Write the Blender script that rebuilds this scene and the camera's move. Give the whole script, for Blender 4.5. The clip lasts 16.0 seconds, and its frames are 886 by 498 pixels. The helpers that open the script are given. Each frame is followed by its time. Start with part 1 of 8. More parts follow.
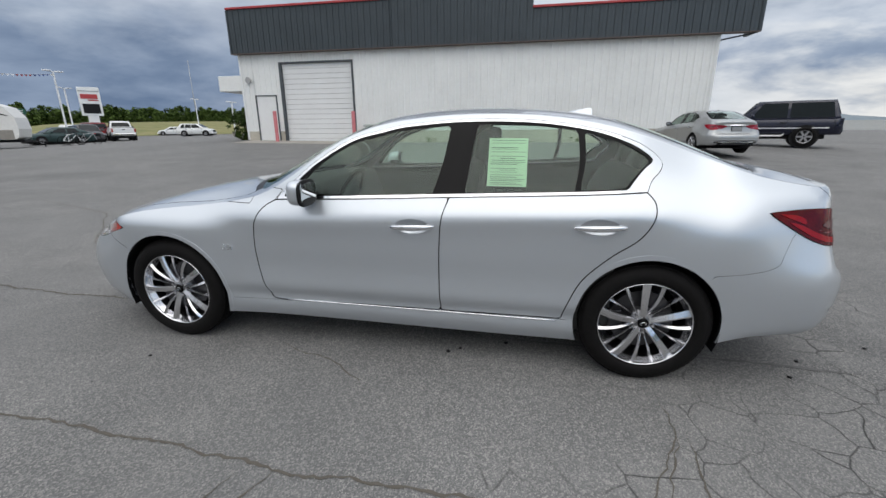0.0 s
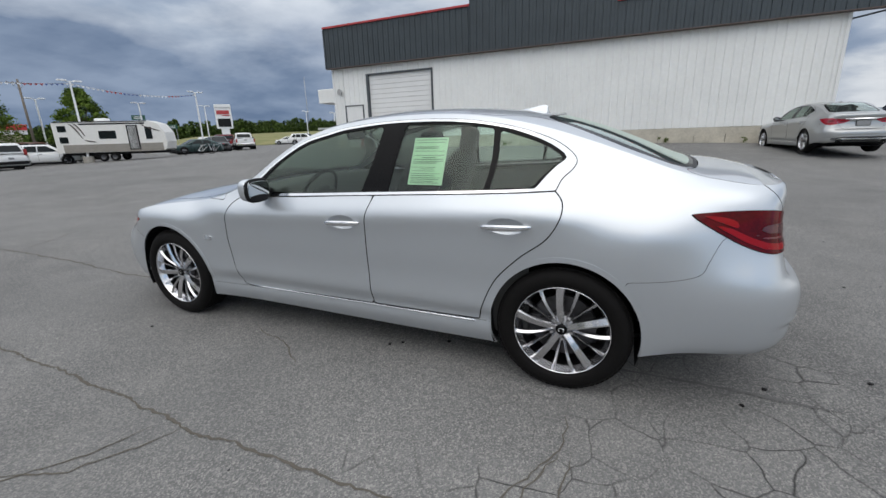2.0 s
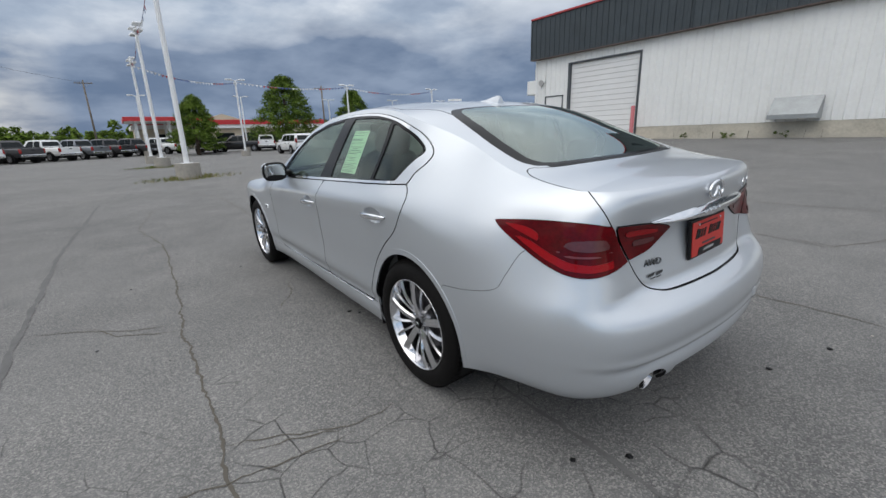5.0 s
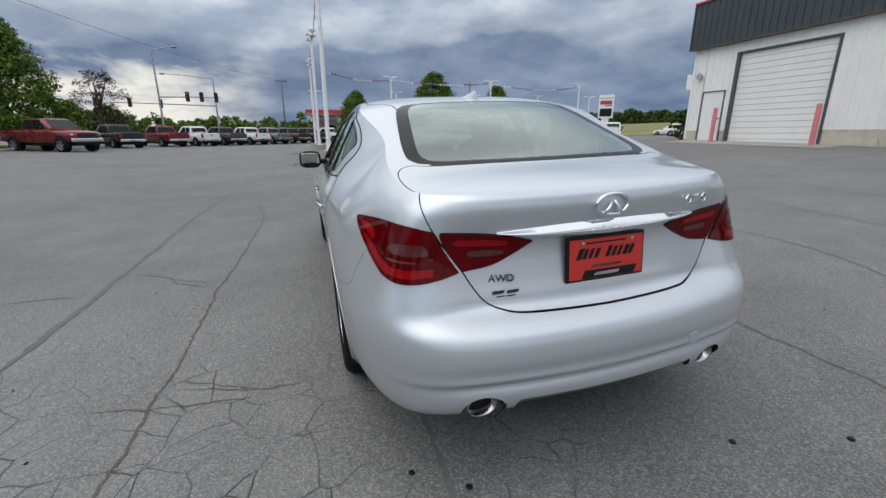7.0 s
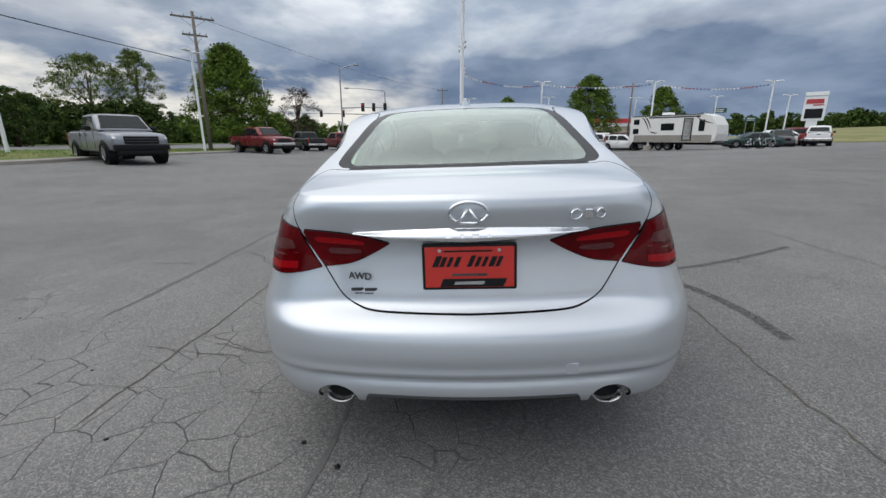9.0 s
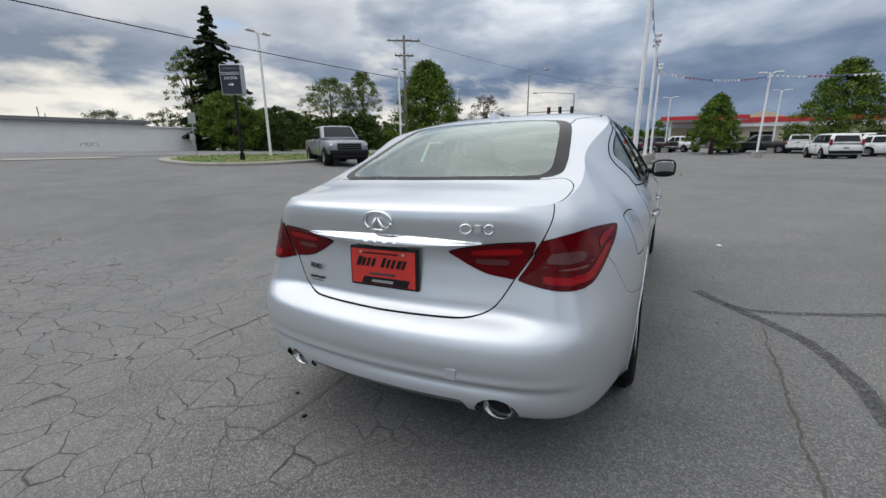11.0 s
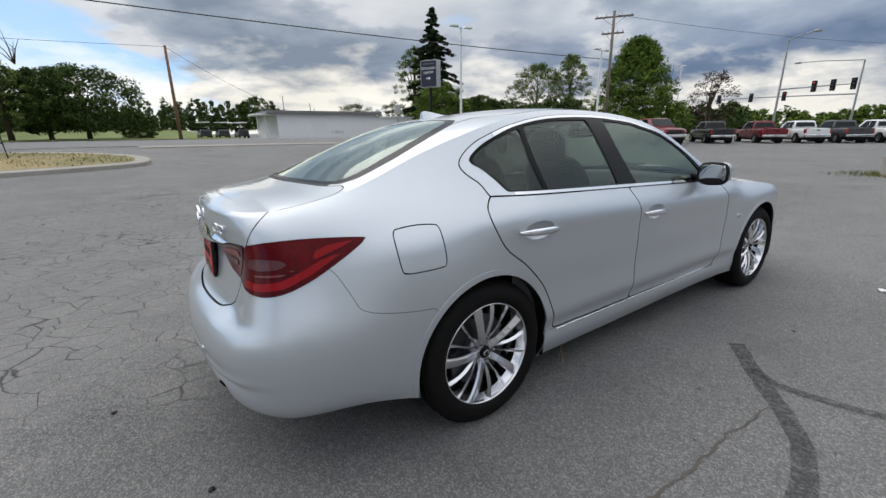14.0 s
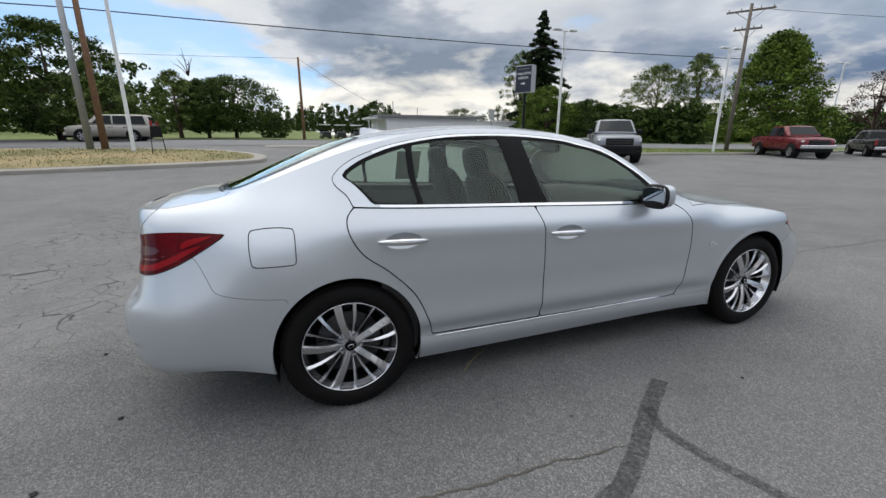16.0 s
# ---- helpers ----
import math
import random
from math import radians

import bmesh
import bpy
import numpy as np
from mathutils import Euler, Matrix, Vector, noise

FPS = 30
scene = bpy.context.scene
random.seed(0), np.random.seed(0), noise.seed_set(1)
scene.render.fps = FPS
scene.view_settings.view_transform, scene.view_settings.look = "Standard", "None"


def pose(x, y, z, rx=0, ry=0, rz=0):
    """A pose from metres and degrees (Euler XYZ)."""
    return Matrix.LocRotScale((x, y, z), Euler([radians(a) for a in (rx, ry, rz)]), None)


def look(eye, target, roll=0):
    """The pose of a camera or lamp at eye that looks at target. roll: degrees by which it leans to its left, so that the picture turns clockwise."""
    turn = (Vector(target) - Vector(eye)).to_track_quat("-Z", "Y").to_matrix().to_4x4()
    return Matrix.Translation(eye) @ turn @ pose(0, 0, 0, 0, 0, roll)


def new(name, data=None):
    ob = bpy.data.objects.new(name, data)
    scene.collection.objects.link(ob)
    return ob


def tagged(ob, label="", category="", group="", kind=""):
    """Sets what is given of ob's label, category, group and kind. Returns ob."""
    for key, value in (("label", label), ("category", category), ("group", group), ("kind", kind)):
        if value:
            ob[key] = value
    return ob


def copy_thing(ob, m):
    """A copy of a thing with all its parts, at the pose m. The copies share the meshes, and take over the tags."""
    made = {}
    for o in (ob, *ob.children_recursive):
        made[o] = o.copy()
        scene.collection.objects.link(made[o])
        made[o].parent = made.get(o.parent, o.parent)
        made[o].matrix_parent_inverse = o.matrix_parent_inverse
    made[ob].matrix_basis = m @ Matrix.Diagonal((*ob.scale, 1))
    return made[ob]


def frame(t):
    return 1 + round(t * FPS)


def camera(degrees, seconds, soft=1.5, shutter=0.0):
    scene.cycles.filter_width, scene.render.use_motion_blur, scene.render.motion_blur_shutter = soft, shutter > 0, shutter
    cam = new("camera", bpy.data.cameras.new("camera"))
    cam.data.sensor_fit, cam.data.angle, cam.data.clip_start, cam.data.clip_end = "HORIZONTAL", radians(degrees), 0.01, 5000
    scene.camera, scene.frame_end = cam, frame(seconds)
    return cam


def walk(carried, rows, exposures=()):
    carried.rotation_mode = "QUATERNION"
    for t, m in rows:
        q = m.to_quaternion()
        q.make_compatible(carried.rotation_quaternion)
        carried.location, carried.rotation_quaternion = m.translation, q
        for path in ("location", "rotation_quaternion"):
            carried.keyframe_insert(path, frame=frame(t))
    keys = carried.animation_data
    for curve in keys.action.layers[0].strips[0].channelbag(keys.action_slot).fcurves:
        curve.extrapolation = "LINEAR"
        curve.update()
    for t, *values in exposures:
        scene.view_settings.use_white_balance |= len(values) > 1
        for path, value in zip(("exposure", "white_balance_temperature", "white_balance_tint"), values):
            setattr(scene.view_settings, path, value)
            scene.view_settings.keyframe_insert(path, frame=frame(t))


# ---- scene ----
cam = camera(93.9, 16.0)

PATH = [
    (0, (0.745, -3.045, 1.301), (0.393, -1.155, 0.750), -0.41),
    (0.5, (1.010, -3.055, 1.287), (0.566, -1.183, 0.740), -0.76),
    (1, (1.212, -3.022, 1.274), (0.666, -1.176, 0.730), -1.39),
    (1.5, (1.443, -2.932, 1.262), (0.787, -1.120, 0.728), -1.79),
    (2, (1.653, -2.854, 1.261), (0.883, -1.084, 0.738), -1.80),
    (2.5, (1.945, -2.768, 1.273), (1.057, -1.050, 0.760), -1.66),
    (3, (2.176, -2.623, 1.247), (1.164, -0.976, 0.735), -1.64),
    (3.5, (2.415, -2.437, 1.264), (1.269, -0.881, 0.750), -1.90),
    (4, (2.693, -2.266, 1.252), (1.406, -0.826, 0.731), -2.11),
    (4.5, (2.899, -2.098, 1.231), (1.474, -0.798, 0.703), -2.05),
    (7, (3.524, -0.989, 1.205), (1.691, -0.400, 0.665), -0.01),
    (7.5, (3.633, -0.730, 1.191), (1.759, -0.296, 0.645), 0.11),
    (8, (3.698, -0.502, 1.196), (1.793, -0.238, 0.646), 0.13),
    (10.5, (3.729, 0.660, 1.246), (1.912, -0.030, 0.772), -0.17),
    (11, (3.639, 0.902, 1.259), (1.926, -0.003, 0.764), -0.45),
    (11.5, (3.465, 1.112, 1.250), (1.884, 0.005, 0.724), -0.78),
    (12, (3.287, 1.291, 1.274), (1.838, 0.027, 0.723), -1.17),
    (12.5, (3.095, 1.575, 1.295), (1.759, 0.198, 0.728), -1.33),
    (13, (2.935, 1.757, 1.298), (1.692, 0.296, 0.730), -1.23),
    (13.5, (2.725, 1.920, 1.317), (1.560, 0.393, 0.758), -1.06),
    (14, (2.530, 2.119, 1.322), (1.444, 0.531, 0.775), -0.75),
    (14.5, (2.328, 2.340, 1.348), (1.335, 0.688, 0.815), -0.58),
    (15, (2.087, 2.479, 1.347), (1.200, 0.765, 0.820), -0.34),
    (15.5, (1.868, 2.600, 1.386), (1.094, 0.832, 0.860), -0.16),
    (16, (1.636, 2.783, 1.388), (0.978, 0.970, 0.859), 0.21),
]
walk(cam, [(t, look(eye, target, roll)) for t, eye, target, roll in PATH], [(0, 0.82), (10, 0.78), (16, 0.88)])

# ---------------------------------------------------------------- light
UP = Vector((-0.006, 0.033, 1.0))                     # true up, in the frame of the sloping lot
TILT = UP.rotation_difference(Vector((0, 0, 1))).to_matrix().to_4x4()

SUN_EL, SUN_AZ = 56.0, 285.0                          # degrees; azimuth from +x, anticlockwise
sun_way = Vector((math.cos(radians(SUN_EL)) * math.cos(radians(SUN_AZ)),
                  math.cos(radians(SUN_EL)) * math.sin(radians(SUN_AZ)), math.sin(radians(SUN_EL))))
sun = new("sun", bpy.data.lights.new("sun", "SUN"))
sun.data.energy, sun.data.angle, sun.data.color = 0.60, radians(70), (1.0, 0.95, 0.88)
sun.matrix_world = look(sun_way * 50, (0, 0, 0))


def node(nt, kind, x=None, **sets):
    n = nt.nodes.new("ShaderNode" + kind)
    for k, v in sets.items():
        if k in ("operation", "blend_type", "data_type", "noise_dimensions", "feature", "distance", "sky_type", "voronoi_dimensions", "interpolation_type", "distribution"):
            if k == "operation":
                n.operation = v
            elif k == "blend_type":
                n.blend_type = v
            elif k == "data_type":
                n.data_type = v
            elif k == "noise_dimensions":
                n.noise_dimensions = v
            elif k == "feature":
                n.feature = v
            elif k == "voronoi_dimensions":
                n.voronoi_dimensions = v
            elif k == "interpolation_type":
                n.interpolation_type = v
        else:
            n.inputs[k.replace("_", " ")].default_value = v
    return n


def maths(nt, op, a, b=None, c=None, clamp=False):
    n = nt.nodes.new("ShaderNodeMath")
    n.operation, n.use_clamp = op, clamp
    for i, v in enumerate((a, b, c)):
        if v is None:
            continue
        if isinstance(v, (int, float)):
            n.inputs[i].default_value = v
        else:
            nt.links.new(v, n.inputs[i])
    return n.outputs[0]


def ramp(nt, fac, stops):
    n = nt.nodes.new("ShaderNodeValToRGB")
    els = n.color_ramp.elements
    while len(els) < len(stops):
        els.new(0.5)
    for e, (p, c) in zip(els, stops):
        e.position = p
        e.color = (*c, 1) if len(c) == 3 else c
    nt.links.new(fac, n.inputs[0])
    return n.outputs[0]


def mixc(nt, fac, a, b, blend="MIX"):
    n = nt.nodes.new("ShaderNodeMix")
    n.data_type, n.blend_type = "RGBA", blend
    for sock, v in ((n.inputs[0], fac), (n.inputs[6], a), (n.inputs[7], b)):
        if isinstance(v, (int, float)):
            sock.default_value = v
        elif isinstance(v, tuple):
            sock.default_value = (*v, 1) if len(v) == 3 else v
        else:
            nt.links.new(v, sock)
    return n.outputs[2]


def sky_world():
    """Broken, heavy cloud over a clear sky: slate-blue bank low in the west, bright gaps elsewhere."""
    w = bpy.data.worlds.new("world")
    w.use_nodes = True
    nt = w.node_tree
    nt.nodes.clear()
    out = nt.nodes.new("ShaderNodeOutputWorld")
    bg = nt.nodes.new("ShaderNodeBackground")
    nt.links.new(bg.outputs[0], out.inputs[0])
    sky = nt.nodes.new("ShaderNodeTexSky")
    sky.sky_type, sky.sun_disc = "NISHITA", False
    sky.sun_elevation, sky.sun_rotation = radians(SUN_EL), radians(90 - SUN_AZ)
    co = nt.nodes.new("ShaderNodeTexCoord").outputs["Generated"]
    sep = nt.nodes.new("ShaderNodeSeparateXYZ")
    nt.links.new(co, sep.inputs[0])
    dx, dy, dz = sep.outputs
    # project the view on a cloud layer
    den = maths(nt, "ADD", maths(nt, "MAXIMUM", dz, 0.0), 0.30)
    comb = nt.nodes.new("ShaderNodeCombineXYZ")
    nt.links.new(maths(nt, "DIVIDE", dx, den), comb.inputs[0])
    nt.links.new(maths(nt, "DIVIDE", dy, den), comb.inputs[1])
    nt.links.new(maths(nt, "MULTIPLY", dz, 3.0), comb.inputs[2])
    n1 = node(nt, "TexNoise", Scale=0.85, Detail=9.0, Roughness=0.50, Distortion=0.10)
    nt.links.new(comb.outputs[0], n1.inputs["Vector"])
    n2 = node(nt, "TexNoise", Scale=2.6, Detail=9.0, Roughness=0.55, Distortion=0.10)
    nt.links.new(comb.outputs[0], n2.inputs["Vector"])
    n3 = node(nt, "TexNoise", Scale=1.0, Detail=5.0, Roughness=0.5)
    nt.links.new(comb.outputs[0], n3.inputs["Vector"])
    # shade of the cloud: grey undersides, bright tops
    mixn = maths(nt, "ADD", maths(nt, "MULTIPLY", n1.outputs[0], 0.76), maths(nt, "MULTIPLY", n2.outputs[0], 0.24))
    shade = ramp(nt, mixn, [(0.38, (0.17, 0.22, 0.31)), (0.455, (0.30, 0.36, 0.45)), (0.50, (0.46, 0.51, 0.58)), (0.53, (0.62, 0.66, 0.71)), (0.61, (0.84, 0.86, 0.89))])
    sunlit = ramp(nt, mixn, [(0.41, (0.17, 0.21, 0.27)), (0.455, (0.25, 0.29, 0.35)), (0.485, (0.35, 0.38, 0.43)), (0.505, (0.50, 0.52, 0.55)), (0.60, (0.64, 0.65, 0.65))])
    shade = mixc(nt, maths(nt, "MULTIPLY_ADD", dy, -2.2, -0.55, clamp=True), shade, sunlit)
    # heavy slate bank over the west, broken along its upper edge
    west = maths(nt, "MULTIPLY_ADD", maths(nt, "SUBTRACT", maths(nt, "MULTIPLY", dy, 0.08), dx), 2.0, -0.45, clamp=True)
    edge = maths(nt, "ADD", maths(nt, "MULTIPLY", maths(nt, "SUBTRACT", n1.outputs[0], 0.5), 0.75), 0.26)
    bank = maths(nt, "MULTIPLY", maths(nt, "SUBTRACT", edge, dz), 8.0, clamp=True)
    bank = maths(nt, "MULTIPLY", bank, west)
    slate = ramp(nt, n2.outputs[0], [(0.36, (0.095, 0.140, 0.225)), (0.64, (0.175, 0.230, 0.325))])
    shade = mixc(nt, maths(nt, "MULTIPLY", bank, 0.96), shade, slate)
    north = maths(nt, "MULTIPLY_ADD", dy, 1.8, -0.75, clamp=True)
    shade = mixc(nt, maths(nt, "MULTIPLY", north, 0.55), shade, slate)
    # gaps of blue, mostly to the south
    south = maths(nt, "MULTIPLY_ADD", dy, -0.20, maths(nt, "MULTIPLY", dx, 0.13))
    gap = maths(nt, "ADD", n3.outputs[0], maths(nt, "SUBTRACT", south, maths(nt, "MULTIPLY", dz, 0.55)))
    gapm = ramp(nt, gap, [(0.595, (0, 0, 0)), (0.635, (1, 1, 1))])
    blue = mixc(nt, 0.04, (0.13, 0.29, 0.52), sky.outputs[0])
    gapm = maths(nt, "MULTIPLY", gapm, maths(nt, "SUBTRACT", 1.0, bank))
    shade = mixc(nt, maths(nt, "MULTIPLY", gapm, 0.85), shade, blue)
    # light under the cloud base and white heaps low in the south and east
    low = maths(nt, "ADD", maths(nt, "SUBTRACT", 1.55, maths(nt, "MULTIPLY", dz, 10.5)), maths(nt, "MULTIPLY", maths(nt, "SUBTRACT", n2.outputs[0], 0.5), 4.0), clamp=True)
    open_side = maths(nt, "MAXIMUM", maths(nt, "MULTIPLY_ADD", dy, -5.5, -0.25, clamp=True), maths(nt, "MULTIPLY_ADD", dx, 1.5, -0.25, clamp=True), clamp=True)
    glow = maths(nt, "MULTIPLY", low, open_side)
    col = mixc(nt, maths(nt, "MULTIPLY", glow, 0.68), shade, (0.90, 0.85, 0.74))
    # overhead, out of view, the sky goes over to a pale fill tone
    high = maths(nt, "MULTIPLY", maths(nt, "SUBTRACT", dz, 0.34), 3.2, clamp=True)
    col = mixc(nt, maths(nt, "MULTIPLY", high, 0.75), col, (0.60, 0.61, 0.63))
    # sky out of view overhead brightened further, to light the lot and car
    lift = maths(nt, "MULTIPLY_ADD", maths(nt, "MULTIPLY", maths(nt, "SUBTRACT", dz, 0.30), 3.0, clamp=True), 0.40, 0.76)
    nt.links.new(col, bg.inputs[0])
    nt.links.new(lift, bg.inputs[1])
    scene.world = w


sky_world()

# ---------------------------------------------------------------- materials
MATS = {}


def material(name, colour, rough=0.6, metal=0.0, vary=0.12, scale=6.0, bump=0.0, bump_scale=80.0, coat=0.0, spec=0.5, emit=0.0, obj_random=0.0):
    """A painted, plastic, metal or stone surface: base colour with variation at two scales, and a fine relief."""
    if name in MATS:
        return MATS[name]
    m = bpy.data.materials.new(name)
    m.use_nodes = True
    nt = m.node_tree
    b = nt.nodes["Principled BSDF"]
    b.inputs["Metallic"].default_value = metal
    b.inputs["Specular IOR Level"].default_value = spec
    b.inputs["Coat Weight"].default_value = coat
    b.inputs["Coat Roughness"].default_value = 0.04
    co = nt.nodes.new("ShaderNodeTexCoord").outputs["Object"]
    n1 = node(nt, "TexNoise", Scale=scale, Detail=6.0, Roughness=0.6)
    n2 = node(nt, "TexNoise", Scale=scale * 9, Detail=4.0, Roughness=0.6)
    nt.links.new(co, n1.inputs["Vector"])
    nt.links.new(co, n2.inputs["Vector"])
    v = maths(nt, "ADD", maths(nt, "MULTIPLY", n1.outputs[0], 0.65), maths(nt, "MULTIPLY", n2.outputs[0], 0.35))
    if obj_random:
        r = nt.nodes.new("ShaderNodeObjectInfo").outputs["Random"]
        v = maths(nt, "ADD", v, maths(nt, "MULTIPLY", maths(nt, "SUBTRACT", r, 0.5), obj_random))
    lo = tuple(max(0.0, c * (1 - vary * 1.6)) for c in colour)
    hi = tuple(min(1.0, c * (1 + vary)) for c in colour)
    c = ramp(nt, v, [(0.3, lo), (0.7, hi)])
    nt.links.new(c, b.inputs["Base Color"])
    rr = maths(nt, "MULTIPLY_ADD", n1.outputs[0], 0.16 * rough + 0.02, rough - 0.08 * rough, clamp=True)
    nt.links.new(rr, b.inputs["Roughness"])
    if bump:
        bn = node(nt, "Bump", Strength=bump, Distance=0.01)
        n3 = node(nt, "TexNoise", Scale=bump_scale, Detail=3.0)
        nt.links.new(co, n3.inputs["Vector"])
        nt.links.new(n3.outputs[0], bn.inputs["Height"])
        nt.links.new(bn.outputs[0], b.inputs["Normal"])
    if emit:
        nt.links.new(c, b.inputs["Emission Color"])
        b.inputs["Emission Strength"].default_value = emit
    MATS[name] = m
    return m


def glass(name, tint, gloss=1.0):
    """Thin tinted pane: lets light through, with a Fresnel gloss."""
    if name in MATS:
        return MATS[name]
    m = bpy.data.materials.new(name)
    m.use_nodes = True
    nt = m.node_tree
    nt.nodes.clear()
    out = nt.nodes.new("ShaderNodeOutputMaterial")
    tr = nt.nodes.new("ShaderNodeBsdfTransparent")
    tr.inputs[0].default_value = (*tint, 1)
    gl = nt.nodes.new("ShaderNodeBsdfGlossy")
    gl.inputs["Roughness"].default_value = 0.01
    gl.inputs[0].default_value = (0.90, 1.0, 0.94, 1)
    fr = nt.nodes.new("ShaderNodeFresnel")
    fr.inputs[0].default_value = 1.6
    mx = nt.nodes.new("ShaderNodeMixShader")
    nt.links.new(maths(nt, "MULTIPLY", fr.outputs[0], gloss * 0.85, clamp=True), mx.inputs[0])
    nt.links.new(tr.outputs[0], mx.inputs[1])
    nt.links.new(gl.outputs[0], mx.inputs[2])
    nt.links.new(mx.outputs[0], out.inputs[0])
    MATS[name] = m
    return m


def car_paint(name, colour, metal=0.7, rough=0.32, flake=0.02):
    if name in MATS:
        return MATS[name]
    m = bpy.data.materials.new(name)
    m.use_nodes = True
    nt = m.node_tree
    b = nt.nodes["Principled BSDF"]
    co = nt.nodes.new("ShaderNodeTexCoord").outputs["Object"]
    fl = nt.nodes.new("ShaderNodeTexVoronoi")
    fl.inputs["Scale"].default_value = 900.0
    nt.links.new(co, fl.inputs["Vector"])
    dust = node(nt, "TexNoise", Scale=2.5, Detail=7.0, Roughness=0.65)
    nt.links.new(co, dust.inputs["Vector"])
    base = mixc(nt, maths(nt, "MULTIPLY", fl.outputs["Color"], 0.10), colour, tuple(min(1, c * 1.25) for c in colour))
    base = mixc(nt, maths(nt, "MULTIPLY", dust.outputs[0], 0.10 if flake else 0.02), base, (0.42, 0.40, 0.37))
    nt.links.new(base, b.inputs["Base Color"])
    b.inputs["Metallic"].default_value = metal
    nt.links.new(maths(nt, "MULTIPLY_ADD", dust.outputs[0], 0.10, rough - 0.05), b.inputs["Roughness"])
    b.inputs["Coat Weight"].default_value = 0.9 if flake else 0.3
    b.inputs["Coat Roughness"].default_value = 0.03
    if flake:
        bn = node(nt, "Bump", Strength=flake, Distance=0.002)
        nt.links.new(fl.outputs["Distance"], bn.inputs["Height"])
        nt.links.new(bn.outputs[0], b.inputs["Normal"])
    MATS[name] = m
    return m


def asphalt():
    m = bpy.data.materials.new("asphalt")
    m.use_nodes = True
    nt = m.node_tree
    b = nt.nodes["Principled BSDF"]
    co = nt.nodes.new("ShaderNodeTexCoord").outputs["Object"]

    def noise_at(scale, detail=5.0, rough=0.6, dist=0.0):
        n = node(nt, "TexNoise", Scale=scale, Detail=detail, Roughness=rough, Distortion=dist)
        nt.links.new(co, n.inputs["Vector"])
        return n.outputs[0]

    big, mid, grain = noise_at(0.22, 6.0, 0.6, 0.4), noise_at(1.6, 6.0, 0.62), noise_at(55.0, 4.0, 0.7)
    st = nt.nodes.new("ShaderNodeTexVoronoi")
    st.inputs["Scale"].default_value = 165.0
    nt.links.new(co, st.inputs["Vector"])
    v = maths(nt, "ADD", maths(nt, "MULTIPLY", big, 0.5), maths(nt, "MULTIPLY", mid, 0.5))
    c = ramp(nt, v, [(0.30, (0.132, 0.132, 0.132)), (0.5, (0.190, 0.189, 0.186)), (0.68, (0.250, 0.246, 0.239))])
    speck = ramp(nt, st.outputs["Color"], [(0.26, (0.46, 0.46, 0.47)), (0.60, (0.92, 0.92, 0.92)), (0.86, (1.80, 1.75, 1.66))])
    rough_zone = maths(nt, "MULTIPLY_ADD", noise_at(0.5, 3.0), 1.6, -0.35, clamp=True)
    pale = noise_at(0.33, 5.0, 0.6, 0.6)
    c = mixc(nt, maths(nt, "MULTIPLY_ADD", pale, 2.4, -1.0, clamp=True), c, (0.236, 0.235, 0.232))
    c = mixc(nt, maths(nt, "MULTIPLY_ADD", rough_zone, 0.60, 0.40), c, speck, "MULTIPLY")
    c = mixc(nt, maths(nt, "MULTIPLY", grain, 0.35), c, (0.06, 0.06, 0.06))
    # alligator cracking in the worn part of the lot
    warp = node(nt, "TexNoise", Scale=1.3, Detail=4.0)
    nt.links.new(co, warp.inputs["Vector"])
    wv = mixc(nt, 0.24, co, warp.outputs["Color"])
    cr = nt.nodes.new("ShaderNodeTexVoronoi")
    cr.feature = "DISTANCE_TO_EDGE"
    cr.inputs["Scale"].default_value = 5.8
    nt.links.new(wv, cr.inputs["Vector"])
    line = maths(nt, "SUBTRACT", 1.0, maths(nt, "MULTIPLY", cr.outputs["Distance"], maths(nt, "MULTIPLY_ADD", noise_at(0.9, 3.0), 165.0, -38.0)), clamp=True)
    sep = nt.nodes.new("ShaderNodeSeparateXYZ")
    nt.links.new(co, sep.inputs[0])
    ddx = maths(nt, "DIVIDE", maths(nt, "SUBTRACT", sep.outputs[0], 3.1), 2.3)
    ddy = maths(nt, "DIVIDE", maths(nt, "ADD", sep.outputs[1], 5.4), 4.6)
    rad = maths(nt, "SQRT", maths(nt, "ADD", maths(nt, "MULTIPLY", ddx, ddx), maths(nt, "MULTIPLY", ddy, ddy)))
    worn = maths(nt, "SUBTRACT", maths(nt, "ADD", 1.25, maths(nt, "MULTIPLY", maths(nt, "SUBTRACT", mid, 0.5), 2.4)), rad, clamp=True)
    worn = maths(nt, "MULTIPLY", worn, 2.5, clamp=True)
    crack = maths(nt, "MULTIPLY", line, worn)
    c = mixc(nt, maths(nt, "MULTIPLY", worn, 0.20), c, (0.235, 0.232, 0.225))
    c = mixc(nt, maths(nt, "MULTIPLY", crack, 0.92), c, (0.014, 0.014, 0.014))
    nt.links.new(c, b.inputs["Base Color"])
    b.inputs["Roughness"].default_value = 0.82
    b.inputs["Specular IOR Level"].default_value = 0.35
    bn = node(nt, "Bump", Strength=0.55, Distance=0.006)
    hgt = maths(nt, "SUBTRACT", maths(nt, "MULTIPLY", st.outputs["Distance"], 0.8), maths(nt, "MULTIPLY", crack, 1.5))
    nt.links.new(hgt, bn.inputs["Height"])
    nt.links.new(bn.outputs[0], b.inputs["Normal"])
    return m


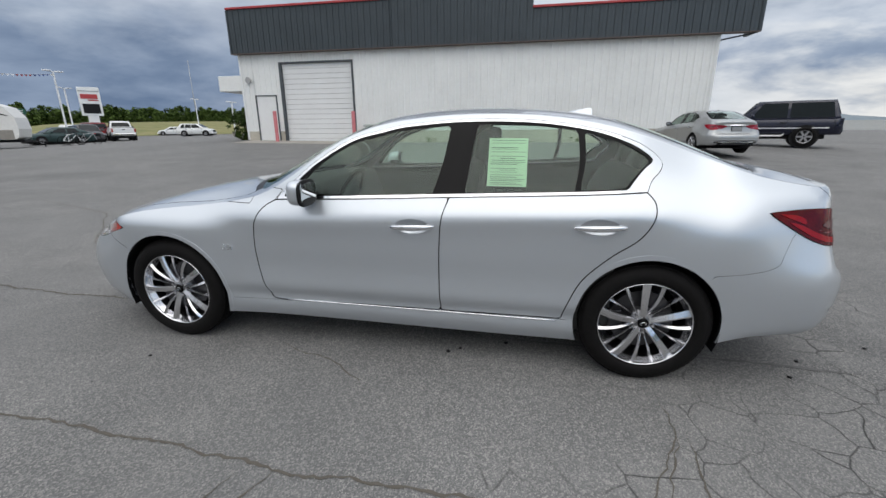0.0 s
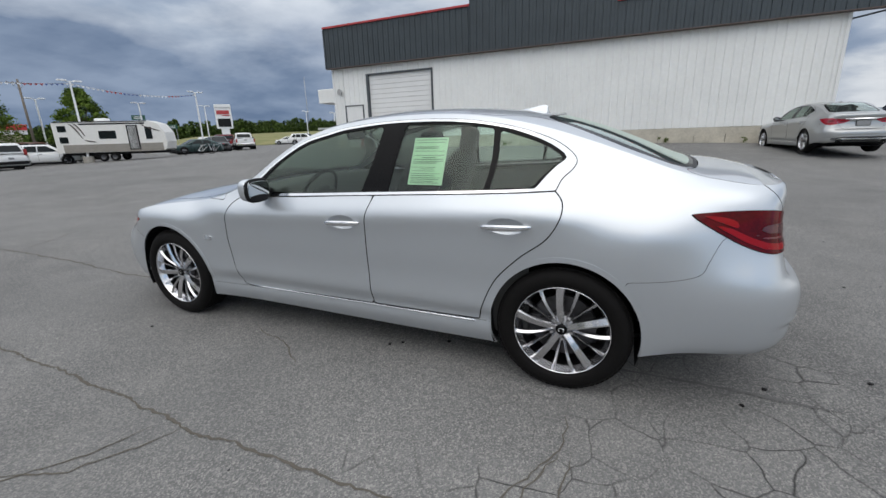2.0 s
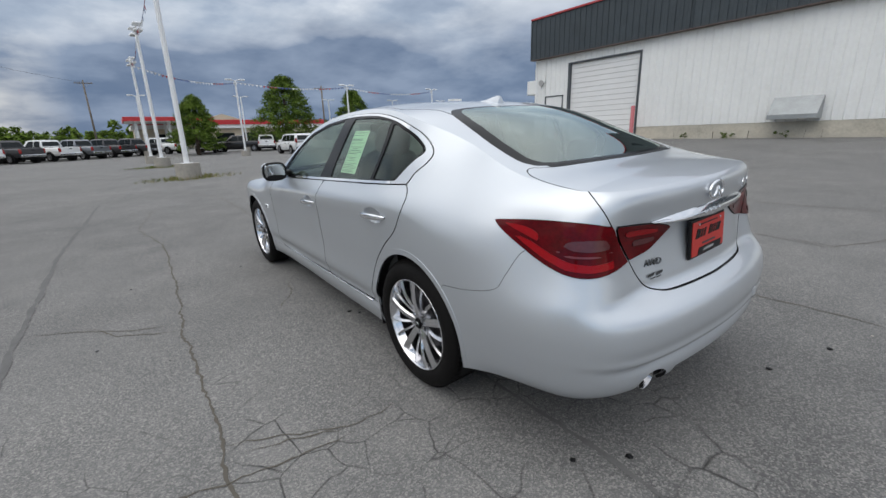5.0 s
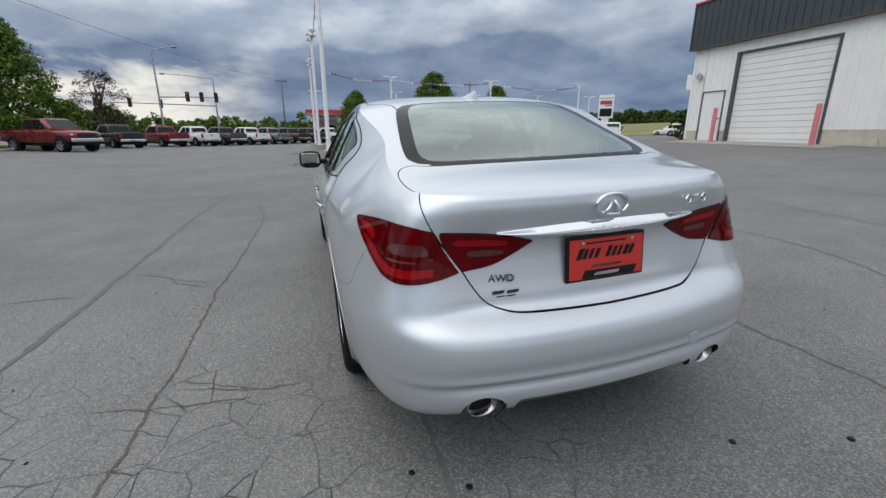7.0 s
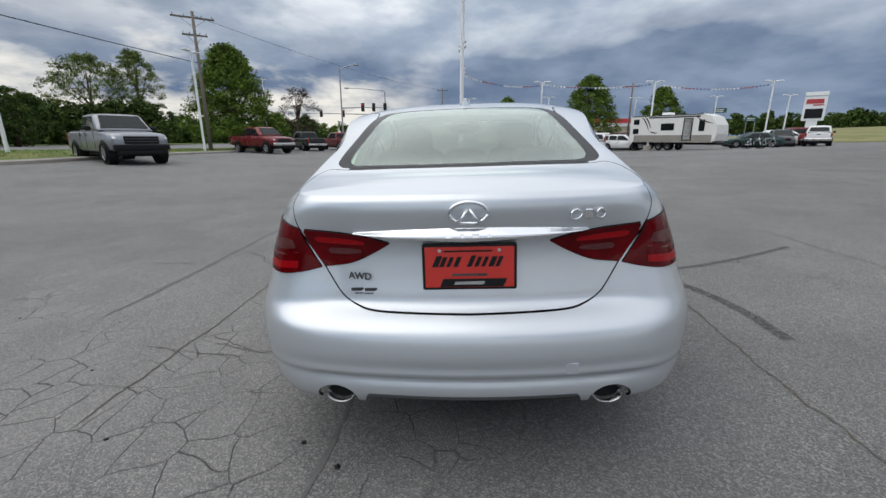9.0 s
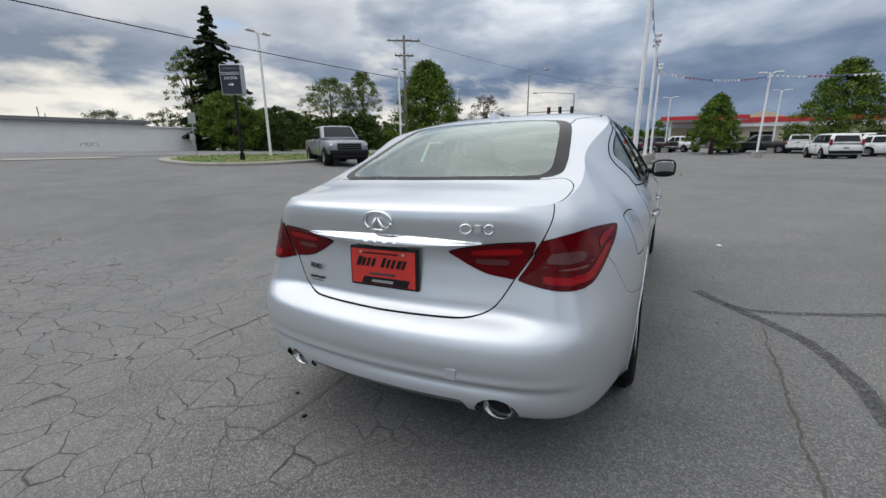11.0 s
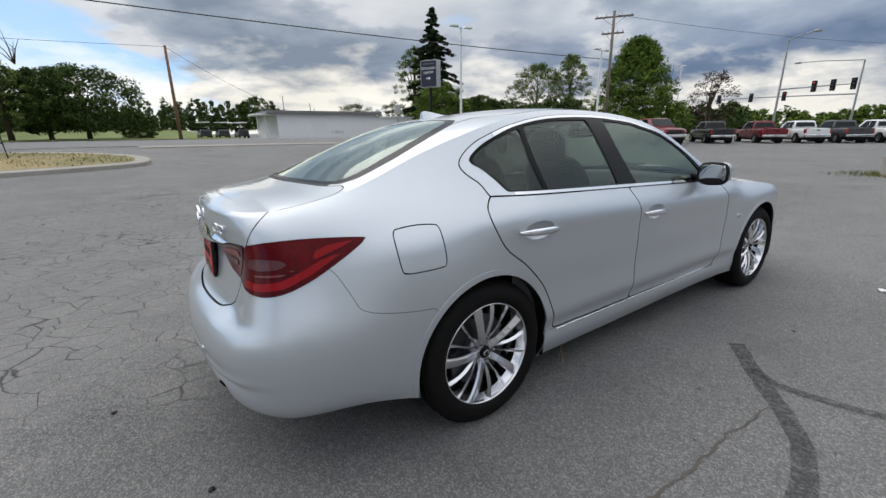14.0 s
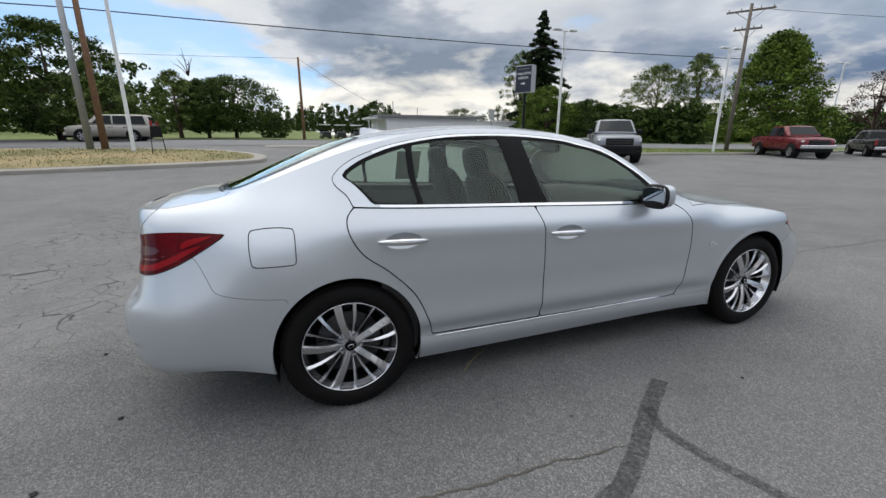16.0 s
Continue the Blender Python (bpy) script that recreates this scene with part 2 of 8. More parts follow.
ASPHALT = asphalt()
PAINT = car_paint("silver_paint", (0.575, 0.612, 0.655), 0.68, 0.36)
CHROME = material("chrome", (0.82, 0.83, 0.85), 0.08, 1.0, 0.03)
BLACK = material("black_plastic", (0.007, 0.007, 0.008), 0.45, 0.0, 0.2, spec=0.25)
GLOSSBLACK = material("gloss_black", (0.004, 0.004, 0.0045), 0.16, 0.0, 0.1, spec=0.12)
RUBBER = material("tyre_rubber", (0.0065, 0.006, 0.006), 0.66, 0.0, 0.25, 30.0, 0.3, 220.0, spec=0.15)
ALLOY = material("alloy", (0.72, 0.72, 0.74), 0.20, 1.0, 0.06)
# barrel colour darkened to hold the shade between the spokes
BARREL = material("dark_alloy", (0.035, 0.035, 0.038), 0.4, 0.8, 0.2)
DARKMETAL = material("dark_metal", (0.10, 0.10, 0.105), 0.4, 0.9, 0.2)
REDLENS = material("red_lens", (0.092, 0.0009, 0.0030), 0.04, 0.0, 0.35, 9.0, coat=0.0, spec=0.16)
REDBRIGHT = material("red_reflector", (0.26, 0.003, 0.006), 0.06, 0.0, 0.1, coat=0.0, spec=0.2)
CLEARLENS = material("clear_lens", (0.62, 0.63, 0.65), 0.10, 0.4, 0.1, coat=1.0)
GLASS_SIDE = glass("side_glass", (0.80, 0.93, 0.85), 1.05)
GLASS_REAR = glass("rear_glass", (0.86, 0.93, 0.88), 2.2)
CABIN = material("cabin_trim", (0.070, 0.071, 0.070), 0.7, 0.0, 0.15, 8.0, spec=0.2)
LEATHER = material("seat_leather", (0.012, 0.011, 0.011), 0.5, 0.0, 0.15, 10.0, spec=0.15)
HEADLINER = material("headliner", (0.42, 0.44, 0.42), 0.9, 0.0, 0.06, 12.0)
FAR_GLASS = material("dark_vehicle_glass", (0.012, 0.016, 0.017), 0.06, 0.0, 0.15, spec=0.26)


# ---------------------------------------------------------------- mesh helpers
def mesh_part(name, verts, faces, mat, parent=None, label="", smooth=False, loop_normals=None):
    me = bpy.data.meshes.new(name)
    me.from_pydata([tuple(v) for v in verts], [], faces)
    for m in (mat if isinstance(mat, (list, tuple)) else [mat]):
        me.materials.append(m)
    if smooth:
        me.polygons.foreach_set("use_smooth", [True] * len(me.polygons))
    if loop_normals is not None:
        me.normals_split_custom_set(loop_normals)
    me.update()
    ob = new(name, me)
    if parent is not None:
        ob.parent = parent
    if label:
        tagged(ob, label)
    return ob


def part(name, bm, mat, parent=None, label="", smooth=False):
    me = bpy.data.meshes.new(name)
    bm.normal_update()
    bm.to_mesh(me)
    bm.free()
    for m in (mat if isinstance(mat, (list, tuple)) else [mat]):
        me.materials.append(m)
    if smooth:
        me.polygons.foreach_set("use_smooth", [True] * len(me.polygons))
    ob = new(name, me)
    if parent is not None:
        ob.parent = parent
    if label:
        tagged(ob, label)
    return ob


def box(bm, x0, x1, y0, y1, z0, z1, bevel=0.0, m=None):
    """Adds a box, with its edges bevelled, to bm."""
    r = bmesh.ops.create_cube(bm, size=1.0)["verts"]
    for v in r:
        v.co = Vector(((x0 + x1) / 2 + v.co.x * (x1 - x0), (y0 + y1) / 2 + v.co.y * (y1 - y0), (z0 + z1) / 2 + v.co.z * (z1 - z0)))
    if bevel:
        es = list({e for v in r for e in v.link_edges})
        nv = bmesh.ops.bevel(bm, geom=es, offset=bevel, segments=2, affect="EDGES", profile=0.5)["verts"]
        r = list({*nv, *[v for v in r if v.is_valid]})
    if m is not None:
        bmesh.ops.transform(bm, matrix=m, verts=[v for v in r if v.is_valid])
    return r


def boxed(name, x0, x1, y0, y1, z0, z1, mat, parent=None, label="", bevel=0.0, m=None):
    bm = bmesh.new()
    box(bm, x0, x1, y0, y1, z0, z1, bevel, m)
    return part(name, bm, mat, parent, label)


def tube(bm, a, b, r0, r1=None, seg=10, caps=True):
    """Adds a tapered round bar from a to b."""
    a, b = Vector(a), Vector(b)
    r1 = r0 if r1 is None else r1
    q = (b - a).to_track_quat("Z", "Y").to_matrix()
    rings = []
    for c, r in ((a, r0), (b, r1)):
        rings.append([bm.verts.new(c + q @ Vector((r * math.cos(2 * math.pi * i / seg), r * math.sin(2 * math.pi * i / seg), 0))) for i in range(seg)])
    for i in range(seg):
        j = (i + 1) % seg
        bm.faces.new((rings[0][i], rings[0][j], rings[1][j], rings[1][i]))
    if caps:
        bm.faces.new(rings[0][::-1])
        bm.faces.new(rings[1])


def tubed(name, a, b, r0, mat, parent=None, r1=None, seg=12, label=""):
    bm = bmesh.new()
    tube(bm, a, b, r0, r1, seg)
    return part(name, bm, mat, parent, label)


def empty(name, m, label="", category="", group="", kind=""):
    ob = new(name)
    ob.empty_display_size = 0.2
    ob.matrix_world = m
    return tagged(ob, label, category, group, kind)


def cubic(table):
    """Natural cubic spline through (x, y) pairs; returns a vectorised function, straight beyond the ends."""
    xs, ys = np.array([p[0] for p in table], float), np.array([p[1] for p in table], float)
    n = len(xs)
    h = np.diff(xs)
    A, r = np.eye(n), np.zeros(n)
    for i in range(1, n - 1):
        A[i, i - 1], A[i, i], A[i, i + 1] = h[i - 1], 2 * (h[i - 1] + h[i]), h[i]
        r[i] = 6 * ((ys[i + 1] - ys[i]) / h[i] - (ys[i] - ys[i - 1]) / h[i - 1])
    M = np.linalg.solve(A, r)

    def f(x):
        x = np.asarray(x, float)
        xc = np.clip(x, xs[0], xs[-1])
        i = np.clip(np.searchsorted(xs, xc) - 1, 0, n - 2)
        a, b = xs[i + 1] - xc, xc - xs[i]
        y = (M[i] * a ** 3 + M[i + 1] * b ** 3) / (6 * h[i]) + (ys[i] / h[i] - M[i] * h[i] / 6) * a + (ys[i + 1] / h[i] - M[i + 1] * h[i] / 6) * b
        s0 = (ys[1] - ys[0]) / h[0] - M[1] * h[0] / 6
        s1 = (ys[-1] - ys[-2]) / h[-1] + M[-2] * h[-1] / 6
        return y + np.where(x < xs[0], (x - xs[0]) * s0, 0) + np.where(x > xs[-1], (x - xs[-1]) * s1, 0)
    return f


def step(x, a, b):
    t = np.clip((np.asarray(x, float) - a) / (b - a), 0, 1)
    return t * t * (3 - 2 * t)


def loop_curve(pts, n=8, sharp=()):
    """Closed Catmull-Rom curve through pts, straight at the corners whose index is in sharp."""
    P = [np.array(p, float) for p in pts]
    k = len(P)
    out = []
    for i in range(k):
        p1, p2 = P[i], P[(i + 1) % k]
        p0 = p1 if i in sharp else P[i - 1]
        p3 = p2 if (i + 1) % k in sharp else P[(i + 2) % k]
        for j in range(n):
            t = j / n
            out.append(0.5 * (2 * p1 + (p2 - p0) * t + (2 * p0 - 5 * p1 + 4 * p2 - p3) * t * t + (3 * p1 - p0 - 3 * p2 + p3) * t ** 3))
    return np.array(out)


def signed(poly, q):
    """Signed distance (negative inside) of the points q (n, 2) from a closed polygon."""
    a, b = poly, np.roll(poly, -1, 0)
    best, inside = np.full(len(q), 1e9), np.zeros(len(q), bool)
    for p, r in zip(a, b):
        e, w = r - p, q - p
        L = e @ e
        if L < 1e-14:
            continue
        t = np.clip((w @ e) / L, 0, 1)
        d = w - t[:, None] * e
        best = np.minimum(best, (d * d).sum(1))
        c = (p[1] > q[:, 1]) != (r[1] > q[:, 1])
        if c.any():
            xx = e[0] * (q[:, 1] - p[1]) / (e[1] if abs(e[1]) > 1e-12 else 1e-12) + p[0]
            inside ^= c & (q[:, 0] < xx)
    d = np.sqrt(best)
    return np.where(inside, -d, d)


class Skin:
    """A piece of surface: rows of A are x y z, normal, and two surface coordinates; polys index them."""

    def __init__(self, A, polys):
        self.A, self.polys = A, polys

    def cut(self, d):
        """The part in which the field d (one value a row) is below zero."""
        A, nxt = self.A, len(self.A)
        extra, made, polys = [], {}, []
        neg = d < 0
        for p in self.polys:
            s = [neg[i] for i in p]
            if all(s):
                polys.append(p)
                continue
            if not any(s):
                continue
            q = []
            for k, i in enumerate(p):
                j = p[(k + 1) % len(p)]
                if neg[i]:
                    q.append(i)
                if neg[i] != neg[j]:
                    key = (i, j) if i < j else (j, i)
                    if key not in made:
                        t = d[key[0]] / (d[key[0]] - d[key[1]])
                        extra.append(A[key[0]] * (1 - t) + A[key[1]] * t)
                        made[key] = nxt + len(extra) - 1
                    q.append(made[key])
            if len(q) > 2:
                polys.append(q)
        return Skin(np.vstack([A, np.array(extra)]) if extra else A, polys)

    def split(self, field, gap=0.0015):
        """(inside, outside) of a field function, with a shut gap between them."""
        d = field(self.A)
        return self.cut(d + gap), self.cut(-(d - gap))

    def build(self, name, mat, parent, label="", flip=False, lift=0.0, flange=0.010, edge=None):
        used = sorted({i for p in self.polys for i in p})
        if not used:
            return None
        idx = {o: n for n, o in enumerate(used)}
        A = self.A[used].copy()
        nn = A[:, 3:6] / np.maximum(np.linalg.norm(A[:, 3:6], axis=1), 1e-9)[:, None]
        A[:, :3] += nn * lift
        polys = [[idx[i] for i in p] for p in self.polys]
        verts, faces, ln = [tuple(v) for v in A[:, :3]], list(polys), []
        s = -1.0 if flip else 1.0
        if flip:
            verts = [(x, -y, z) for x, y, z in verts]
            nn = nn * np.array([1, -1, 1])
            faces = [f[::-1] for f in faces]
        for f in faces:
            ln += [tuple(nn[i]) for i in f]
        if flange:
            count = {}
            for f in faces:
                for a, b in zip(f, f[1:] + f[:1]):
                    count[(a, b)] = 1
            low = {}
            for (a, b) in list(count):
                if (b, a) in count:
                    continue
                for i in (a, b):
                    if i not in low:
                        low[i] = len(verts)
                        verts.append(tuple(np.array(verts[i]) - nn[i] * flange))
                e1, e2 = np.array(verts[b]) - np.array(verts[a]), -nn[a]
                fn = np.cross(e2, e1)
                fn = fn / max(np.linalg.norm(fn), 1e-9)
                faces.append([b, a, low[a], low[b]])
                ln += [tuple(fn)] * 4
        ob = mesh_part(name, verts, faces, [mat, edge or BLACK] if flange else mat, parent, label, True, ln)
        if flange:                                    # shade of the shut gaps put into the turned-in edges' black
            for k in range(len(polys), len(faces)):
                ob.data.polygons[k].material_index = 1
        return ob


def grid_skin(P, extra):
    """A Skin from a grid of points P (nu, nv, 3), its normals facing away from the middle line; extra (nu, nv, 2)."""
    du, dv = np.gradient(P, axis=0), np.gradient(P, axis=1)
    N = np.cross(du, dv)
    ln = np.linalg.norm(N, axis=2)
    N = N / np.maximum(ln, 1e-12)[..., None]
    for i, j in ((0, 1), (-1, -2)):
        if ln[i].max() < 1e-9:
            N[i] = N[j]
    ref = np.array([0.0, 0.0, 0.55])
    sgn = np.sign(((P - ref) * N).sum(2).sum())
    N = N * sgn
    nu, nv = P.shape[:2]
    A = np.concatenate([P.reshape(-1, 3), N.reshape(-1, 3), extra.reshape(-1, 2)], 1)
    polys = []
    for i in range(nu - 1):
        for j in range(nv - 1):
            q = [i * nv + j, (i + 1) * nv + j, (i + 1) * nv + j + 1, i * nv + j + 1]
            polys.append(q if sgn > 0 else q[::-1])
    return Skin(A, polys)


def lathe(bm, prof, seg=48, axis_y=0.0):
    """Turns (radius, y) points round the y axis."""
    rings = []
    for r, y in prof:
        rings.append([bm.verts.new((r * math.cos(2 * math.pi * i / seg), axis_y + y, r * math.sin(2 * math.pi * i / seg))) for i in range(seg)])
    for a, b in zip(rings, rings[1:]):
        for i in range(seg):
            j = (i + 1) % seg
            bm.faces.new((a[i], a[j], b[j], b[i]))
    return rings


def text_mesh(name, body, size, depth, mat, parent, m, label="", shear=0.0):
    cu = bpy.data.curves.new(name, "FONT")
    cu.body, cu.size, cu.extrude, cu.align_x, cu.align_y, cu.shear = body, size, depth, "CENTER", "CENTER", shear
    ob = new("lettering_source", cu)
    me = bpy.data.meshes.new_from_object(ob.evaluated_get(bpy.context.evaluated_depsgraph_get()))
    bpy.data.objects.remove(ob)
    me.materials.clear()
    me.materials.append(mat)
    me.transform(m)
    o = new(name, me)
    if parent is not None:
        o.parent = parent
    if label:
        tagged(o, label)
    return o


def sweep(bm, pts, r, seg=8, closed=False):
    """A round rod through pts."""
    P = [Vector(p) for p in pts]
    n = len(P)
    rings = []
    for i, p in enumerate(P):
        a, b = (P[i - 1], P[(i + 1) % n]) if closed else (P[max(i - 1, 0)], P[min(i + 1, n - 1)])
        q = (b - a).to_track_quat("Z", "Y").to_matrix()
        rr = r[i] if isinstance(r, (list, tuple)) else r
        rings.append([bm.verts.new(p + q @ Vector((rr * math.cos(2 * math.pi * k / seg), rr * math.sin(2 * math.pi * k / seg), 0))) for k in range(seg)])
    prs = list(zip(rings, rings[1:])) + ([(rings[-1], rings[0])] if closed else [])
    for a, b in prs:
        for k in range(seg):
            bm.faces.new((a[k], a[(k + 1) % seg], b[(k + 1) % seg], b[k]))
    if not closed:
        bm.faces.new(rings[0][::-1])
        bm.faces.new(rings[-1])


def soft_box(bm, c, half, power=4.0, nu=14, nv=10, m=None):
    """A pillow-like superellipsoid."""
    rows = []
    for i in range(nv + 1):
        th = -math.pi / 2 + math.pi * i / nv
        row = []
        for j in range(nu):
            ph = 2 * math.pi * j / nu
            f = lambda v: math.copysign(abs(v) ** (2 / power), v)
            p = Vector((half[0] * f(math.cos(th)) * f(math.cos(ph)), half[1] * f(math.cos(th)) * f(math.sin(ph)), half[2] * f(math.sin(th))))
            row.append(bm.verts.new((m @ p if m is not None else p) + Vector(c)))
        rows.append(row)
    for a, b in zip(rows, rows[1:]):
        for j in range(nu):
            bm.faces.new((a[j], a[(j + 1) % nu], b[(j + 1) % nu], b[j]))
    bmesh.ops.remove_doubles(bm, verts=bm.verts, dist=1e-5)

# ---------------------------------------------------------------- ground
# heights of the lot and the land round it (x, y, z); near the car it is one sloping plane
LEVELS = [(0, 0, 0), (6, 0, -.036), (-6, 0, .036), (0, 6, .198), (0, -6, -.198), (7.6, 12.4, .33), (12, 17, .46), (-13, 17, .84), (-7, 17, .76), (5, 17, .70),
          (12, 30, .8), (-40, 34, .5), (-49, 56, .8), (-40, 13, -.12), (-57, 10, 0), (-44, 27, .25), (-30, -16, .05), (-50, -8, -.08), (-13, -14.4, .25), (3, -16.2, .34),
          (-4, -33, .85), (14, -35, .88), (-6, -56, .7), (-22, -39, .68), (-13, -.5, .02), (14, -12, .15), (110, 0, .6), (0, 140, 1.2), (-140, 60, .4), (-120, -100, .4), (60, -140, .6)]


def thin_plate(pts):
    P = np.array(pts, float)
    n = len(P)
    k = lambda r2: 0.5 * r2 * np.log(np.maximum(r2, 1e-9))
    d2 = ((P[:, None, :2] - P[None, :, :2]) ** 2).sum(2)
    A = np.zeros((n + 3, n + 3))
    A[:n, :n] = k(d2) + np.eye(n) * 0.4
    A[:n, n], A[:n, n + 1:], A[n, :n], A[n + 1:, :n] = 1, P[:, :2], 1, P[:, :2].T
    w = np.linalg.solve(A, np.concatenate([P[:, 2], [0, 0, 0]]))

    def f(x, y):
        x, y = np.asarray(x, float), np.asarray(y, float)
        s = np.minimum(1, 140 / np.maximum(np.hypot(x, y), 1e-6))
        x, y = x * s, y * s
        r = w[n] + w[n + 1] * x + w[n + 2] * y
        for i in range(n):
            r = r + w[i] * k((x - P[i, 0]) ** 2 + (y - P[i, 1]) ** 2)
        return r
    return f


far_level = thin_plate(LEVELS)


def level(x, y):
    """Height of the ground."""
    d = np.hypot(np.asarray(x, float) / 1.25, y)
    k = step(d, 3.5, 9.0)
    return (1 - k) * (-0.006 * np.asarray(x, float) + 0.033 * np.asarray(y, float)) + k * far_level(x, y)


def ground_sheet():
    fine = np.linspace(-8, 8, 65)
    mid = np.array([9, 10, 12, 14, 16, 18, 20, 23, 26, 30, 34, 38, 43, 48, 55, 63, 72, 85, 100, 120, 145, 200, 400, 1200, 3000.0])
    g = np.concatenate([-mid[::-1], fine, mid])
    X, Y = np.meshgrid(g, g, indexing="ij")
    Z = level(X, Y)
    n = len(g)
    verts = np.stack([X, Y, Z], 2).reshape(-1, 3)
    faces = [(i * n + j, (i + 1) * n + j, (i + 1) * n + j + 1, i * n + j + 1) for i in range(n - 1) for j in range(n - 1)]
    ob = mesh_part("ground", verts, faces, ASPHALT, None, "", True)
    return tagged(ob, "grey weathered asphalt lot with cracks and tyre marks", "asphalt", kind="structure")


ground_sheet()


def at(x, y, turn=0.0, dz=0.0):
    return pose(x, y, float(level(x, y)) + dz, 0, 0, turn)


# ---------------------------------------------------------------- the metal building
SIDING = material("white_siding", (0.80, 0.81, 0.80), 0.5, 0.0, 0.05, 0.8)
SLATE = material("slate_fascia", (0.052, 0.065, 0.075), 0.42, 0.2, 0.12, 1.0)
REDTRIM = material("red_trim", (0.42, 0.045, 0.05), 0.5, 0.0, 0.1)
PLINTH = material("cream_concrete", (0.52, 0.485, 0.41), 0.9, 0.0, 0.20, 1.6, 0.4, 40.0)
CONCRETE = material("concrete", (0.33, 0.31, 0.275), 0.9, 0.0, 0.16, 1.2, 0.3, 60.0)
WHITE = material("white_paint", (0.78, 0.79, 0.79), 0.5, 0.0, 0.04, 1.5)
PINK = material("faded_red_paint", (0.62, 0.20, 0.22), 0.7, 0.0, 0.12, 3.0)


def ribbed_sheet(name, x0, x1, z0, z1, y, pitch, depth, mat, parent, rib=0.065):
    """Vertical ribbed metal facing -y: flat pans with raised ribs."""
    bm = bmesh.new()
    pts, x = [], x0
    while x < x1 - 1e-6:
        nx = min(x + pitch, x1)
        pts += [(x, 0), (x + rib * .3, depth), (x + rib * .7, depth), (x + rib, 0)]
        m = (x + rib + nx) / 2
        pts += [(m - .02, 0), (m - .012, depth * .25), (m + .012, depth * .25), (m + .02, 0)]
        x = nx
    pts.append((x1, 0))
    pts = [(min(px, x1), d) for px, d in pts]
    lo = [bm.verts.new((px, y - d, z0)) for px, d in pts]
    hi = [bm.verts.new((px, y - d, z1)) for px, d in pts]
    for i in range(len(pts) - 1):
        if pts[i + 1][0] - pts[i][0] > 1e-6:
            bm.faces.new((lo[i], lo[i + 1], hi[i + 1], hi[i]))
    bmesh.ops.recalc_face_normals(bm, faces=bm.faces)
    return part(name, bm, mat, parent)


def metal_building():
    Y, X0, X1, TOP = 17.2, -13.3, 8.45, 5.0
    b = empty("service_building", Matrix(), "white ribbed metal service building with slate fascia and roll-up door", "building", kind="structure")
    base = 1.31
    # walls: foundation curb, siding round the openings, ends, back, roof
    gx0, gx1, gz1, gz0 = -11.12, -7.40, 4.50, .72
    dx0, dx1, dz1 = -12.62, -11.50, 3.02
    for i, (a, c) in enumerate(((X0, dx0 - .04), (dx1 + .04, gx0 - .07), (gx1 + .07, X1))):
        bm = bmesh.new()
        box(bm, a, c, Y + .005, Y + .28, .2, base, .01)
        part("foundation", bm, PLINTH, b, "stained cream concrete foundation curb")
    ribbed_sheet("siding", X0, dx0 - .04, base, TOP, Y, .305, .028, SIDING, b)
    ribbed_sheet("siding", dx0 - .04, dx1 + .04, dz1 + .05, TOP, Y, .305, .028, SIDING, b)
    ribbed_sheet("siding", dx1 + .04, gx0 - .07, base, TOP, Y, .305, .028, SIDING, b)
    ribbed_sheet("siding", gx0 - .07, gx1 + .07, gz1 + .07, TOP, Y, .305, .028, SIDING, b)
    ribbed_sheet("siding", gx1 + .07, X1, base, TOP, Y, .305, .028, SIDING, b)
    bm = bmesh.new()
    box(bm, X0, X0 + .2, Y + .01, Y + 24, .2, TOP + .9)
    part("end_wall", bm, SIDING, b)
    bm = bmesh.new()
    box(bm, X1 - .2, X1, Y + .01, Y + 24, .2, TOP + .9)
    part("end_wall", bm, SIDING, b)
    boxed("back_wall", X0, X1, Y + 24, Y + 24.2, .2, TOP + .9, SIDING, b)
    boxed("corner_trim", X1 - .06, X1 + .04, Y - .04, Y + .02, .9, TOP, WHITE, b)
    boxed("corner_trim", X0 - .04, X0 + .06, Y - .04, Y + .02, .9, TOP, WHITE, b)
    bm = bmesh.new()                                  # low white metal roof
    box(bm, X0 - .1, X1 + .1, Y - .05, Y + 24.3, TOP + .9, TOP + 1.0, .0)
    part("roof", bm, WHITE, b)
    # fascia in three lengths; the middle one stands higher
    FY = 16.95
    for a, c, zt in ((-13.5, -5.3, 6.92), (-5.3, .98, 8.6), (.98, 9.78, 6.26)):
        f = ribbed_sheet("fascia", a, c, 4.99, zt, FY, .30, .035, SLATE, b, .05)
        tagged(f, "slate grey ribbed fascia")
        boxed("fascia_cap", a - .02, c + .02, FY - .07, FY + .16, zt, zt + .09, REDTRIM, b, "dark red cap", .01)
        boxed("fascia_back", a, c, FY + .01, FY + .15, 5.02, zt, SLATE, b)
    boxed("fascia_drip", -13.52, 9.8, FY - .05, FY + .25, 4.955, 4.99, material("brown_flashing", (0.10, 0.07, 0.06), .5), b, "dark drip flashing", .005)
    for x in (-13.5, 9.78):
        bm = bmesh.new()
        box(bm, x - .06, x + .06, FY, FY + (1.2 if x > 0 else .9), 4.99, 6.9 if x < 0 else 6.26)
        part("fascia_return", bm, SLATE, b)
    boxed("raised_wall", -5.3, .98, FY + .15, FY + 6, 6.0, 8.5, SIDING, b)
    # bracket under the overhang
    bm = bmesh.new()
    tube(bm, (9.7, FY + .1, 4.95), (X1 + .02, FY + .3, 4.75), .03)
    part("bracket", bm, SLATE, b)
    # roll-up door
    frame_m = material("door_frame_grey", (0.07, 0.08, 0.09), .5)
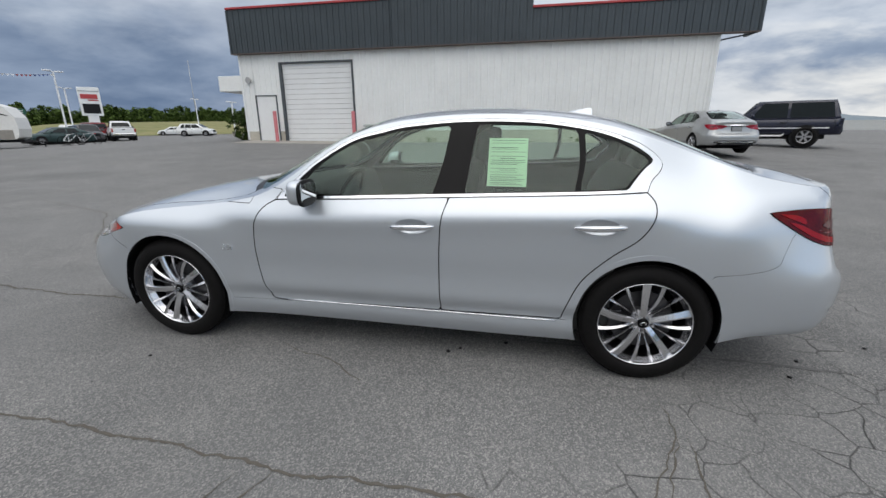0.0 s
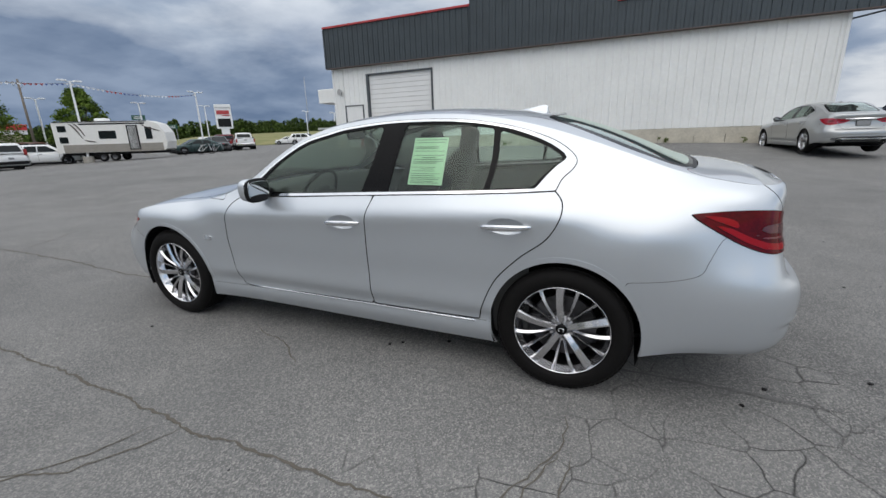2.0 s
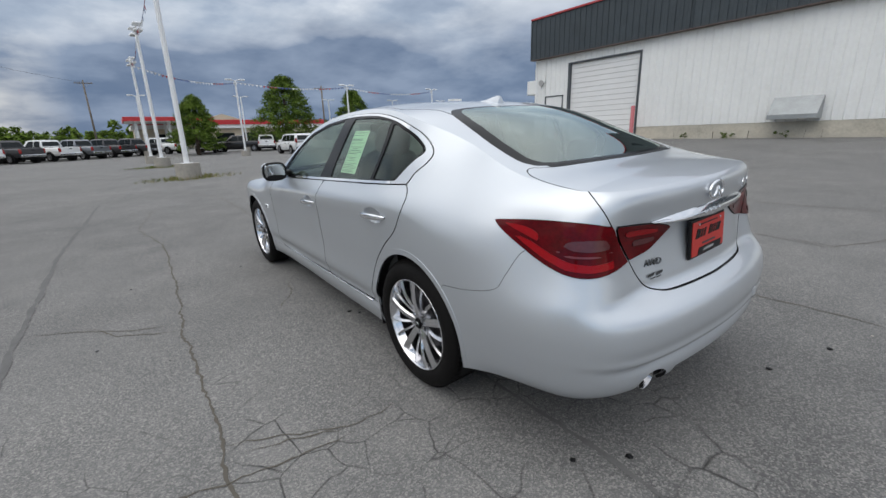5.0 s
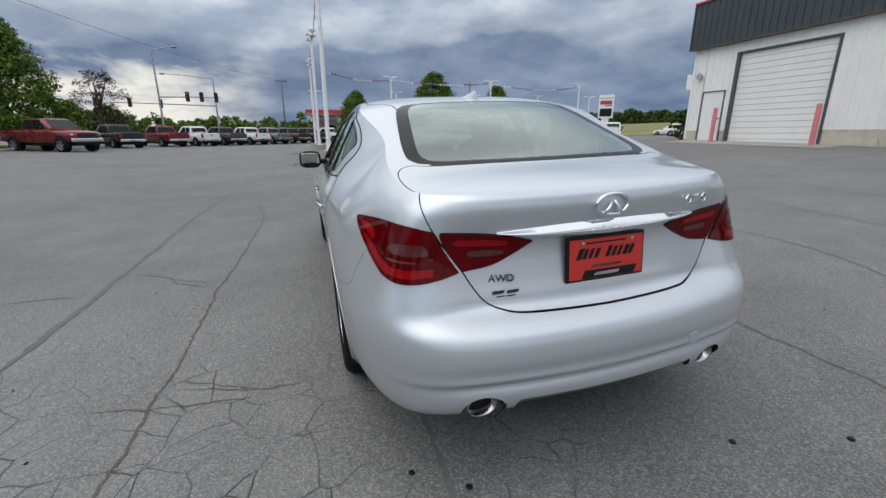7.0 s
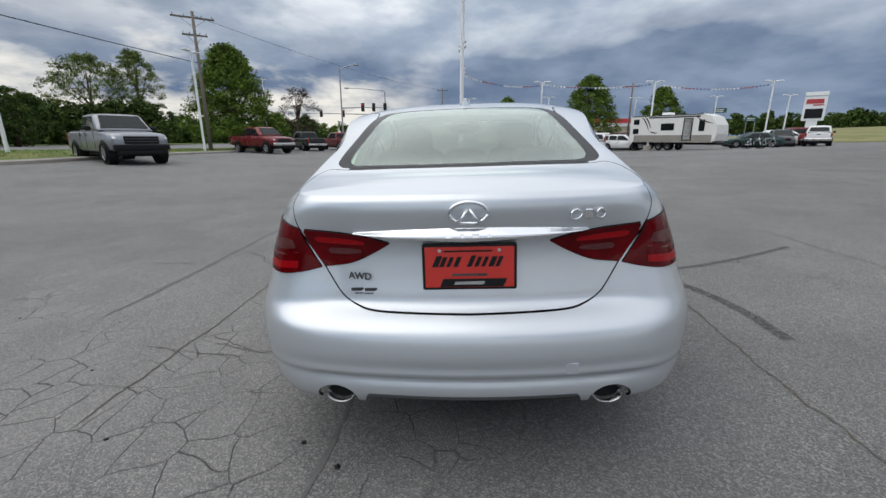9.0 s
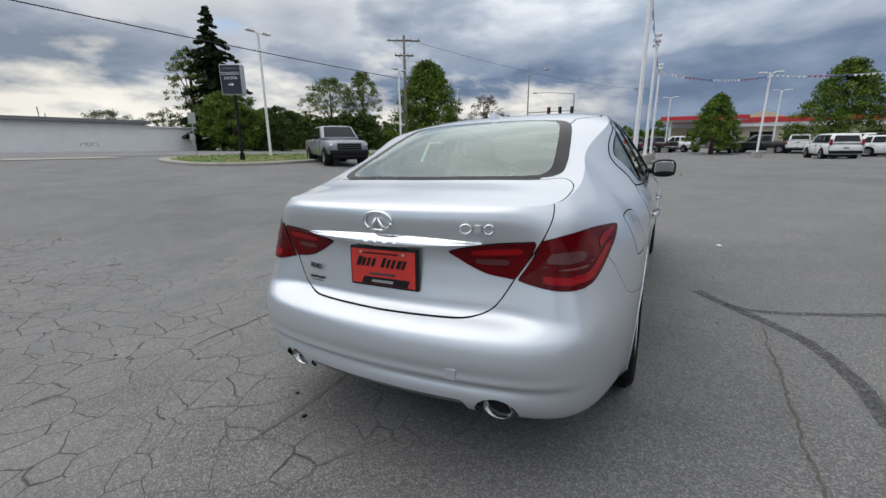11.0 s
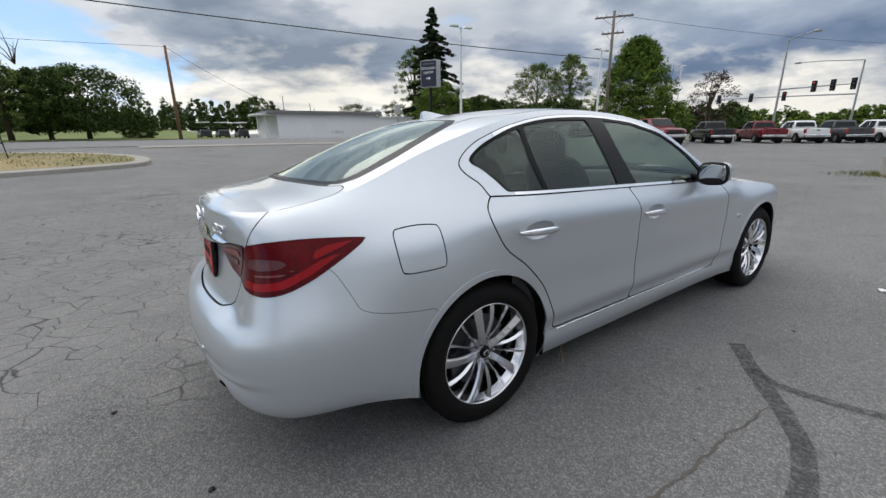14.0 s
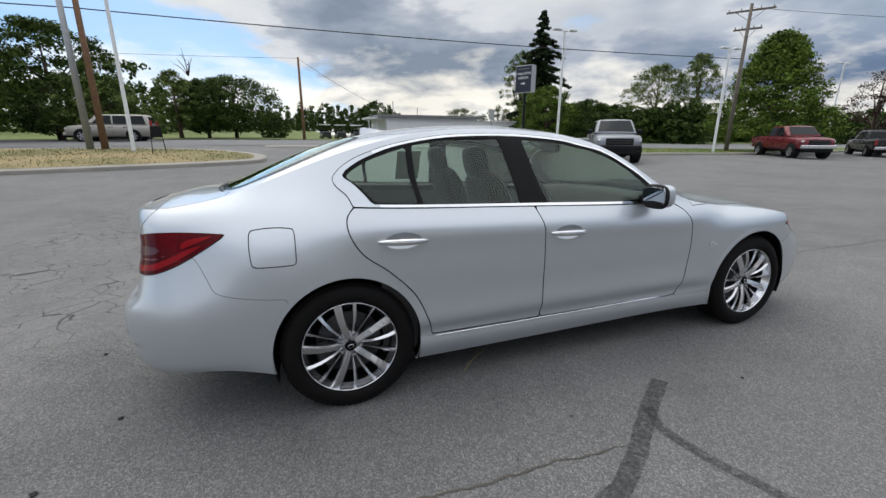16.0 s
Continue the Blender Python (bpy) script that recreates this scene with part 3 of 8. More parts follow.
    d1 = empty("door_1", Matrix(), "closed white sectional roll-up door in a dark frame", "door", kind="structure")
    for a, c, z0, z1 in ((gx0 - .07, gx0 + .06, gz0, gz1), (gx1 - .02, gx1 + .07, gz0, gz1), (gx0 - .07, gx1 + .07, gz1, gz1 + .07)):
        boxed("door_frame", a, c, Y - .05, Y + .15, z0, z1, frame_m, d1, "dark grey frame", .005)
    n = 16
    for i in range(n):
        z0 = gz0 + (gz1 - gz0) * i / n
        z1 = gz0 + (gz1 - gz0) * (i + 1) / n
        boxed("panel", gx0 + .06, gx1 - .02, Y + .07, Y + .12, z0 + .006, z1 - .006, WHITE, d1, "", .012)
    boxed("door_backing", gx0, gx1, Y + .125, Y + .16, gz0, gz1, material("grey_gap", (.3, .3, .3), .7), d1)
    # walk door
    d2 = empty("door_2", Matrix(), "white steel walk door in a dark frame", "door", kind="structure")
    for a, c, z0, z1 in ((dx0 - .04, dx0 + .03, .84, dz1 + .05), (dx1 - .03, dx1 + .04, .84, dz1 + .05), (dx0 - .04, dx1 + .04, dz1, dz1 + .05)):
        boxed("door_frame", a, c, Y - .03, Y + .12, z0, z1, frame_m, d2, "", .004)
    boxed("door_leaf", dx0 + .03, dx1 - .03, Y + .0, Y + .05, .86, dz1, WHITE, d2, "", .004)
    bm = bmesh.new()
    tube(bm, (dx1 - .12, Y - .06, 1.85), (dx1 - .12, Y + .0, 1.85), .03)
    box(bm, dx1 - .22, dx1 - .09, Y - .07, Y - .05, 1.835, 1.865, .004)
    part("door_handle", bm, DARKMETAL, d2, "dark lever handle")
    rng = random.Random(12)
    for x in (-5.6, -4.1, -2.9, -1.2, -.75, 1.1, 2.9, 4.2, 5.3, 6.6, 7.6):      # upright cracks in the foundation
        pts = [(x + rng.uniform(-.02, .02), Y - .003, z) for z in (.40, .62, .80, 1.02)]
        bm = bmesh.new()
        sweep(bm, pts, rng.choice((.006, .009, .012)), 5)
        part("foundation_crack", bm, material("crack_dark", (.10, .09, .075), .95), b)
    # siren and vent hood
    bm = bmesh.new()
    tube(bm, (-12.88, Y - .14, 3.78), (-12.88, Y, 3.78), .15, .10, 20)
    sir = part("alarm_bell", bm, material("bell_grey", (.42, .42, .42), .5, .4), b, "round grey alarm bell")
    bm = bmesh.new()
    vs = [bm.verts.new(p) for p in ((-2.22, Y - .02, 2.10), (-.84, Y - .02, 2.10), (-.84, Y - .62, 1.40), (-2.22, Y - .62, 1.40), (-2.22, Y - .02, 1.40), (-.84, Y - .02, 1.40), (-2.22, Y - .10, 2.14), (-.84, Y - .10, 2.14), (-.84, Y - .62, 1.55), (-2.22, Y - .62, 1.55))]
    for f in ((6, 7, 1, 0), (9, 8, 7, 6), (3, 2, 8, 9), (0, 4, 3, 9, 6), (1, 7, 8, 2, 5)):
        bm.faces.new([vs[i] for i in f])
    bmesh.ops.recalc_face_normals(bm, faces=bm.faces)
    part("vent_hood", bm, material("galvanised", (.36, .38, .39), .45, .6, .15, 2.0), b, "galvanised sloping vent hood")
    for x in (-11.36, -7.25):
        bl = empty("bollard", at(x, Y - .55), "faded red steel bollard beside the roll-up door", "bollard", "bollards by the door")
        tubed("post", (0, 0, -.1), (0, 0, 1.42), .085, PINK, bl, seg=20)
        bm = bmesh.new()
        soft_box(bm, (0, 0, 1.42), (.085, .085, .05), 2.2, 16, 8)
        part("cap", bm, PINK, bl, "", True)
    apron = mesh_part("concrete_apron", [(-13.2, 15.6, float(level(-13.2, 15.6)) + .015), (-6.3, 15.6, float(level(-6.3, 15.6)) + .015), (-6.3, 17.25, .79), (-13.2, 17.25, .88)], [(0, 1, 2, 3)], CONCRETE)
    tagged(apron, "concrete apron before the roll-up door", "apron", kind="structure")


metal_building()

# ---------------------------------------------------------------- the sedan
# car frame: front toward -x, left side toward -y, wheels on z = 0, middle of the wheelbase at x = 0
PLAN = [(2.515, 0), (2.502, .27), (2.472, .497), (2.407, .680), (2.270, .803), (2.040, .866), (1.75, .89), (1.425, .903), (1.0, .905), (.3, .90),
        (-.5, .895), (-1.0, .90), (-1.425, .905), (-1.72, .887), (-1.96, .838), (-2.165, .730), (-2.295, .525), (-2.36, .265), (-2.375, 0)]
AXLE, WHEEL_R, TRACK = 1.425, 0.335, 0.775


def plan_curve():
    ch = [0.0]
    for a, b in zip(PLAN, PLAN[1:]):
        ch.append(ch[-1] + math.dist(a, b))
    pts = [(ch[1] * -1, PLAN[1][0], -PLAN[1][1])] + [(c, *p) for c, p in zip(ch, PLAN)] + [(2 * ch[-1] - ch[-2], PLAN[-2][0], -PLAN[-2][1])]
    return cubic([(c, x) for c, x, y in pts]), cubic([(c, y) for c, x, y in pts]), ch


plan_x, plan_y, PLAN_U = plan_curve()
U_END = PLAN_U[-1]
# inset of the skin from the plan outline, by height
IN_REAR = cubic([(.28, .16), (.305, .088), (.33, .052), (.355, .037), (.385, .031), (.41, .034), (.428, .041), (.442, .037), (.452, .019), (.475, .014), (.51, .012), (.55, .013), (.59, .021), (.62, .040), (.645, .078), (.668, .116), (.70, .131), (.73, .138), (.80, .152), (.88, .158), (.93, .147), (.975, .135), (1.005, .132), (1.03, .137), (1.043, .145), (1.05, .156)])
IN_CORNER = cubic([(.26, .11), (.305, .058), (.33, .040), (.36, .028), (.40, .019), (.425, .015), (.44, .013), (.453, .011), (.50, .007), (.57, .006), (.65, .020), (.72, .046), (.80, .074), (.88, .098), (.96, .124), (1.02, .156), (1.06, .198), (1.12, .275)])
IN_QUARTER = cubic([(.20, .03), (.30, .02), (.45, .008), (.60, .0), (.76, .003), (.86, .022), (.92, .05), (.97, .085), (1.03, .135), (1.10, .20), (1.20, .285), (1.32, .375), (1.42, .45)])
IN_DOOR = cubic([(.18, .075), (.24, .045), (.30, .035), (.335, .040), (.365, .036), (.395, .023), (.43, .017), (.48, .019), (.57, .020), (.66, .014), (.74, .010), (.80, .005), (.845, .0), (.878, .003), (.912, .018), (.95, .043), (.99, .070), (1.05, .102), (1.15, .155), (1.25, .212), (1.35, .277), (1.42, .335)])
IN_FENDER = cubic([(.18, .05), (.30, .03), (.45, .012), (.58, .004), (.66, .003), (.72, .001), (.765, .006), (.80, .022), (.84, .055), (.88, .098), (.92, .145), (1.0, .25)])
IN_NOSE = cubic([(.16, .12), (.24, .05), (.35, .012), (.45, .0), (.55, .012), (.62, .045), (.68, .10), (.74, .19), (.82, .32)])
TOP_EDGE = cubic([(-2.325, .665), (-2.17, .69), (-1.97, .735), (-1.80, .795), (-1.47, .862), (-1.15, .895), (-.95, .925), (-.78, .965), (-.62, 1.045), (-.43, 1.185), (-.23, 1.30), (.10, 1.383), (.43, 1.408), (.81, 1.402), (1.10, 1.365), (1.30, 1.318), (1.5, 1.255), (1.75, 1.165), (1.95, 1.10), (2.1, 1.072), (2.25, 1.056), (2.37, 1.05), (2.52, 1.05)])
CENTRE = cubic([(-2.325, .665), (-2.25, .72), (-2.10, .78), (-1.86, .84), (-1.6, .90), (-1.3, .94), (-1.12, .965), (-1.0, 1.005), (-.8, 1.105), (-.5, 1.25), (-.25, 1.35), (-.08, 1.396), (.15, 1.43), (.5, 1.447), (.9, 1.433), (1.2, 1.396), (1.5, 1.315), (1.8, 1.197), (1.97, 1.128), (2.06, 1.105), (2.18, 1.090), (2.27, 1.072), (2.32, 1.058), (2.34, 1.050), (2.38, 1.030)])
BOTTOM = cubic([(-2.37, .20), (-2.1, .19), (-1.8, .19), (-1.0, .205), (0, .20), (1.05, .195), (1.75, .25), (2.0, .30), (2.26, .298), (2.39, .302), (2.455, .310), (2.52, .318)])
SHIFT = cubic([(-2.37, -.10), (-1.6, -.20), (-1.1, -.50), (-.6, -.42), (0, -.10), (.6, 0), (1.2, .12), (2.0, .18), (2.38, .10)])


def inset(u, x, z):
    zd = z - 0.045 * (x - 0.3) * step(z, .5, .85) * step(x, -1.2, -.6)
    r, c, q, d, f, n = IN_REAR(z), IN_CORNER(z), IN_QUARTER(z), IN_DOOR(zd), IN_FENDER(z), IN_NOSE(z)
    v = r + (c - r) * step(u, .46, .88)
    v = v + (q - v) * step(x, 2.20, 1.74)
    v = v + (d - v) * step(x, 1.75, 1.15)
    v = v + (f - v) * step(x, -.72, -1.25)
    v = v + (n - v) * step(x, -1.70, -2.18)
    return v


def body_ring(nu=290, nv=72):
    u = np.concatenate([np.linspace(0, 1.25, 56)[:-1], np.linspace(1.25, U_END - 1.0, nu - 90), np.linspace(U_END - 1.0, U_END, 36)[1:]])
    bx, by = plan_x(u), plan_y(u)
    tx, ty = np.gradient(bx, u), np.gradient(by, u)
    tl = np.hypot(tx, ty)
    nx, ny = -ty / tl, tx / tl                      # turned inward below
    flip = np.where(nx * (0.2 - bx) + ny * (0 - by) < 0, -1, 1)
    nx, ny = nx * flip, ny * flip
    v = np.linspace(0, 1, nv)
    z = BOTTOM(bx)[:, None] + (TOP_EDGE(bx) - BOTTOM(bx))[:, None] * v[None, :]
    ins = inset(u[:, None], bx[:, None], z)
    P = np.stack([bx[:, None] + nx[:, None] * ins, np.maximum(by[:, None] + ny[:, None] * ins, 0), z], 2)
    P[0, :, 1], P[-1, :, 1] = 0, 0
    E = np.stack([P[:, :, 1] + np.maximum(0, 2.30 - P[:, :, 0]), np.repeat(v[None, :], len(u), 0)], 2)
    return P, E


RING, RING_E = body_ring()


def body_top(ns=34):
    edge = RING[:, -1, :]
    s = np.linspace(0, 1, ns)
    x, ye, ze = edge[:, 0][:, None], edge[:, 1][:, None], edge[:, 2][:, None]
    k = SHIFT(x)
    y = ye * s[None, :]
    xi = x + k * y * y
    z = CENTRE(xi) + (ze - CENTRE(x + k * ye * ye)) * s[None, :] ** 3.2
    P = np.stack([np.repeat(x, ns, 1), y, z], 2)
    return P, np.stack([xi, np.repeat(s[None, :], len(edge), 0)], 2)


TOPP, TOP_E = body_top()


def side(pts, n=8, sharp=()):
    c = loop_curve(pts, n, sharp)
    return lambda A: signed(c, A[:, [0, 2]])


def wrap(pts, n=8, sharp=()):
    """Outline in (way round the rear corner from the middle, height)."""
    c = loop_curve(pts, n, sharp)
    return lambda A: signed(c, A[:, [6, 2]])


def above(pts, n=8, sharp=()):
    """Outline on the top, in (shifted length, width)."""
    c = loop_curve(pts, n, sharp)
    return lambda A: signed(c, A[:, [6, 1]])


DLO = side([(-.66, .945), (-.53, 1.075), (-.42, 1.165), (-.23, 1.277), (-.05, 1.325), (.10, 1.356), (.43, 1.382), (.81, 1.376), (1.10, 1.335), (1.28, 1.283), (1.38, 1.232), (1.44, 1.175), (1.43, 1.13), (1.385, 1.085), (1.365, 1.034), (1.0, 1.013), (.37, .985), (-.2, .96)], 6, (0, 14))
DLO_IN = side([(-.615, .960), (-.51, 1.070), (-.41, 1.154), (-.225, 1.264), (-.045, 1.312), (.10, 1.342), (.43, 1.368), (.81, 1.362), (1.09, 1.323), (1.255, 1.272), (1.345, 1.226), (1.395, 1.180), (1.352, 1.142), (1.305, 1.09), (1.27, 1.043), (1.0, 1.028), (.37, 1.001), (-.2, .976)], 6, (0, 14))
FRONT_GLASS = side([(-.56, .980), (-.40, 1.146), (-.215, 1.255), (-.04, 1.302), (.10, 1.331), (.350, 1.354), (.322, 1.17), (.275, .998), (-.1, .983)], 6, (0, 5, 7))
REAR_GLASS = side([(.452, 1.008), (.472, 1.17), (.498, 1.358), (.81, 1.352), (1.025, 1.327), (1.034, 1.17), (1.012, 1.031), (.8, 1.021)], 6, (0, 2, 4, 6))
QUARTER_GLASS = side([(1.040, 1.037), (1.064, 1.17), (1.058, 1.318), (1.235, 1.265), (1.325, 1.222), (1.378, 1.180), (1.335, 1.138), (1.288, 1.09), (1.256, 1.050)], 6, (0, 2, 8))
FRONT_DOOR = side([(-.66, .944), (-.73, .90), (-.775, .82), (-.80, .68), (-.795, .52), (-.755, .37), (-.68, .322), (-.2, .326), (.325, .330), (.318, .50), (.32, .70), (.335, .88), (.37, .986), (-.2, .959)], 8, (0, 7, 8, 12, 13))
REAR_DOOR = side([(.325, .330), (.318, .50), (.32, .70), (.335, .88), (.37, .986), (1.0, 1.013), (1.362, 1.033), (1.40, .985), (1.395, .91), (1.335, .81), (1.21, .71), (1.085, .575), (1.015, .42), (.995, .335), (.6, .332)], 8, (0, 4, 5, 6, 13, 14))
SILL = side([(-1.3, .15), (-1.3, .313), (-.7, .316), (.3, .325), (1.0, .329), (1.3, .33), (1.3, .15)], 2, (0, 1, 2, 3, 4, 5, 6))
FUEL = side([(1.825, .955), (1.74, .962), (1.655, .955), (1.643, .94), (1.642, .88), (1.645, .81), (1.66, .797), (1.74, .795), (1.815, .797), (1.832, .81), (1.838, .88), (1.835, .94)], 6)
FENDER = side([(-.735, .15), (-.735, .88), (-.665, .945), (-.62, 1.0), (-.79, 1.02), (-.82, .92), (-3, .92), (-3, .15)], 2, tuple(range(8)))
BUMPER = side([(1.70, 0), (1.70, .638), (1.85, .655), (1.985, .688), (2.02, .745), (2.06, .83), (2.10, .862), (2.8, .862), (2.8, 0)], 6, (0, 1, 6, 7, 8))
NOSE = side([(-1.66, 0), (-1.66, .585), (-1.78, .64), (-1.9, .685), (-2.0, .70), (-3, .70), (-3, 0)], 4, (0, 1, 5, 6))
HEADLIGHT = side([(-1.70, .745), (-1.82, .775), (-1.98, .735), (-2.15, .70), (-2.26, .655), (-2.15, .625), (-1.98, .655), (-1.85, .70)], 6, (0,))
TRUNK_BACK = wrap([(-1, .652), (0, .652), (.30, .656), (.39, .668), (.44, .692), (.475, .735), (.525, .82), (.58, .90), (.62, .965), (.68, 1.03), (.74, 1.09), (.74, 1.3), (-1, 1.3)], 6, (0, 1, 10, 11, 12))
TAIL_IN = wrap([(.268, .886), (.36, .910), (.46, .925), (.587, .935), (.565, .88), (.515, .800), (.42, .812), (.34, .845)], 6, (0, 3, 5))
TAIL_OUT = wrap([(.596, .936), (.70, .950), (.82, .956), (.94, .955), (1.07, .949), (1.165, .943), (1.11, .905), (1.03, .862), (.93, .815), (.82, .782), (.70, .772), (.60, .782), (.524, .798), (.574, .88)], 6, (0, 5, 12))
WINDSHIELD = above([(-1.065, -1), (-1.065, 0), (-1.065, .6), (-1.05, .72), (-.7, .66), (-.3, .58), (-.14, .535), (-.115, .45), (-.11, 0), (-.11, -1)], 4, (0, 1, 3, 8, 9))
REAR_PANE = above([(1.262, -1), (1.262, 0), (1.275, .38), (1.31, .46), (1.40, .50), (1.6, .535), (1.85, .568), (1.95, .555), (1.99, .46), (2.0, 0), (2.0, -1)], 4, (0, 1, 9, 10))
REAR_PANE_IN = above([(1.285, -1), (1.285, 0), (1.297, .34), (1.33, .41), (1.42, .446), (1.61, .478), (1.845, .512), (1.935, .502), (1.97, .42), (1.98, 0), (1.98, -1)], 4, (0, 1, 9, 10))
DECK = above([(2.02, -1), (2.02, 0), (2.012, .46), (1.985, .58), (2.05, .635), (2.2, .64), (2.33, .60), (2.6, .5), (2.6, -1)], 4, (0, 1, 7, 8))
HOOD = above([(-1.12, -1), (-1.12, 0), (-1.12, .55), (-1.14, .70), (-1.4, .742), (-1.8, .70), (-2.1, .60), (-2.24, .40), (-2.28, 0), (-2.28, -1)], 4, (0, 1, 8, 9))


def arch(x, z, r):
    return lambda A: np.hypot(A[:, 0] - x, (A[:, 2] - z) * 0.985) - r


SATIN = material("satin_trim", (0.58, 0.61, 0.65), 0.30, 0.9, 0.05)


def build_body(car):
    ring, top = grid_skin(RING, RING_E), grid_skin(TOPP, TOP_E)
    tail = top.A[:, 0] > 2.22                         # the deck's end, where its rows run together
    xi, yy = top.A[tail, 6], top.A[tail, 1]
    slope = (CENTRE(xi + .004) - CENTRE(xi - .004)) / .008
    top.A[tail, 3:6] = np.stack([-slope, -2 * SHIFT(top.A[tail, 0]) * yy * slope, np.ones(len(yy))], 1) / np.sqrt(1 + slope ** 2)[:, None]
    for ax, r in ((-AXLE, .372), (AXLE, .366)):
        _, ring = ring.split(arch(ax, .335, r), 0)
    for y0 in (.482,):
        hole = lambda A: np.where(A[:, 0] > 2.1, np.hypot((A[:, 1] - y0) / .076, np.minimum(A[:, 2] - .340, 0) * .3 / .056 + np.maximum(A[:, 2] - .340, 0) / .056) - 1, 1.0) * .05
        _, ring = ring.split(hole, 0)
    _, ring = ring.split(lambda A: np.where(A[:, 0] > 2.1, np.maximum(A[:, 2] - .372 , A[:, 1] - .365 + .35 * (A[:, 2] - .372)), 1.0), 0)
    dlo, ring = ring.split(DLO, 0.0022)
    dlo_in, trim = dlo.split(DLO_IN, 0.0)
    panes = []
    for f in (FRONT_GLASS, REAR_GLASS, QUARTER_GLASS):
        g, dlo_in = dlo_in.split(f, 0.0)
        panes.append(g)
    shell = ring
    for xm, hz in ((.1725, .833), (1.144, .868)):
        _, shell = shell.split(lambda A: (np.hypot((A[:, 0] - xm) / .105, (A[:, 2] - hz) / .050) - 1) * .04, 0)
    lips = [ring.cut(arch(ax, .335, r)(ring.A)) for ax, r in ((-AXLE, .396), (AXLE, .392))]
    door1, ring = ring.split(FRONT_DOOR, .003)
    door2, ring = ring.split(REAR_DOOR, .003)
    tail_o, ring = ring.split(TAIL_OUT, .0012)
    tail_i, ring = ring.split(TAIL_IN, .0012)
    trunk, ring = ring.split(TRUNK_BACK, .0025)
    bumper, ring = ring.split(BUMPER, .0010)
    sill, ring = ring.split(SILL, .001)
    lamp, ring = ring.split(HEADLIGHT, .0015)
    nose, ring = ring.split(NOSE, .0015)
    fender, quarter = ring.split(FENDER, .0018)
    fuel, quarter_r = quarter.split(FUEL, .0022)
    screen, top = top.split(WINDSHIELD, 0)
    pane, top = top.split(REAR_PANE, 0.001)
    pane_in, pane_rim = pane.split(REAR_PANE_IN, 0)
    under_deck = top.cut(np.maximum(DECK(top.A) - .03, -(top.A[:, 0] - 1.5)))
    deck, top = top.split(DECK, .002)
    hood, roof = top.split(HOOD, .0035)
    cowl, roof = roof.split(above([(-1.118, -1), (-1.118, .66), (-1.062, .66), (-1.062, -1)], 1, (0, 1, 2, 3)), 0)
    for flip in (True, False):
        for name, skin, lab in (("front_door", door1, "silver front door"), ("rear_door", door2, "silver rear door")):
            x0, x1, hz = (.050, .295, .833) if name == "front_door" else (1.018, 1.270, .868)
            xm = (x0 + x1) / 2
            _, skin = skin.split(lambda A: (np.hypot((A[:, 0] - xm) / .096, (A[:, 2] - hz) / .041) - 1) * .04, 0)
            d = skin.build(name, PAINT, car, lab, flip)
            door_handle(d, x0, x1, hz, flip)
        trim.cut(trim.A[:, 0] - 1.235).build("window_trim", CHROME, car, "bright chrome window surround", flip, .004, .006)
        trim.cut(1.235 - trim.A[:, 0]).build("quarter_trim", SATIN, car, "satin silver trim behind the rear window", flip, .003, .006)
        dlo_in.build("window_pillar", GLOSSBLACK, car, "black window pillar and seals", flip, .001, .012)
        for g, nm in zip(panes, ("front_window", "rear_window", "quarter_window")):
            o = g.build(nm, GLASS_SIDE, car, "clear tinted side glass", flip, -.004, 0)
            o.visible_shadow = False
        tail_light(car, tail_o, tail_i, flip)
        for lip in lips:
            lip.build("wheel_arch_lip", PAINT, car, "silver rolled lip round the wheel opening", flip, .0020, .012, PAINT)
        # black shell added behind the panels, so the gaps read as shade
        shell.build("inner_shell", BLACK, car, "black inner body shell", flip, -.016, 0)
        sill.build("sill", PAINT, car, "silver side sill", flip)
        fender.build("fender", PAINT, car, "silver front fender", flip)
        (quarter if flip else quarter_r).build("rear_quarter_panel", PAINT, car, "silver rear quarter with roof pillar", flip)
        if not flip:
            fuel.build("fuel_door", PAINT, car, "square silver fuel filler door", flip)
        lamp.cut(-(lamp.A[:, 0] + 1.88)).build("side_marker", material("marker_red", (.42, .03, .02), .1, 0, .1, coat=.5), car, "red side marker in the headlight", flip, .001)
        lamp.cut(lamp.A[:, 0] + 1.88).build("headlight", CLEARLENS, car, "clear swept-back headlight", flip, .001)
    both = lambda nm, skin, mat, lab, lift=0.0, fl=.01: [skin.build(nm, mat, car, lab, f, lift, fl) for f in (True, False)]
    joined(car, "rear_bumper", bumper, PAINT, "silver rear bumper")
    joined(car, "front_bumper", nose, PAINT, "silver front bumper")
    lid = joined(car, "trunk_lid", trunk, PAINT, "silver trunk lid", deck)
    # black sheet added below the deck, as shade in the trunk gap
    joined(car, "trunk_seal", Skin(np.hstack([under_deck.A[:, :3] - under_deck.A[:, 3:6] * .016, under_deck.A[:, 3:]]), under_deck.polys), BLACK, "black trunk seal", fl=0)
    joined(car, "hood", hood, PAINT, "silver hood")
    joined(car, "cowl", cowl, BLACK, "black cowl below the windshield")
    ditch = lambda A: A[:, 7] - .945 + .20 * step(A[:, 6], 1.02, 1.27) + .2 * step(A[:, 6], .12, -.14) + .5 * step(A[:, 6], 1.5, 1.9) + .6 * step(A[:, 6], -.20, -.32)
    strip, roof = roof.split(lambda A: np.maximum(1.9 - A[:, 6], A[:, 1] - .50), 0)
    joined(car, "rear_glass_seal", strip, BLACK, "black seal below the rear window")
    roof, rail = roof.split(ditch, .005)
    both("roof_rail", rail, PAINT, "silver roof edge beside a dark ditch")
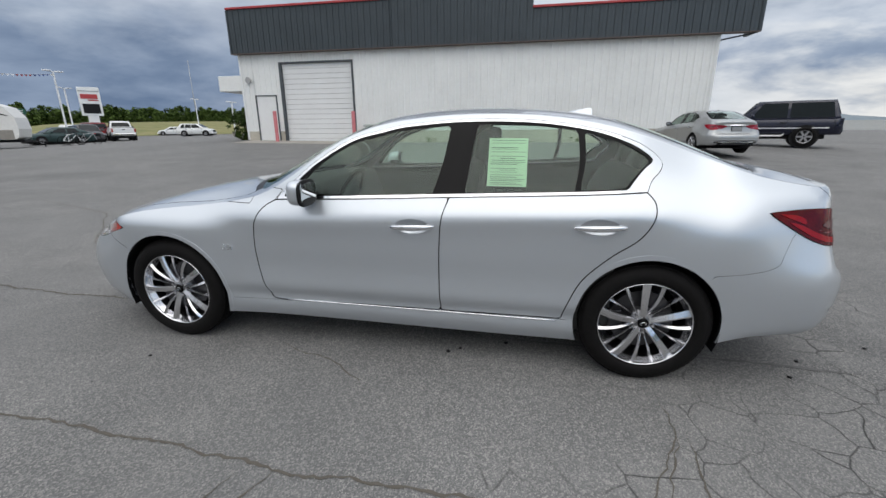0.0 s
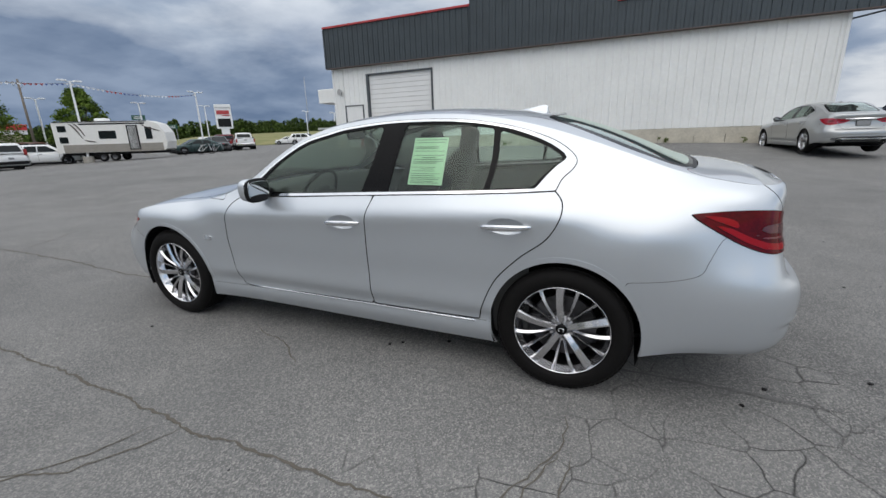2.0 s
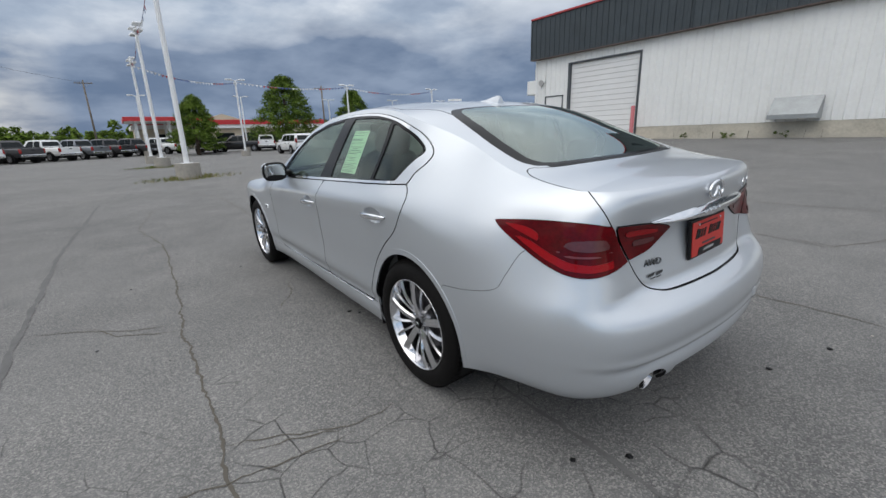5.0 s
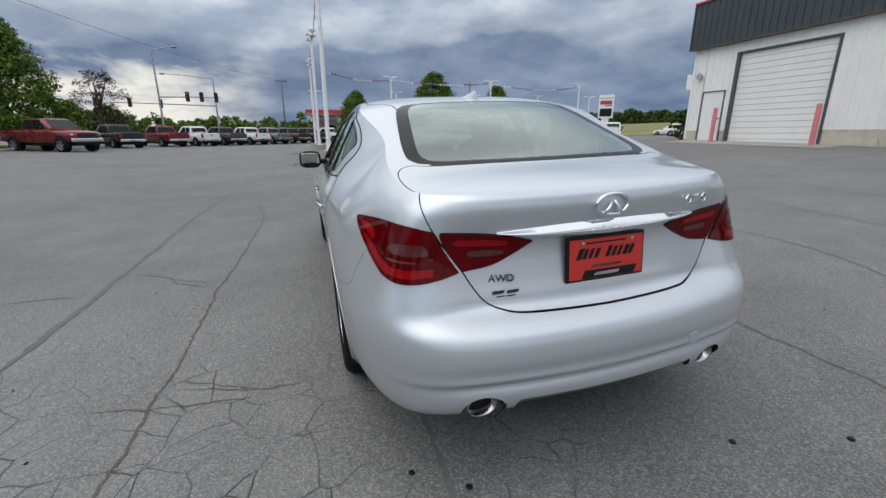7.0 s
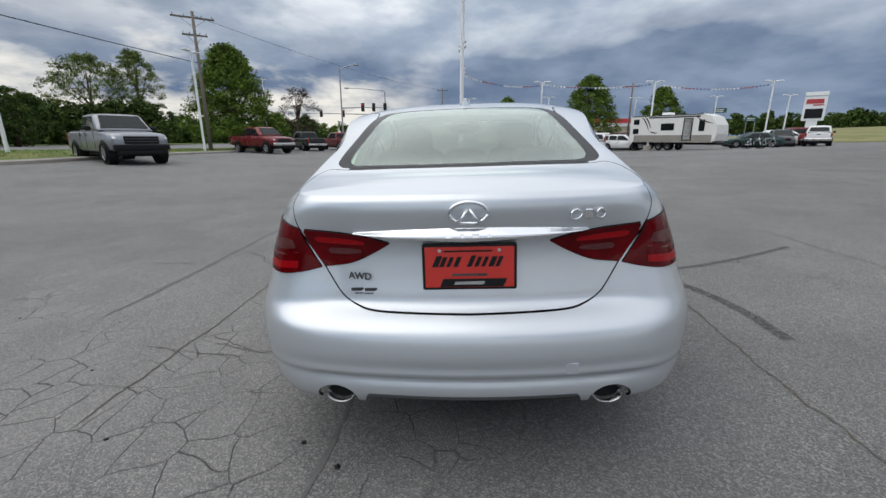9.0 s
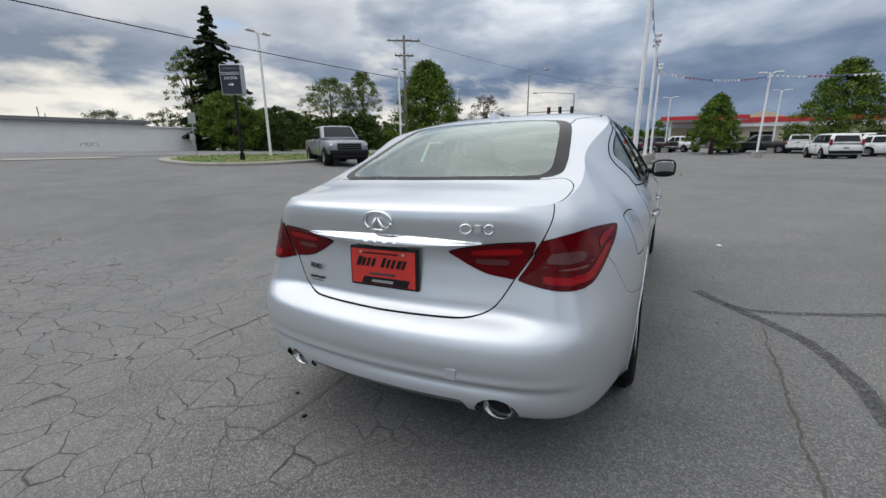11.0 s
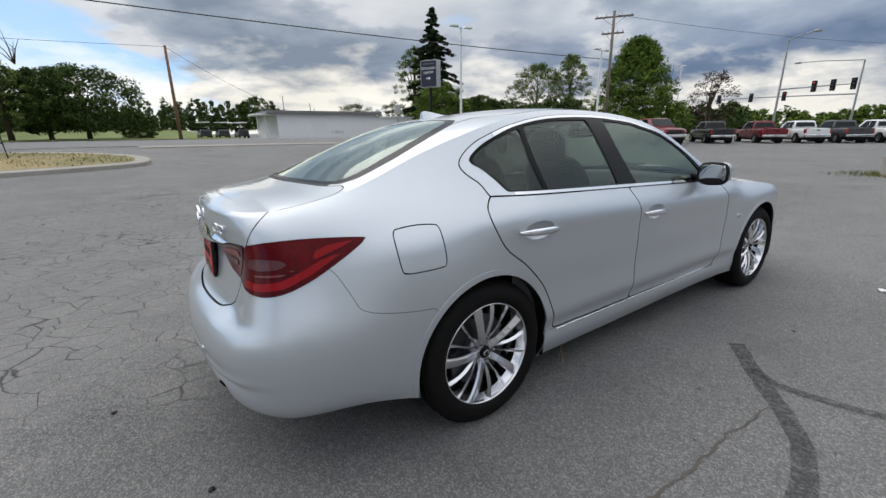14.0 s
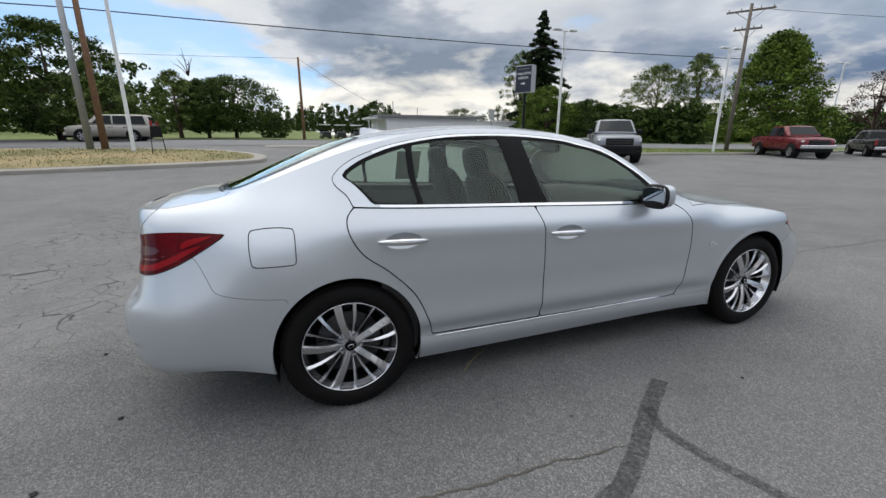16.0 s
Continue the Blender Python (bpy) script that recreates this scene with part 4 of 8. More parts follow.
    joined(car, "roof", roof, PAINT, "silver roof")
    joined(car, "windshield", screen, GLASS_SIDE, "clear windshield", fl=0).visible_shadow = False
    joined(car, "rear_window_glass", pane_in, GLASS_REAR, "tinted rear window", fl=0).visible_shadow = False
    joined(car, "rear_window_frit", pane_rim, GLOSSBLACK, "black border of the rear window")
    return lid


def joined(car, name, skin, mat, label, also=None, fl=.01):
    """Both halves of a middle panel as one mesh."""
    obs = []
    for s in (skin, also):
        if s is not None:
            obs += [s.build(name, mat, None, "", f, 0.0, fl) for f in (True, False)]
    verts, faces, ln, slots = [], [], [], []
    for o in obs:
        me = o.data
        slots += [q.material_index for q in me.polygons]
        base = len(verts)
        verts += [tuple(v.co) for v in me.vertices]
        faces += [[base + i for i in p.vertices] for p in me.polygons]
        ln += [tuple(c.vector) for c in me.corner_normals]
        bpy.data.objects.remove(o)
        bpy.data.meshes.remove(me)
    ob = mesh_part(name, verts, faces, [mat, BLACK], car, label, True, ln)
    ob.data.polygons.foreach_set("material_index", slots)
    return ob


def skin_y(x, z):
    """Half width of the body side at x, z."""
    ins = inset(np.array([2.0]), np.array([x]), np.array([z]))[0]
    us = np.linspace(.6, U_END - .6, 400)
    return float(np.interp(-x, -plan_x(us), plan_y(us)) - ins)


def door_handle(door, x0, x1, z, flip):
    s = -1 if flip else 1
    bm = bmesh.new()
    n, k = 16, 10
    rings = []
    for i in range(n + 1):
        t = i / n
        x = x0 + (x1 - x0) * t
        w = math.sin(math.pi * min(max(t, .01), .99)) ** .30
        y = skin_y(x, z) + .002 + .022 * math.sin(math.pi * t) ** .5
        rings.append([bm.verts.new((x, s * (y + .011 * w * math.cos(2 * math.pi * j / k)), z - .002 + .010 * (t - .5) + .0165 * w * math.sin(2 * math.pi * j / k))) for j in range(k)])
    for a, b in zip(rings, rings[1:]):
        for j in range(k):
            bm.faces.new((a[j], a[(j + 1) % k], b[(j + 1) % k], b[j]))
    bmesh.ops.recalc_face_normals(bm, faces=bm.faces)
    part("handle", bm, CHROME, door, "polished chrome door handle", True)
    # the finger recess behind the grip: a dished oval let into the door
    bm = bmesh.new()
    xm = (x0 + x1) / 2
    rows = []
    for r in range(8):
        q = (0.001, .25, .45, .62, .77, .89, .97, 1.035)[r]
        ring = []
        for j in range(32):
            a = 2 * math.pi * j / 32
            x, zz = xm + q * .096 * math.cos(a), z + q * .041 * math.sin(a)
            ring.append(bm.verts.new((x, s * (skin_y(x, zz) + .0006 - .024 * max(0.0, 1 - q * q) ** .75), zz)))
        rows.append(ring)
    for a, b in zip(rows, rows[1:]):
        for j in range(32):
            bm.faces.new((a[j], a[(j + 1) % 32], b[(j + 1) % 32], b[j]))
    bmesh.ops.recalc_face_normals(bm, faces=bm.faces)
    for f in bm.faces:
        if f.normal.y * s < 0:
            f.normal_flip()
    part("handle_recess", bm, PAINT, door, "dished recess behind the handle", True)


def tail_light(car, outer, inner, flip):
    o = outer.build("tail_light", REDLENS, car, "dark red wraparound tail light", flip, .006, .02)
    i = inner.build("trunk_light", REDLENS, car, "red light on the trunk lid", flip, .006, .02)
    # brighter bands, the clear insert and the reversing lens, on the lens face
    def inlay(skin, pts, name, mat, parent, label):
        skin.cut(wrap(pts, 2, tuple(range(len(pts))))(skin.A)).build(name, mat, parent, label, flip, .0085, .002)

    clear = material("reversing_lens", (0.085, 0.018, 0.020), .12, 0, .15, 30.0)
    inlay(outer, [(.61, .796), (.70, .788), (.82, .797), (.92, .830), (1.02, .878), (1.07, .905), (.97, .882), (.88, .846), (.80, .822), (.70, .814), (.61, .820)], "reflector", REDBRIGHT, o, "brighter red reflector")
    inlay(outer, [(.93, .880), (1.0, .902), (1.09, .928), (1.10, .937), (1.0, .930), (.94, .915)], "reflector", REDBRIGHT, o, "brighter red reflector")
    inlay(outer, [(.615, .862), (.70, .857), (.79, .862), (.83, .878), (.79, .893), (.70, .896), (.625, .894)], "clear_insert", clear, o, "pinkish ribbed clear insert")
    inlay(outer, [(.605, .842), (.70, .836), (.80, .838), (.86, .850), (.855, .858), (.80, .847), (.70, .845), (.605, .851)], "light_bar", material("light_bar", (.15, .025, .028), .1, 0, .1), o, "thin pale light bar")
    inlay(inner, [(.35, .893), (.44, .905), (.545, .912), (.54, .889), (.44, .882), (.36, .880)], "reflector", REDBRIGHT, i, "brighter red reflector")
    inlay(inner, [(.36, .862), (.42, .866), (.50, .868), (.49, .847), (.42, .845), (.37, .850)], "reversing_lens", clear, i, "clear reversing lens")


def make_wheel(car):
    """Wheel with its outer face toward +y, centre at the origin."""
    w = empty("wheel", Matrix(), "", "")
    w.parent = car
    bm = bmesh.new()
    lathe(bm, [(.232, .075), (.245, .104), (.262, .112), (.285, .114), (.305, .108), (.322, .094), (.331, .075), (.334, .05), (.335, 0), (.334, -.05), (.330, -.085), (.315, -.108), (.28, -.113), (.24, -.10), (.232, -.075)], 64)
    bmesh.ops.recalc_face_normals(bm, faces=bm.faces)
    tyre = part("tyre", bm, RUBBER, w, "black tyre", True)
    bm = bmesh.new()
    for i in range(72):                              # tread blocks on the shoulder
        a = 2 * math.pi * i / 72
        m = Matrix.Rotation(-a, 4, "Y")
        box(bm, -.011, .011, .040, .080, .327, .3356, 0, m)
        box(bm, -.011, .011, -.080, -.040, .327, .3356, 0, m)
        box(bm, -.012, .012, -.032, .032, .330, .3362, 0, m)
    part("tread", bm, RUBBER, tyre)
    bm = bmesh.new()
    lathe(bm, [(.214, .058), (.206, .0), (.204, -.06), (.225, -.10)], 64)
    bmesh.ops.recalc_face_normals(bm, faces=bm.faces)
    part("rim_barrel", bm, BARREL, w, "dark inner rim", True)
    bm = bmesh.new()
    lathe(bm, [(.238, .088), (.2395, .100), (.2365, .1035), (.2335, .102), (.2325, .094), (.229, .086), (.214, .058)], 64)
    bmesh.ops.recalc_face_normals(bm, faces=bm.faces)
    part("rim_lip", bm, ALLOY, w, "polished alloy rim edge", True)

    def spoke(a, bend, r0, w0, w1, ridge, drop):
        """One blade from the hub to the rim, its crest off the middle."""
        bm = bmesh.new()
        sect = []
        for t in (0.0, .12, .28, .46, .64, .80, .92, 1.0):
            r = r0 + (.2315 - r0) * t
            hw = w0 + (w1 - w0) * t ** 1.5
            y = .093 - drop * (1 - t) ** 2.2 + .006 * math.sin(math.pi * t)
            pts = []
            for off, yy in ((-1.0, y - .034), (-1.0, y - .008), (ridge - .16, y + .002), (ridge + .16, y + .002), (1.0, y - .008), (1.0, y - .034)):
                ang = a + bend * t * t + off * hw / r
                pts.append(bm.verts.new((r * math.cos(ang), yy, r * math.sin(ang))))
            sect.append(pts)
        for p, q in zip(sect, sect[1:]):
            for j in range(6):
                bm.faces.new((p[j], p[(j + 1) % 6], q[(j + 1) % 6], q[j]))
        bm.faces.new(sect[0][::-1])
        bm.faces.new(sect[-1])
        bmesh.ops.recalc_face_normals(bm, faces=bm.faces)
        return bm

    for i in range(5):                               # a broad blade, then two slim ones
        a = math.pi / 2 + 2 * math.pi * i / 5
        part("broad_spoke", spoke(a, .05, .030, .017, .023, .55, .020), ALLOY, w, "broad polished spoke")
        for k, b in ((.37, -.06), (.63, .06)):
            part("slim_spoke", spoke(a + 2 * math.pi * k / 5, b, .052, .0055, .0105, .45 if b < 0 else -.45, .034), ALLOY, w, "slim polished spoke")
    bm = bmesh.new()
    lathe(bm, [(.026, .074), (.034, .073), (.050, .060), (.062, .056), (.074, .044), (.078, .02)], 40)
    bmesh.ops.recalc_face_normals(bm, faces=bm.faces)
    part("hub", bm, material("hub_alloy", (.30, .30, .31), .35, 1.0, .15), w, "recessed grey hub", True)
    bm = bmesh.new()
    lathe(bm, [(.0, .083), (.024, .082), (.029, .076), (.030, .066)], 32)
    bmesh.ops.recalc_face_normals(bm, faces=bm.faces)
    part("centre_cap", bm, GLOSSBLACK, w, "black centre cap", True)
    bm = bmesh.new()
    sweep(bm, [(.015 * math.cos(t) , .0838, .009 * math.sin(t)) for t in [math.pi * (-.35 + 1.7 * i / 14) for i in range(15)]], .0022, 6)
    part("cap_mark", bm, CHROME, w, "small bright open ring mark", True)
    for i in range(5):
        a = math.pi / 2 + 2 * math.pi * (i + .5) / 5
        tubed("lug_nut", (.051 * math.cos(a), .050, .051 * math.sin(a)), (.051 * math.cos(a), .079, .051 * math.sin(a)), .0105, ALLOY, w, .0085, 6)
    bm = bmesh.new()
    lathe(bm, [(.05, .02), (.165, .02), (.165, -.005), (.05, -.005)], 40)
    bmesh.ops.recalc_face_normals(bm, faces=bm.faces)
    part("brake_disc", bm, DARKMETAL, w, "grey brake disc")
    boxed("brake_caliper", .10, .175, -.03, .035, -.06, .06, DARKMETAL, w, "dark brake caliper", .01)
    boxed("wheel_backing", -.2, .2, -.10, -.08, -.2, .2, BLACK, w, "", .05)
    return w


def car_inside(car):
    # tub: floor, firewall, rear shelf, liner inside the doors
    boxed("cabin_floor", -1.05, 1.6, -.70, .70, .20, .24, CABIN, car, "dark carpet", .01)
    boxed("underbody", -1.95, 2.15, -.60, .60, .19, .23, BLACK, car, "black underbody", .02)
    for s in (-1, 1):
        n, rows = 24, []
        bm = bmesh.new()
        for i in range(n + 1):
            x = -.85 + 2.1 * i / n
            rows.append([bm.verts.new((x, s * (skin_y(x, z) - .045 - .02 * (z < .7)), z)) for z in (.24, .5, .75, .93 + .04 * (x - .3))])
        for a, b in zip(rows, rows[1:]):
            for j in range(3):
                bm.faces.new((a[j], a[j + 1], b[j + 1], b[j]))
        part("door_lining", bm, CABIN, car, "dark door lining", True)
        for ax in (-AXLE, AXLE):
            bm = bmesh.new()
            prev = None
            for i in range(25):
                a = -.35 + (math.pi + .7) * i / 24
                p = [bm.verts.new((ax + .372 * math.cos(a), s * y, .335 + .372 * math.sin(a))) for y in (.55, .87)]
                if prev:
                    bm.faces.new((prev[0], prev[1], p[1], p[0]))
                prev = p
            box(bm, ax - .37, ax + .37, s * .55 - .005, s * .55 + .005, .15, .70)
            part("wheel_arch_liner", bm, BLACK, car, "black wheel arch liner")
    boxed("parcel_shelf", 1.45, 1.98, -.62, .62, .985, 1.01, CABIN, car, "dark parcel shelf", .01)
    boxed("rear_bulkhead", 1.40, 1.46, -.72, .72, .24, 1.0, CABIN, car)
    bm = bmesh.new()
    rows = []
    for i in range(13):
        x = -1.02 + .55 * i / 12
        zt = .93 + .03 * math.sin(math.pi * i / 12) - .30 * step(x, -.62, -.47)
        rows.append([bm.verts.new((x, y, zt + .02 * math.cos(y * 3))) for y in (-.74, -.5, -.25, 0, .25, .5, .74)])
    for a, b in zip(rows, rows[1:]):
        for j in range(6):
            bm.faces.new((a[j], a[j + 1], b[j + 1], b[j]))
    part("dashboard", bm, CABIN, car, "black dashboard", True)
    bm = bmesh.new()
    rows = []
    for i in range(11):
        x = -.10 + 1.36 * i / 10
        zc = float(CENTRE(x)) - .035
        ye, ze = skin_y(x, float(TOP_EDGE(x))) - .04, float(TOP_EDGE(x)) - .03
        rows.append([bm.verts.new((x, ye * t, zc + (ze - zc) * abs(t) ** 3)) for t in (-1, -.8, -.5, 0, .5, .8, 1)])
    for a, b in zip(rows, rows[1:]):
        for j in range(6):
            bm.faces.new((a[j], b[j], b[j + 1], a[j + 1]))
    part("headliner", bm, HEADLINER, car, "pale cloth headliner", True)
    for y in (-.37, .37):                             # front seats
        seat = empty("front_seat", Matrix.Translation((.02, y, 0)), "black leather front seat", "")
        seat.parent = car
        bm = bmesh.new()
        soft_box(bm, (0, 0, .52), (.27, .25, .09), 4)
        part("cushion", bm, LEATHER, seat, "", True)
        bm = bmesh.new()
        soft_box(bm, (.36, 0, .85), (.08, .245, .33), 3.5, m=Matrix.Rotation(radians(20), 4, "Y"))
        part("backrest", bm, LEATHER, seat, "", True)
        bm = bmesh.new()
        soft_box(bm, (.50, 0, 1.215), (.055, .13, .105), 3.2, m=Matrix.Rotation(radians(12), 4, "Y"))
        part("headrest", bm, LEATHER, seat, "", True)
        for k in (-.06, .06):
            tubed("headrest_post", (.475, k, 1.08), (.495, k, 1.16), .007, CHROME, seat)
    bench = empty("rear_seat", Matrix.Translation((1.0, 0, 0)), "black leather rear bench", "")
    bench.parent = car
    bm = bmesh.new()
    soft_box(bm, (0, 0, .50), (.27, .62, .10), 4)
    part("cushion", bm, LEATHER, bench, "", True)
    bm = bmesh.new()
    soft_box(bm, (.34, 0, .80), (.09, .60, .30), 4, m=Matrix.Rotation(radians(24), 4, "Y"))
    part("backrest", bm, LEATHER, bench, "", True)
    for y in (-.36, 0, .36):
        bm = bmesh.new()
        soft_box(bm, (.50, y, 1.10), (.05, .12, .075), 3.2, m=Matrix.Rotation(radians(15), 4, "Y"))
        part("headrest", bm, LEATHER, bench, "", True)
    wheel = empty("steering_wheel", pose(-.40, -.37, .90, 0, -62, 0), "black steering wheel", "")
    wheel.parent = car
    bm = bmesh.new()
    sweep(bm, [(.185 * math.cos(2 * math.pi * i / 28), .185 * math.sin(2 * math.pi * i / 28), 0) for i in range(28)], .015, 8, True)
    part("rim", bm, LEATHER, wheel, "", True)
    bm = bmesh.new()
    soft_box(bm, (0, 0, -.01), (.075, .085, .03), 3)
    for a in (90, -90, 180):
        tube(bm, (0, 0, -.01), (.18 * math.cos(radians(a)), .18 * math.sin(radians(a)), 0), .02, .013)
    part("spoke_hub", bm, CABIN, wheel, "", True)
    bm = bmesh.new()
    soft_box(bm, (-.28, 0, 1.30), (.02, .12, .04), 4)
    part("interior_mirror", bm, GLOSSBLACK, car, "black interior mirror", True)
    for y, nm in ((-.37, 1), (.37, 1)):
        boxed("sun_visor", -.20, -.03, y - .18, y + .18, 1.343, 1.358, HEADLINER, car, "pale sun visor", .005)


def side_mirror(car, s):
    mir = empty("side_mirror", Matrix(), "silver side mirror with black base", "")
    mir.parent = car
    bm = bmesh.new()
    soft_box(bm, (-.445, s * .930, 1.008), (.062, .088, .070), 3.0, 22, 14, m=Matrix.Rotation(radians(-14 * s), 4, "Z"))
    for v in bm.verts:                                # flat rear face, tapered toward the door
        v.co.x = min(v.co.x, -.405 + .10 * (s * v.co.y - .930))
        v.co.z += .010 * (s * v.co.y - .945) / .12
    bmesh.ops.recalc_face_normals(bm, faces=bm.faces)
    part("housing", bm, PAINT, mir, "silver mirror housing", True)
    bm = bmesh.new()
    soft_box(bm, (-.403, s * .931, 1.008), (.012, .093, .074), 3.0, 22, 8, m=Matrix.Rotation(radians(5 * s), 4, "Z"))
    part("mirror_frame", bm, BLACK, mir, "black mirror rim", True)
    bm = bmesh.new()
    soft_box(bm, (-.3900, s * .931, 1.010), (.002, .078, .056), 3.2, 22, 8, m=Matrix.Rotation(radians(5 * s), 4, "Z") @ Matrix.Rotation(radians(7), 4, "Y"))
    part("mirror_glass", bm, material("mirror", (0.50, 0.53, 0.55), 0.02, 1.0, 0.0), mir, "mirror glass", True)
    bm = bmesh.new()
    soft_box(bm, (-.44, s * .845, .985), (.045, .06, .022), 3, m=Matrix.Rotation(radians(-8 * s), 4, "X"))
    part("foot", bm, BLACK, mir, "black mirror foot", True)


def rear_x(y, z):
    """Length of the rear skin at half width y and height z."""
    us = np.linspace(0, .9, 200)
    bx, by = plan_x(us), plan_y(us)
    u = float(np.interp(abs(y), by, us))
    return float(plan_x(u) - inset(np.array([u]), plan_x(np.array([u])), np.array([z]))[0])


def rear_details(car, lid):
    # bright bar over the plate, tapering into the lights
    n = 40
    verts, faces = [], []
    for i in range(n + 1):
        y = -.40 + .80 * i / n
        t = abs(y) / .40
        zt = .939 - .015 * t ** 2
        zb = .893 + .018 * t + .008 * t ** 3
        for z, d in ((zt, .0), (zt - .003, .004), ((zt + zb) / 2, .019), (zb + .003, .036), (zb - .003, .010)):
            verts.append((rear_x(y, z) + d * (1 - .7 * t ** 6), y, z))
    for i in range(n):
        for j in range(4):
            faces.append((i * 5 + j, (i + 1) * 5 + j, (i + 1) * 5 + j + 1, i * 5 + j + 1))
    bar = mesh_part("garnish_bar", verts, [f[::-1] for f in faces], CHROME, lid, "bright chrome bar over the plate", True)
    for i in range(8):                                # raised letters drawn as plain blocks
        y = -.155 + .31 * i / 7
        w = (.006, .011, .009, .006, .011, .006, .009, .006)[i]
        vs = [(rear_x(y, .916) + .019 - .8 * (zz - .916) + d, yy, zz) for d in (-.004, .0016) for yy, zz in ((y - w, .909), (y + w, .909), (y + w, .926), (y - w, .926))]
        mesh_part("raised_mark", vs, [(4, 5, 6, 7), (0, 1, 5, 4), (1, 2, 6, 5), (2, 3, 7, 6), (3, 0, 4, 7)], SATIN, bar, "small raised block")
    # badge: oval ring with two rising bars
    bm = bmesh.new()
    x = rear_x(0, .99) + .010
    sweep(bm, [(x - .016 * abs(math.cos(a)) ** 2 * .2, .062 * math.cos(a), .992 + .036 * math.sin(a)) for a in [2 * math.pi * i / 40 for i in range(40) if not 28 <= i <= 31]], .0062, 8)
    for s in (-1, 1):
        sweep(bm, [(x, s * .036, .962), (x + .003, s * .020, .978), (x, s * .004, 1.006)], [.008, .0065, .004], 8)
    part("oval_badge", bm, CHROME, lid, "oval chrome badge", True)
    for y, w, ring in ((.352, .019, True), (.394, .013, False), (.434, .015, True)):     # model mark as plain rings and a block
        x = rear_x(y, .980)
        if ring:
            bm = bmesh.new()
            sweep(bm, [(x + .005 - .35 * (w * math.cos(a)), y + w * math.cos(a), .976 + .0155 * math.sin(a)) for a in [2 * math.pi * i / 20 for i in range(20)]], .0036, 6, True)
            part("model_mark", bm, CHROME, lid, "small chrome ring", True)
        else:
            boxed("model_mark", x - .004, x + .006, y - w, y + w, .960, .992, CHROME, lid, "small chrome block", .004)
    x = rear_x(-.385, .77)
    text_mesh("lettering", "AWD", .036, .003, material("badge_metal", (.16, .165, .17), .25, 1.0, .1), lid, Matrix.Translation((x + .004, -.385, .768)) @ Matrix.Rotation(radians(-14), 4, "Z") @ pose(0, 0, 0, 90, 0, 90), "chrome drive lettering")
    for z, w, h in ((.722, .050, .006), (.709, .036, .002)):
        for k in range(2):
            yy = -.372 + (k - .5) * w
            x = rear_x(yy, z)
            boxed("dealer_decal", x, x + .002, yy - w * .44, yy + w * .44, z - h, z + h, DARKMETAL, lid, "small grey decal bar", .0005)
    # plate in a black frame
    x = rear_x(.15, .80) + .016
    tilt = pose(x, 0, .806, 0, -4, 0)
    fr = boxed("plate_frame", -.008, .006, -.160, .160, -.080, .080, BLACK, lid, "black plate frame", .006)
    fr.matrix_basis = tilt
    boxed("paper_plate", .006, .009, -.150, .150, -.070, .070, material("plate_red", (0.50, 0.028, 0.020), .45, 0, .05), fr, "red dealer plate with plain bars", .001)
    def slanted(y0, y1, z0, z1, mt):
        k = (z1 - z0) * .22
        vs = [(x, y + o, z) for x in (.009, .0108) for y, z, o in ((y0, z0, -k), (y1, z0, -k), (y1, z1, k), (y0, z1, k))]
        mesh_part("plate_bar", vs, [(3, 2, 1, 0), (4, 5, 6, 7), (0, 1, 5, 4), (1, 2, 6, 5), (2, 3, 7, 6), (3, 0, 4, 7)], mt, fr)
    for i, w in enumerate((.020, .015, .013, .015, 0, .016, .014, .013, .018, .014)):   # plain bars in place of the wording
        y = -.118 + .0235 * i
        if w:
            slanted(y, y + w, .002, .040 if i in (0, 5) else .036, BLACK)
    slanted(-.085, .075, .053, .058, BLACK)
    slanted(-.06, .06, -.030, -.022, DARKMETAL)
    slanted(-.095, .12, -.068, -.040, BLACK)
    slanted(-.05, .05, -.060, -.049, CLEARLENS)
    for yy in (-.10, .10):
        tubed("plate_screw", (.008, yy, .058), (.013, yy, .058), .006, CHROME, fr)
    # lower valance, exhausts
    verts, faces = [], []
    n = 36
    for i in range(n + 1):
        y = -.405 + .81 * i / n
        xx = rear_x(y, .40)
        for dx, z in ((-.060, .390), (-.020, .376), (-.026, .350), (-.045, .328), (-.22, .31)):
            verts.append((xx + dx, y, z))
    for i in range(n):
        for j in range(4):
            faces.append((i * 5 + j, i * 5 + j + 1, (i + 1) * 5 + j + 1, (i + 1) * 5 + j))
    mesh_part("rear_valance", verts, [f[::-1] for f in faces], material("valance_grey", (0.16, 0.165, 0.17), .4, .3, .1), car, "grey lower bumper valance", True)
    boxed("valance_underside", 1.75, 2.25, -.70, .70, .27, .30, BLACK, car, "black under tray", .02)
    for s in (-1, 1):
        ex = empty("exhaust", Matrix.Translation((rear_x(.482, .36) - .066, s * .480, .341)), "chrome oval exhaust tip", "")
        ex.parent = car
        bm = bmesh.new()
        rings = []
        for x, r in ((-.18, .036), (.030, .0405), (.038, .0400), (.037, .0368), (-.10, .035)):
            rings.append([bm.verts.new((x, r * 1.38 * math.cos(2 * math.pi * i / 28), r * math.sin(2 * math.pi * i / 28))) for i in range(28)])
        for a, b in zip(rings, rings[1:]):
            for i in range(28):
                bm.faces.new((a[i], a[(i + 1) % 28], b[(i + 1) % 28], b[i]))
        part("tip", bm, material("exhaust_steel", (0.40, 0.40, 0.41), .16, 1.0, .1), ex, "polished tip", True)
        bm = bmesh.new()
